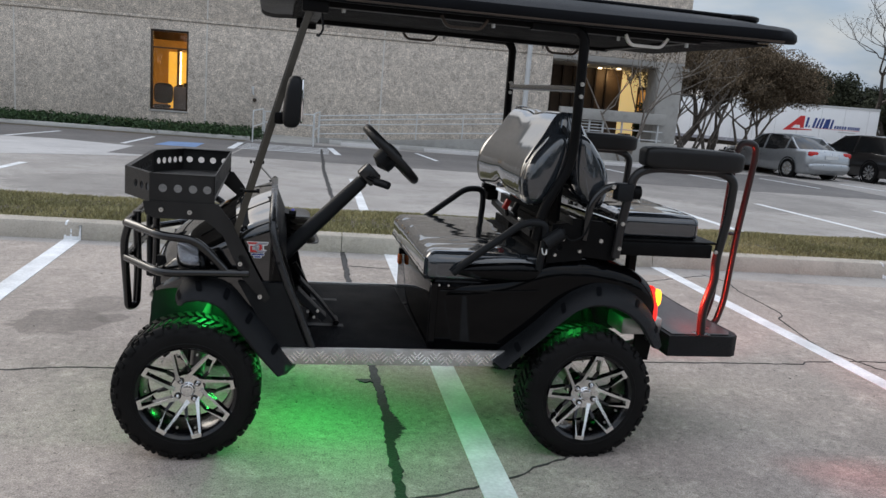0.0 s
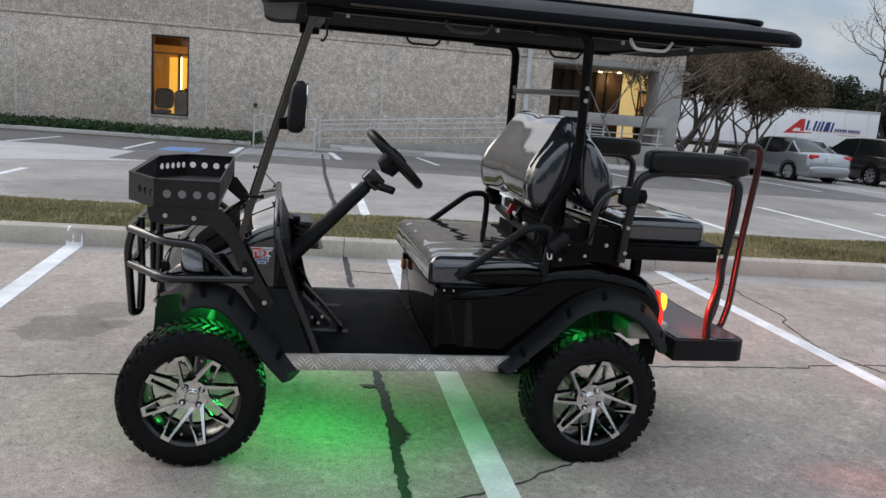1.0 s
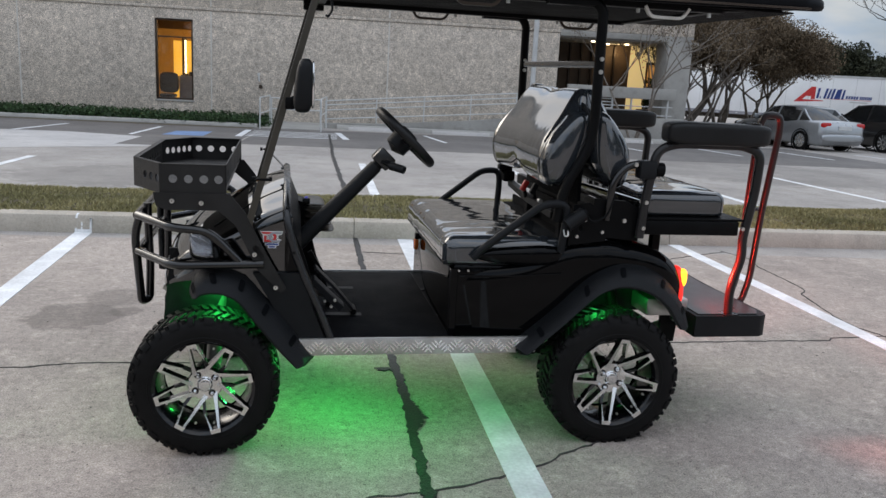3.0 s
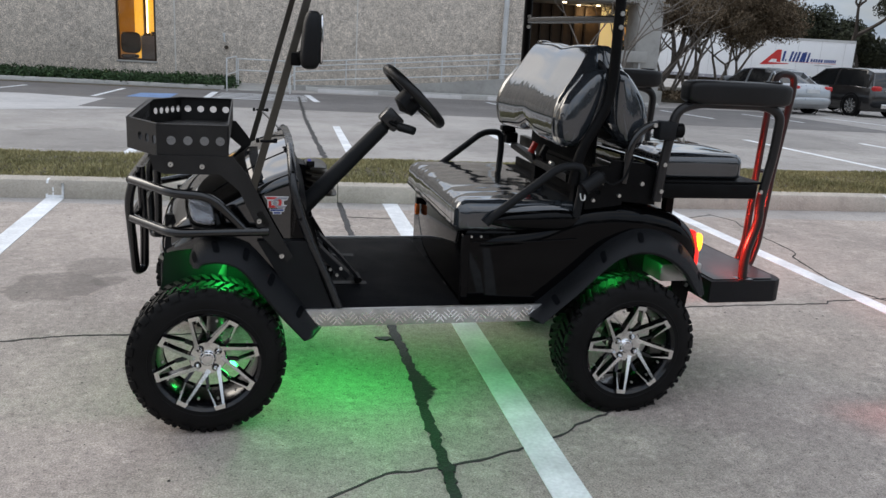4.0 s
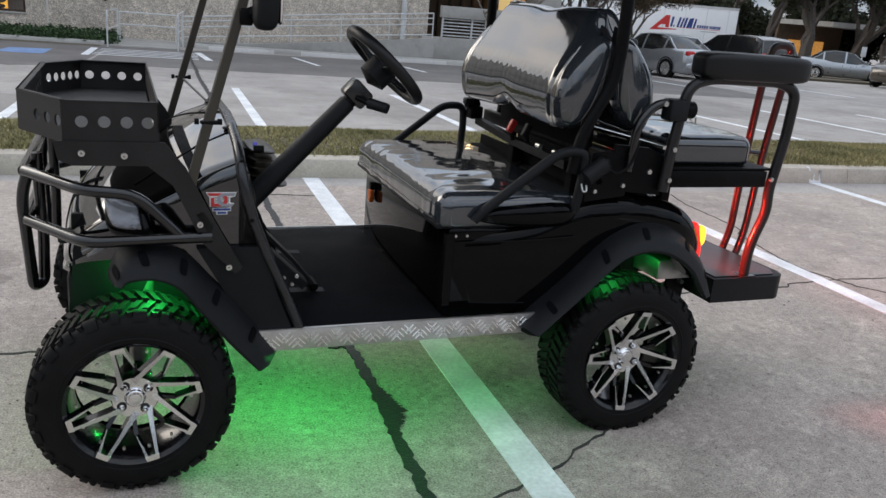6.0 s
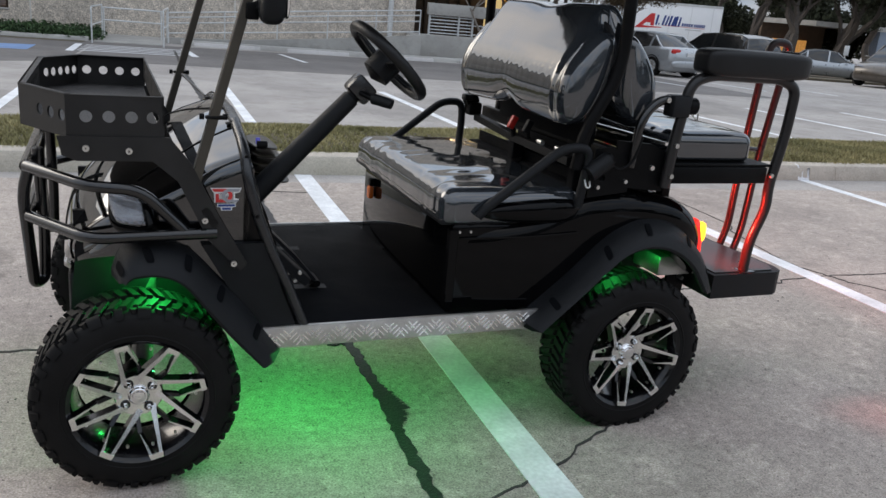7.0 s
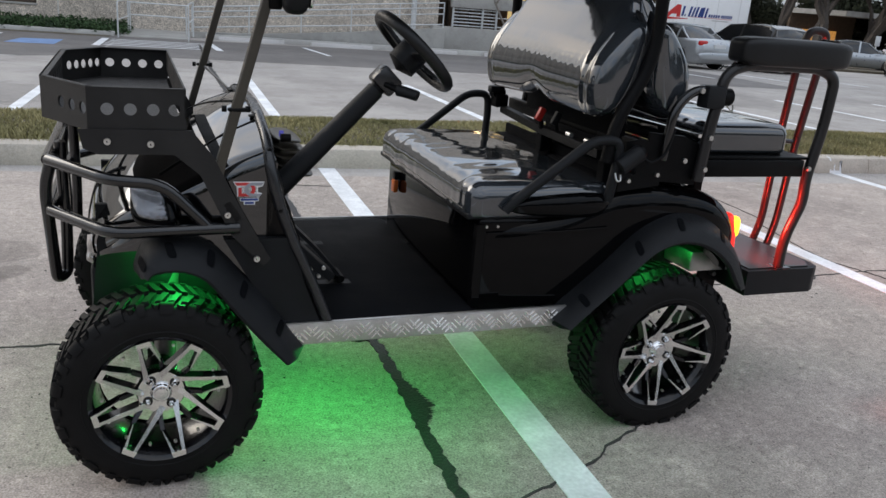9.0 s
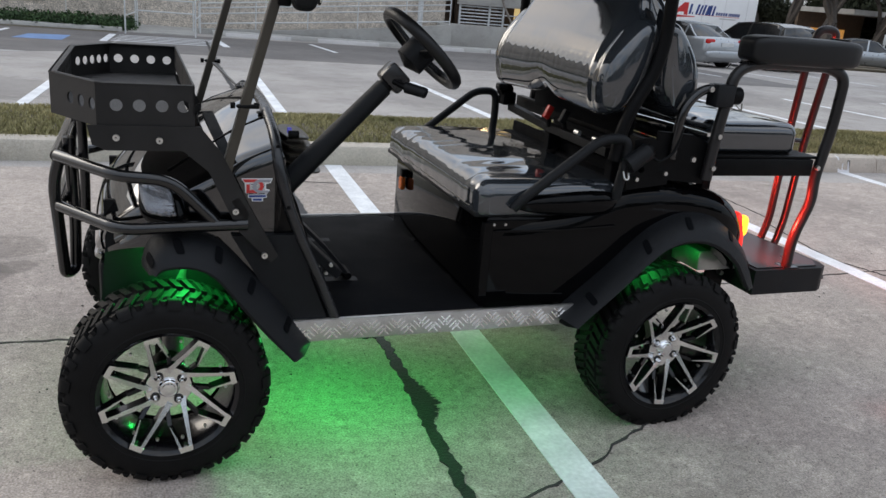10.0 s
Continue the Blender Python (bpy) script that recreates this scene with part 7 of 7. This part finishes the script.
part("step_support", bar([(1.1, -0.2, 0.56), (1.35, -0.2, 0.46), (1.55, -0.2, 0.46)], 0.04, 0.03), M_MATTE, cart)
part("step_support", bar([(1.1, 0.2, 0.56), (1.35, 0.2, 0.46), (1.55, 0.2, 0.46)], 0.04, 0.03), M_MATTE, cart)
part("seat_leg", bar([(1.12, -0.3, 0.76), (1.12, -0.3, 0.92)], 0.04, 0.04), M_MATTE, cart)
part("seat_leg", bar([(1.12, 0.3, 0.76), (1.12, 0.3, 0.92)], 0.04, 0.04), M_MATTE, cart)

# tall grab bar behind the step
gb = part("grab_bar", tube(fillet([(1.53, -0.03, 0.455), (1.69, -0.04, 0.47), (1.72, -0.045, 0.6), (1.725, -0.045, 0.95), (1.705, -0.09, 1.36), (1.72, -0.1, 1.42), (1.79, -0.12, 1.42), (1.805, -0.11, 1.35), (1.787, -0.08, 0.95), (1.77, -0.08, 0.6), (1.73, -0.09, 0.47), (1.55, -0.1, 0.455)], 0.045, 6), 0.0165, 12), M_RAIL, cart, "tall black rear grab bar")
part("grab_brace", tube([(1.725, -0.045, 0.955), (1.787, -0.08, 0.955)], 0.01, 8), M_TUBE, gb)

# ground-effect LEDs under the body
for x, y in ((-0.45, -0.36), (-0.45, 0.36), (0.3, -0.36), (0.3, 0.36), (-0.84, -0.28), (0.84, -0.24), (-0.84, 0.28), (0.84, 0.24)):
    zz = 0.4 if abs(x) < 0.6 else 0.66
    part("led_pod", box(x - 0.03, x + 0.03, y - 0.01, y + 0.01, zz - 0.008, zz + 0.006, 0.003), M_GREENLED, cart, "lit green LED pod")


def lamp(name, at, energy, colour, size=0.02):
    l = new(name, bpy.data.lights.new(name, "POINT"))
    l.data.energy, l.data.color, l.data.shadow_soft_size = energy, colour, size
    l.location = at
    return l


GREEN = (0.03, 1.0, 0.14)
for x, y, e in ((-0.36, -0.34, 3.0), (-0.08, -0.38, 2.4), (0.22, -0.32, 1.8), (-0.35, 0.36, 1.6), (0.3, 0.36, 1.6), (-0.76, -0.48, 4.5), (0.76, -0.47, 8.0), (-0.8, 0.42, 0.4), (0.86, 0.42, 0.4)):
    zz = 0.385 if abs(x) < 0.6 else 0.675
    lamp("led_glow", tuple(cart.matrix_world @ Vector((x, y, zz))), e * 1.5, GREEN)
for s in (-1, 1):
    tail = new("tail_glow", bpy.data.lights.new("tail_glow", "SPOT"))
    tail.data.energy, tail.data.color, tail.data.shadow_soft_size = 46, (1.0, 0.04, 0.025), 0.03
    tail.data.spot_size, tail.data.spot_blend = radians(142), 0.6
    at = cart.matrix_world @ Vector((1.215, s * 0.475, 0.7))
    tail.matrix_world = look(at, at + cart.matrix_world.to_3x3() @ Vector((1, -s * 0.1, 0.18)))
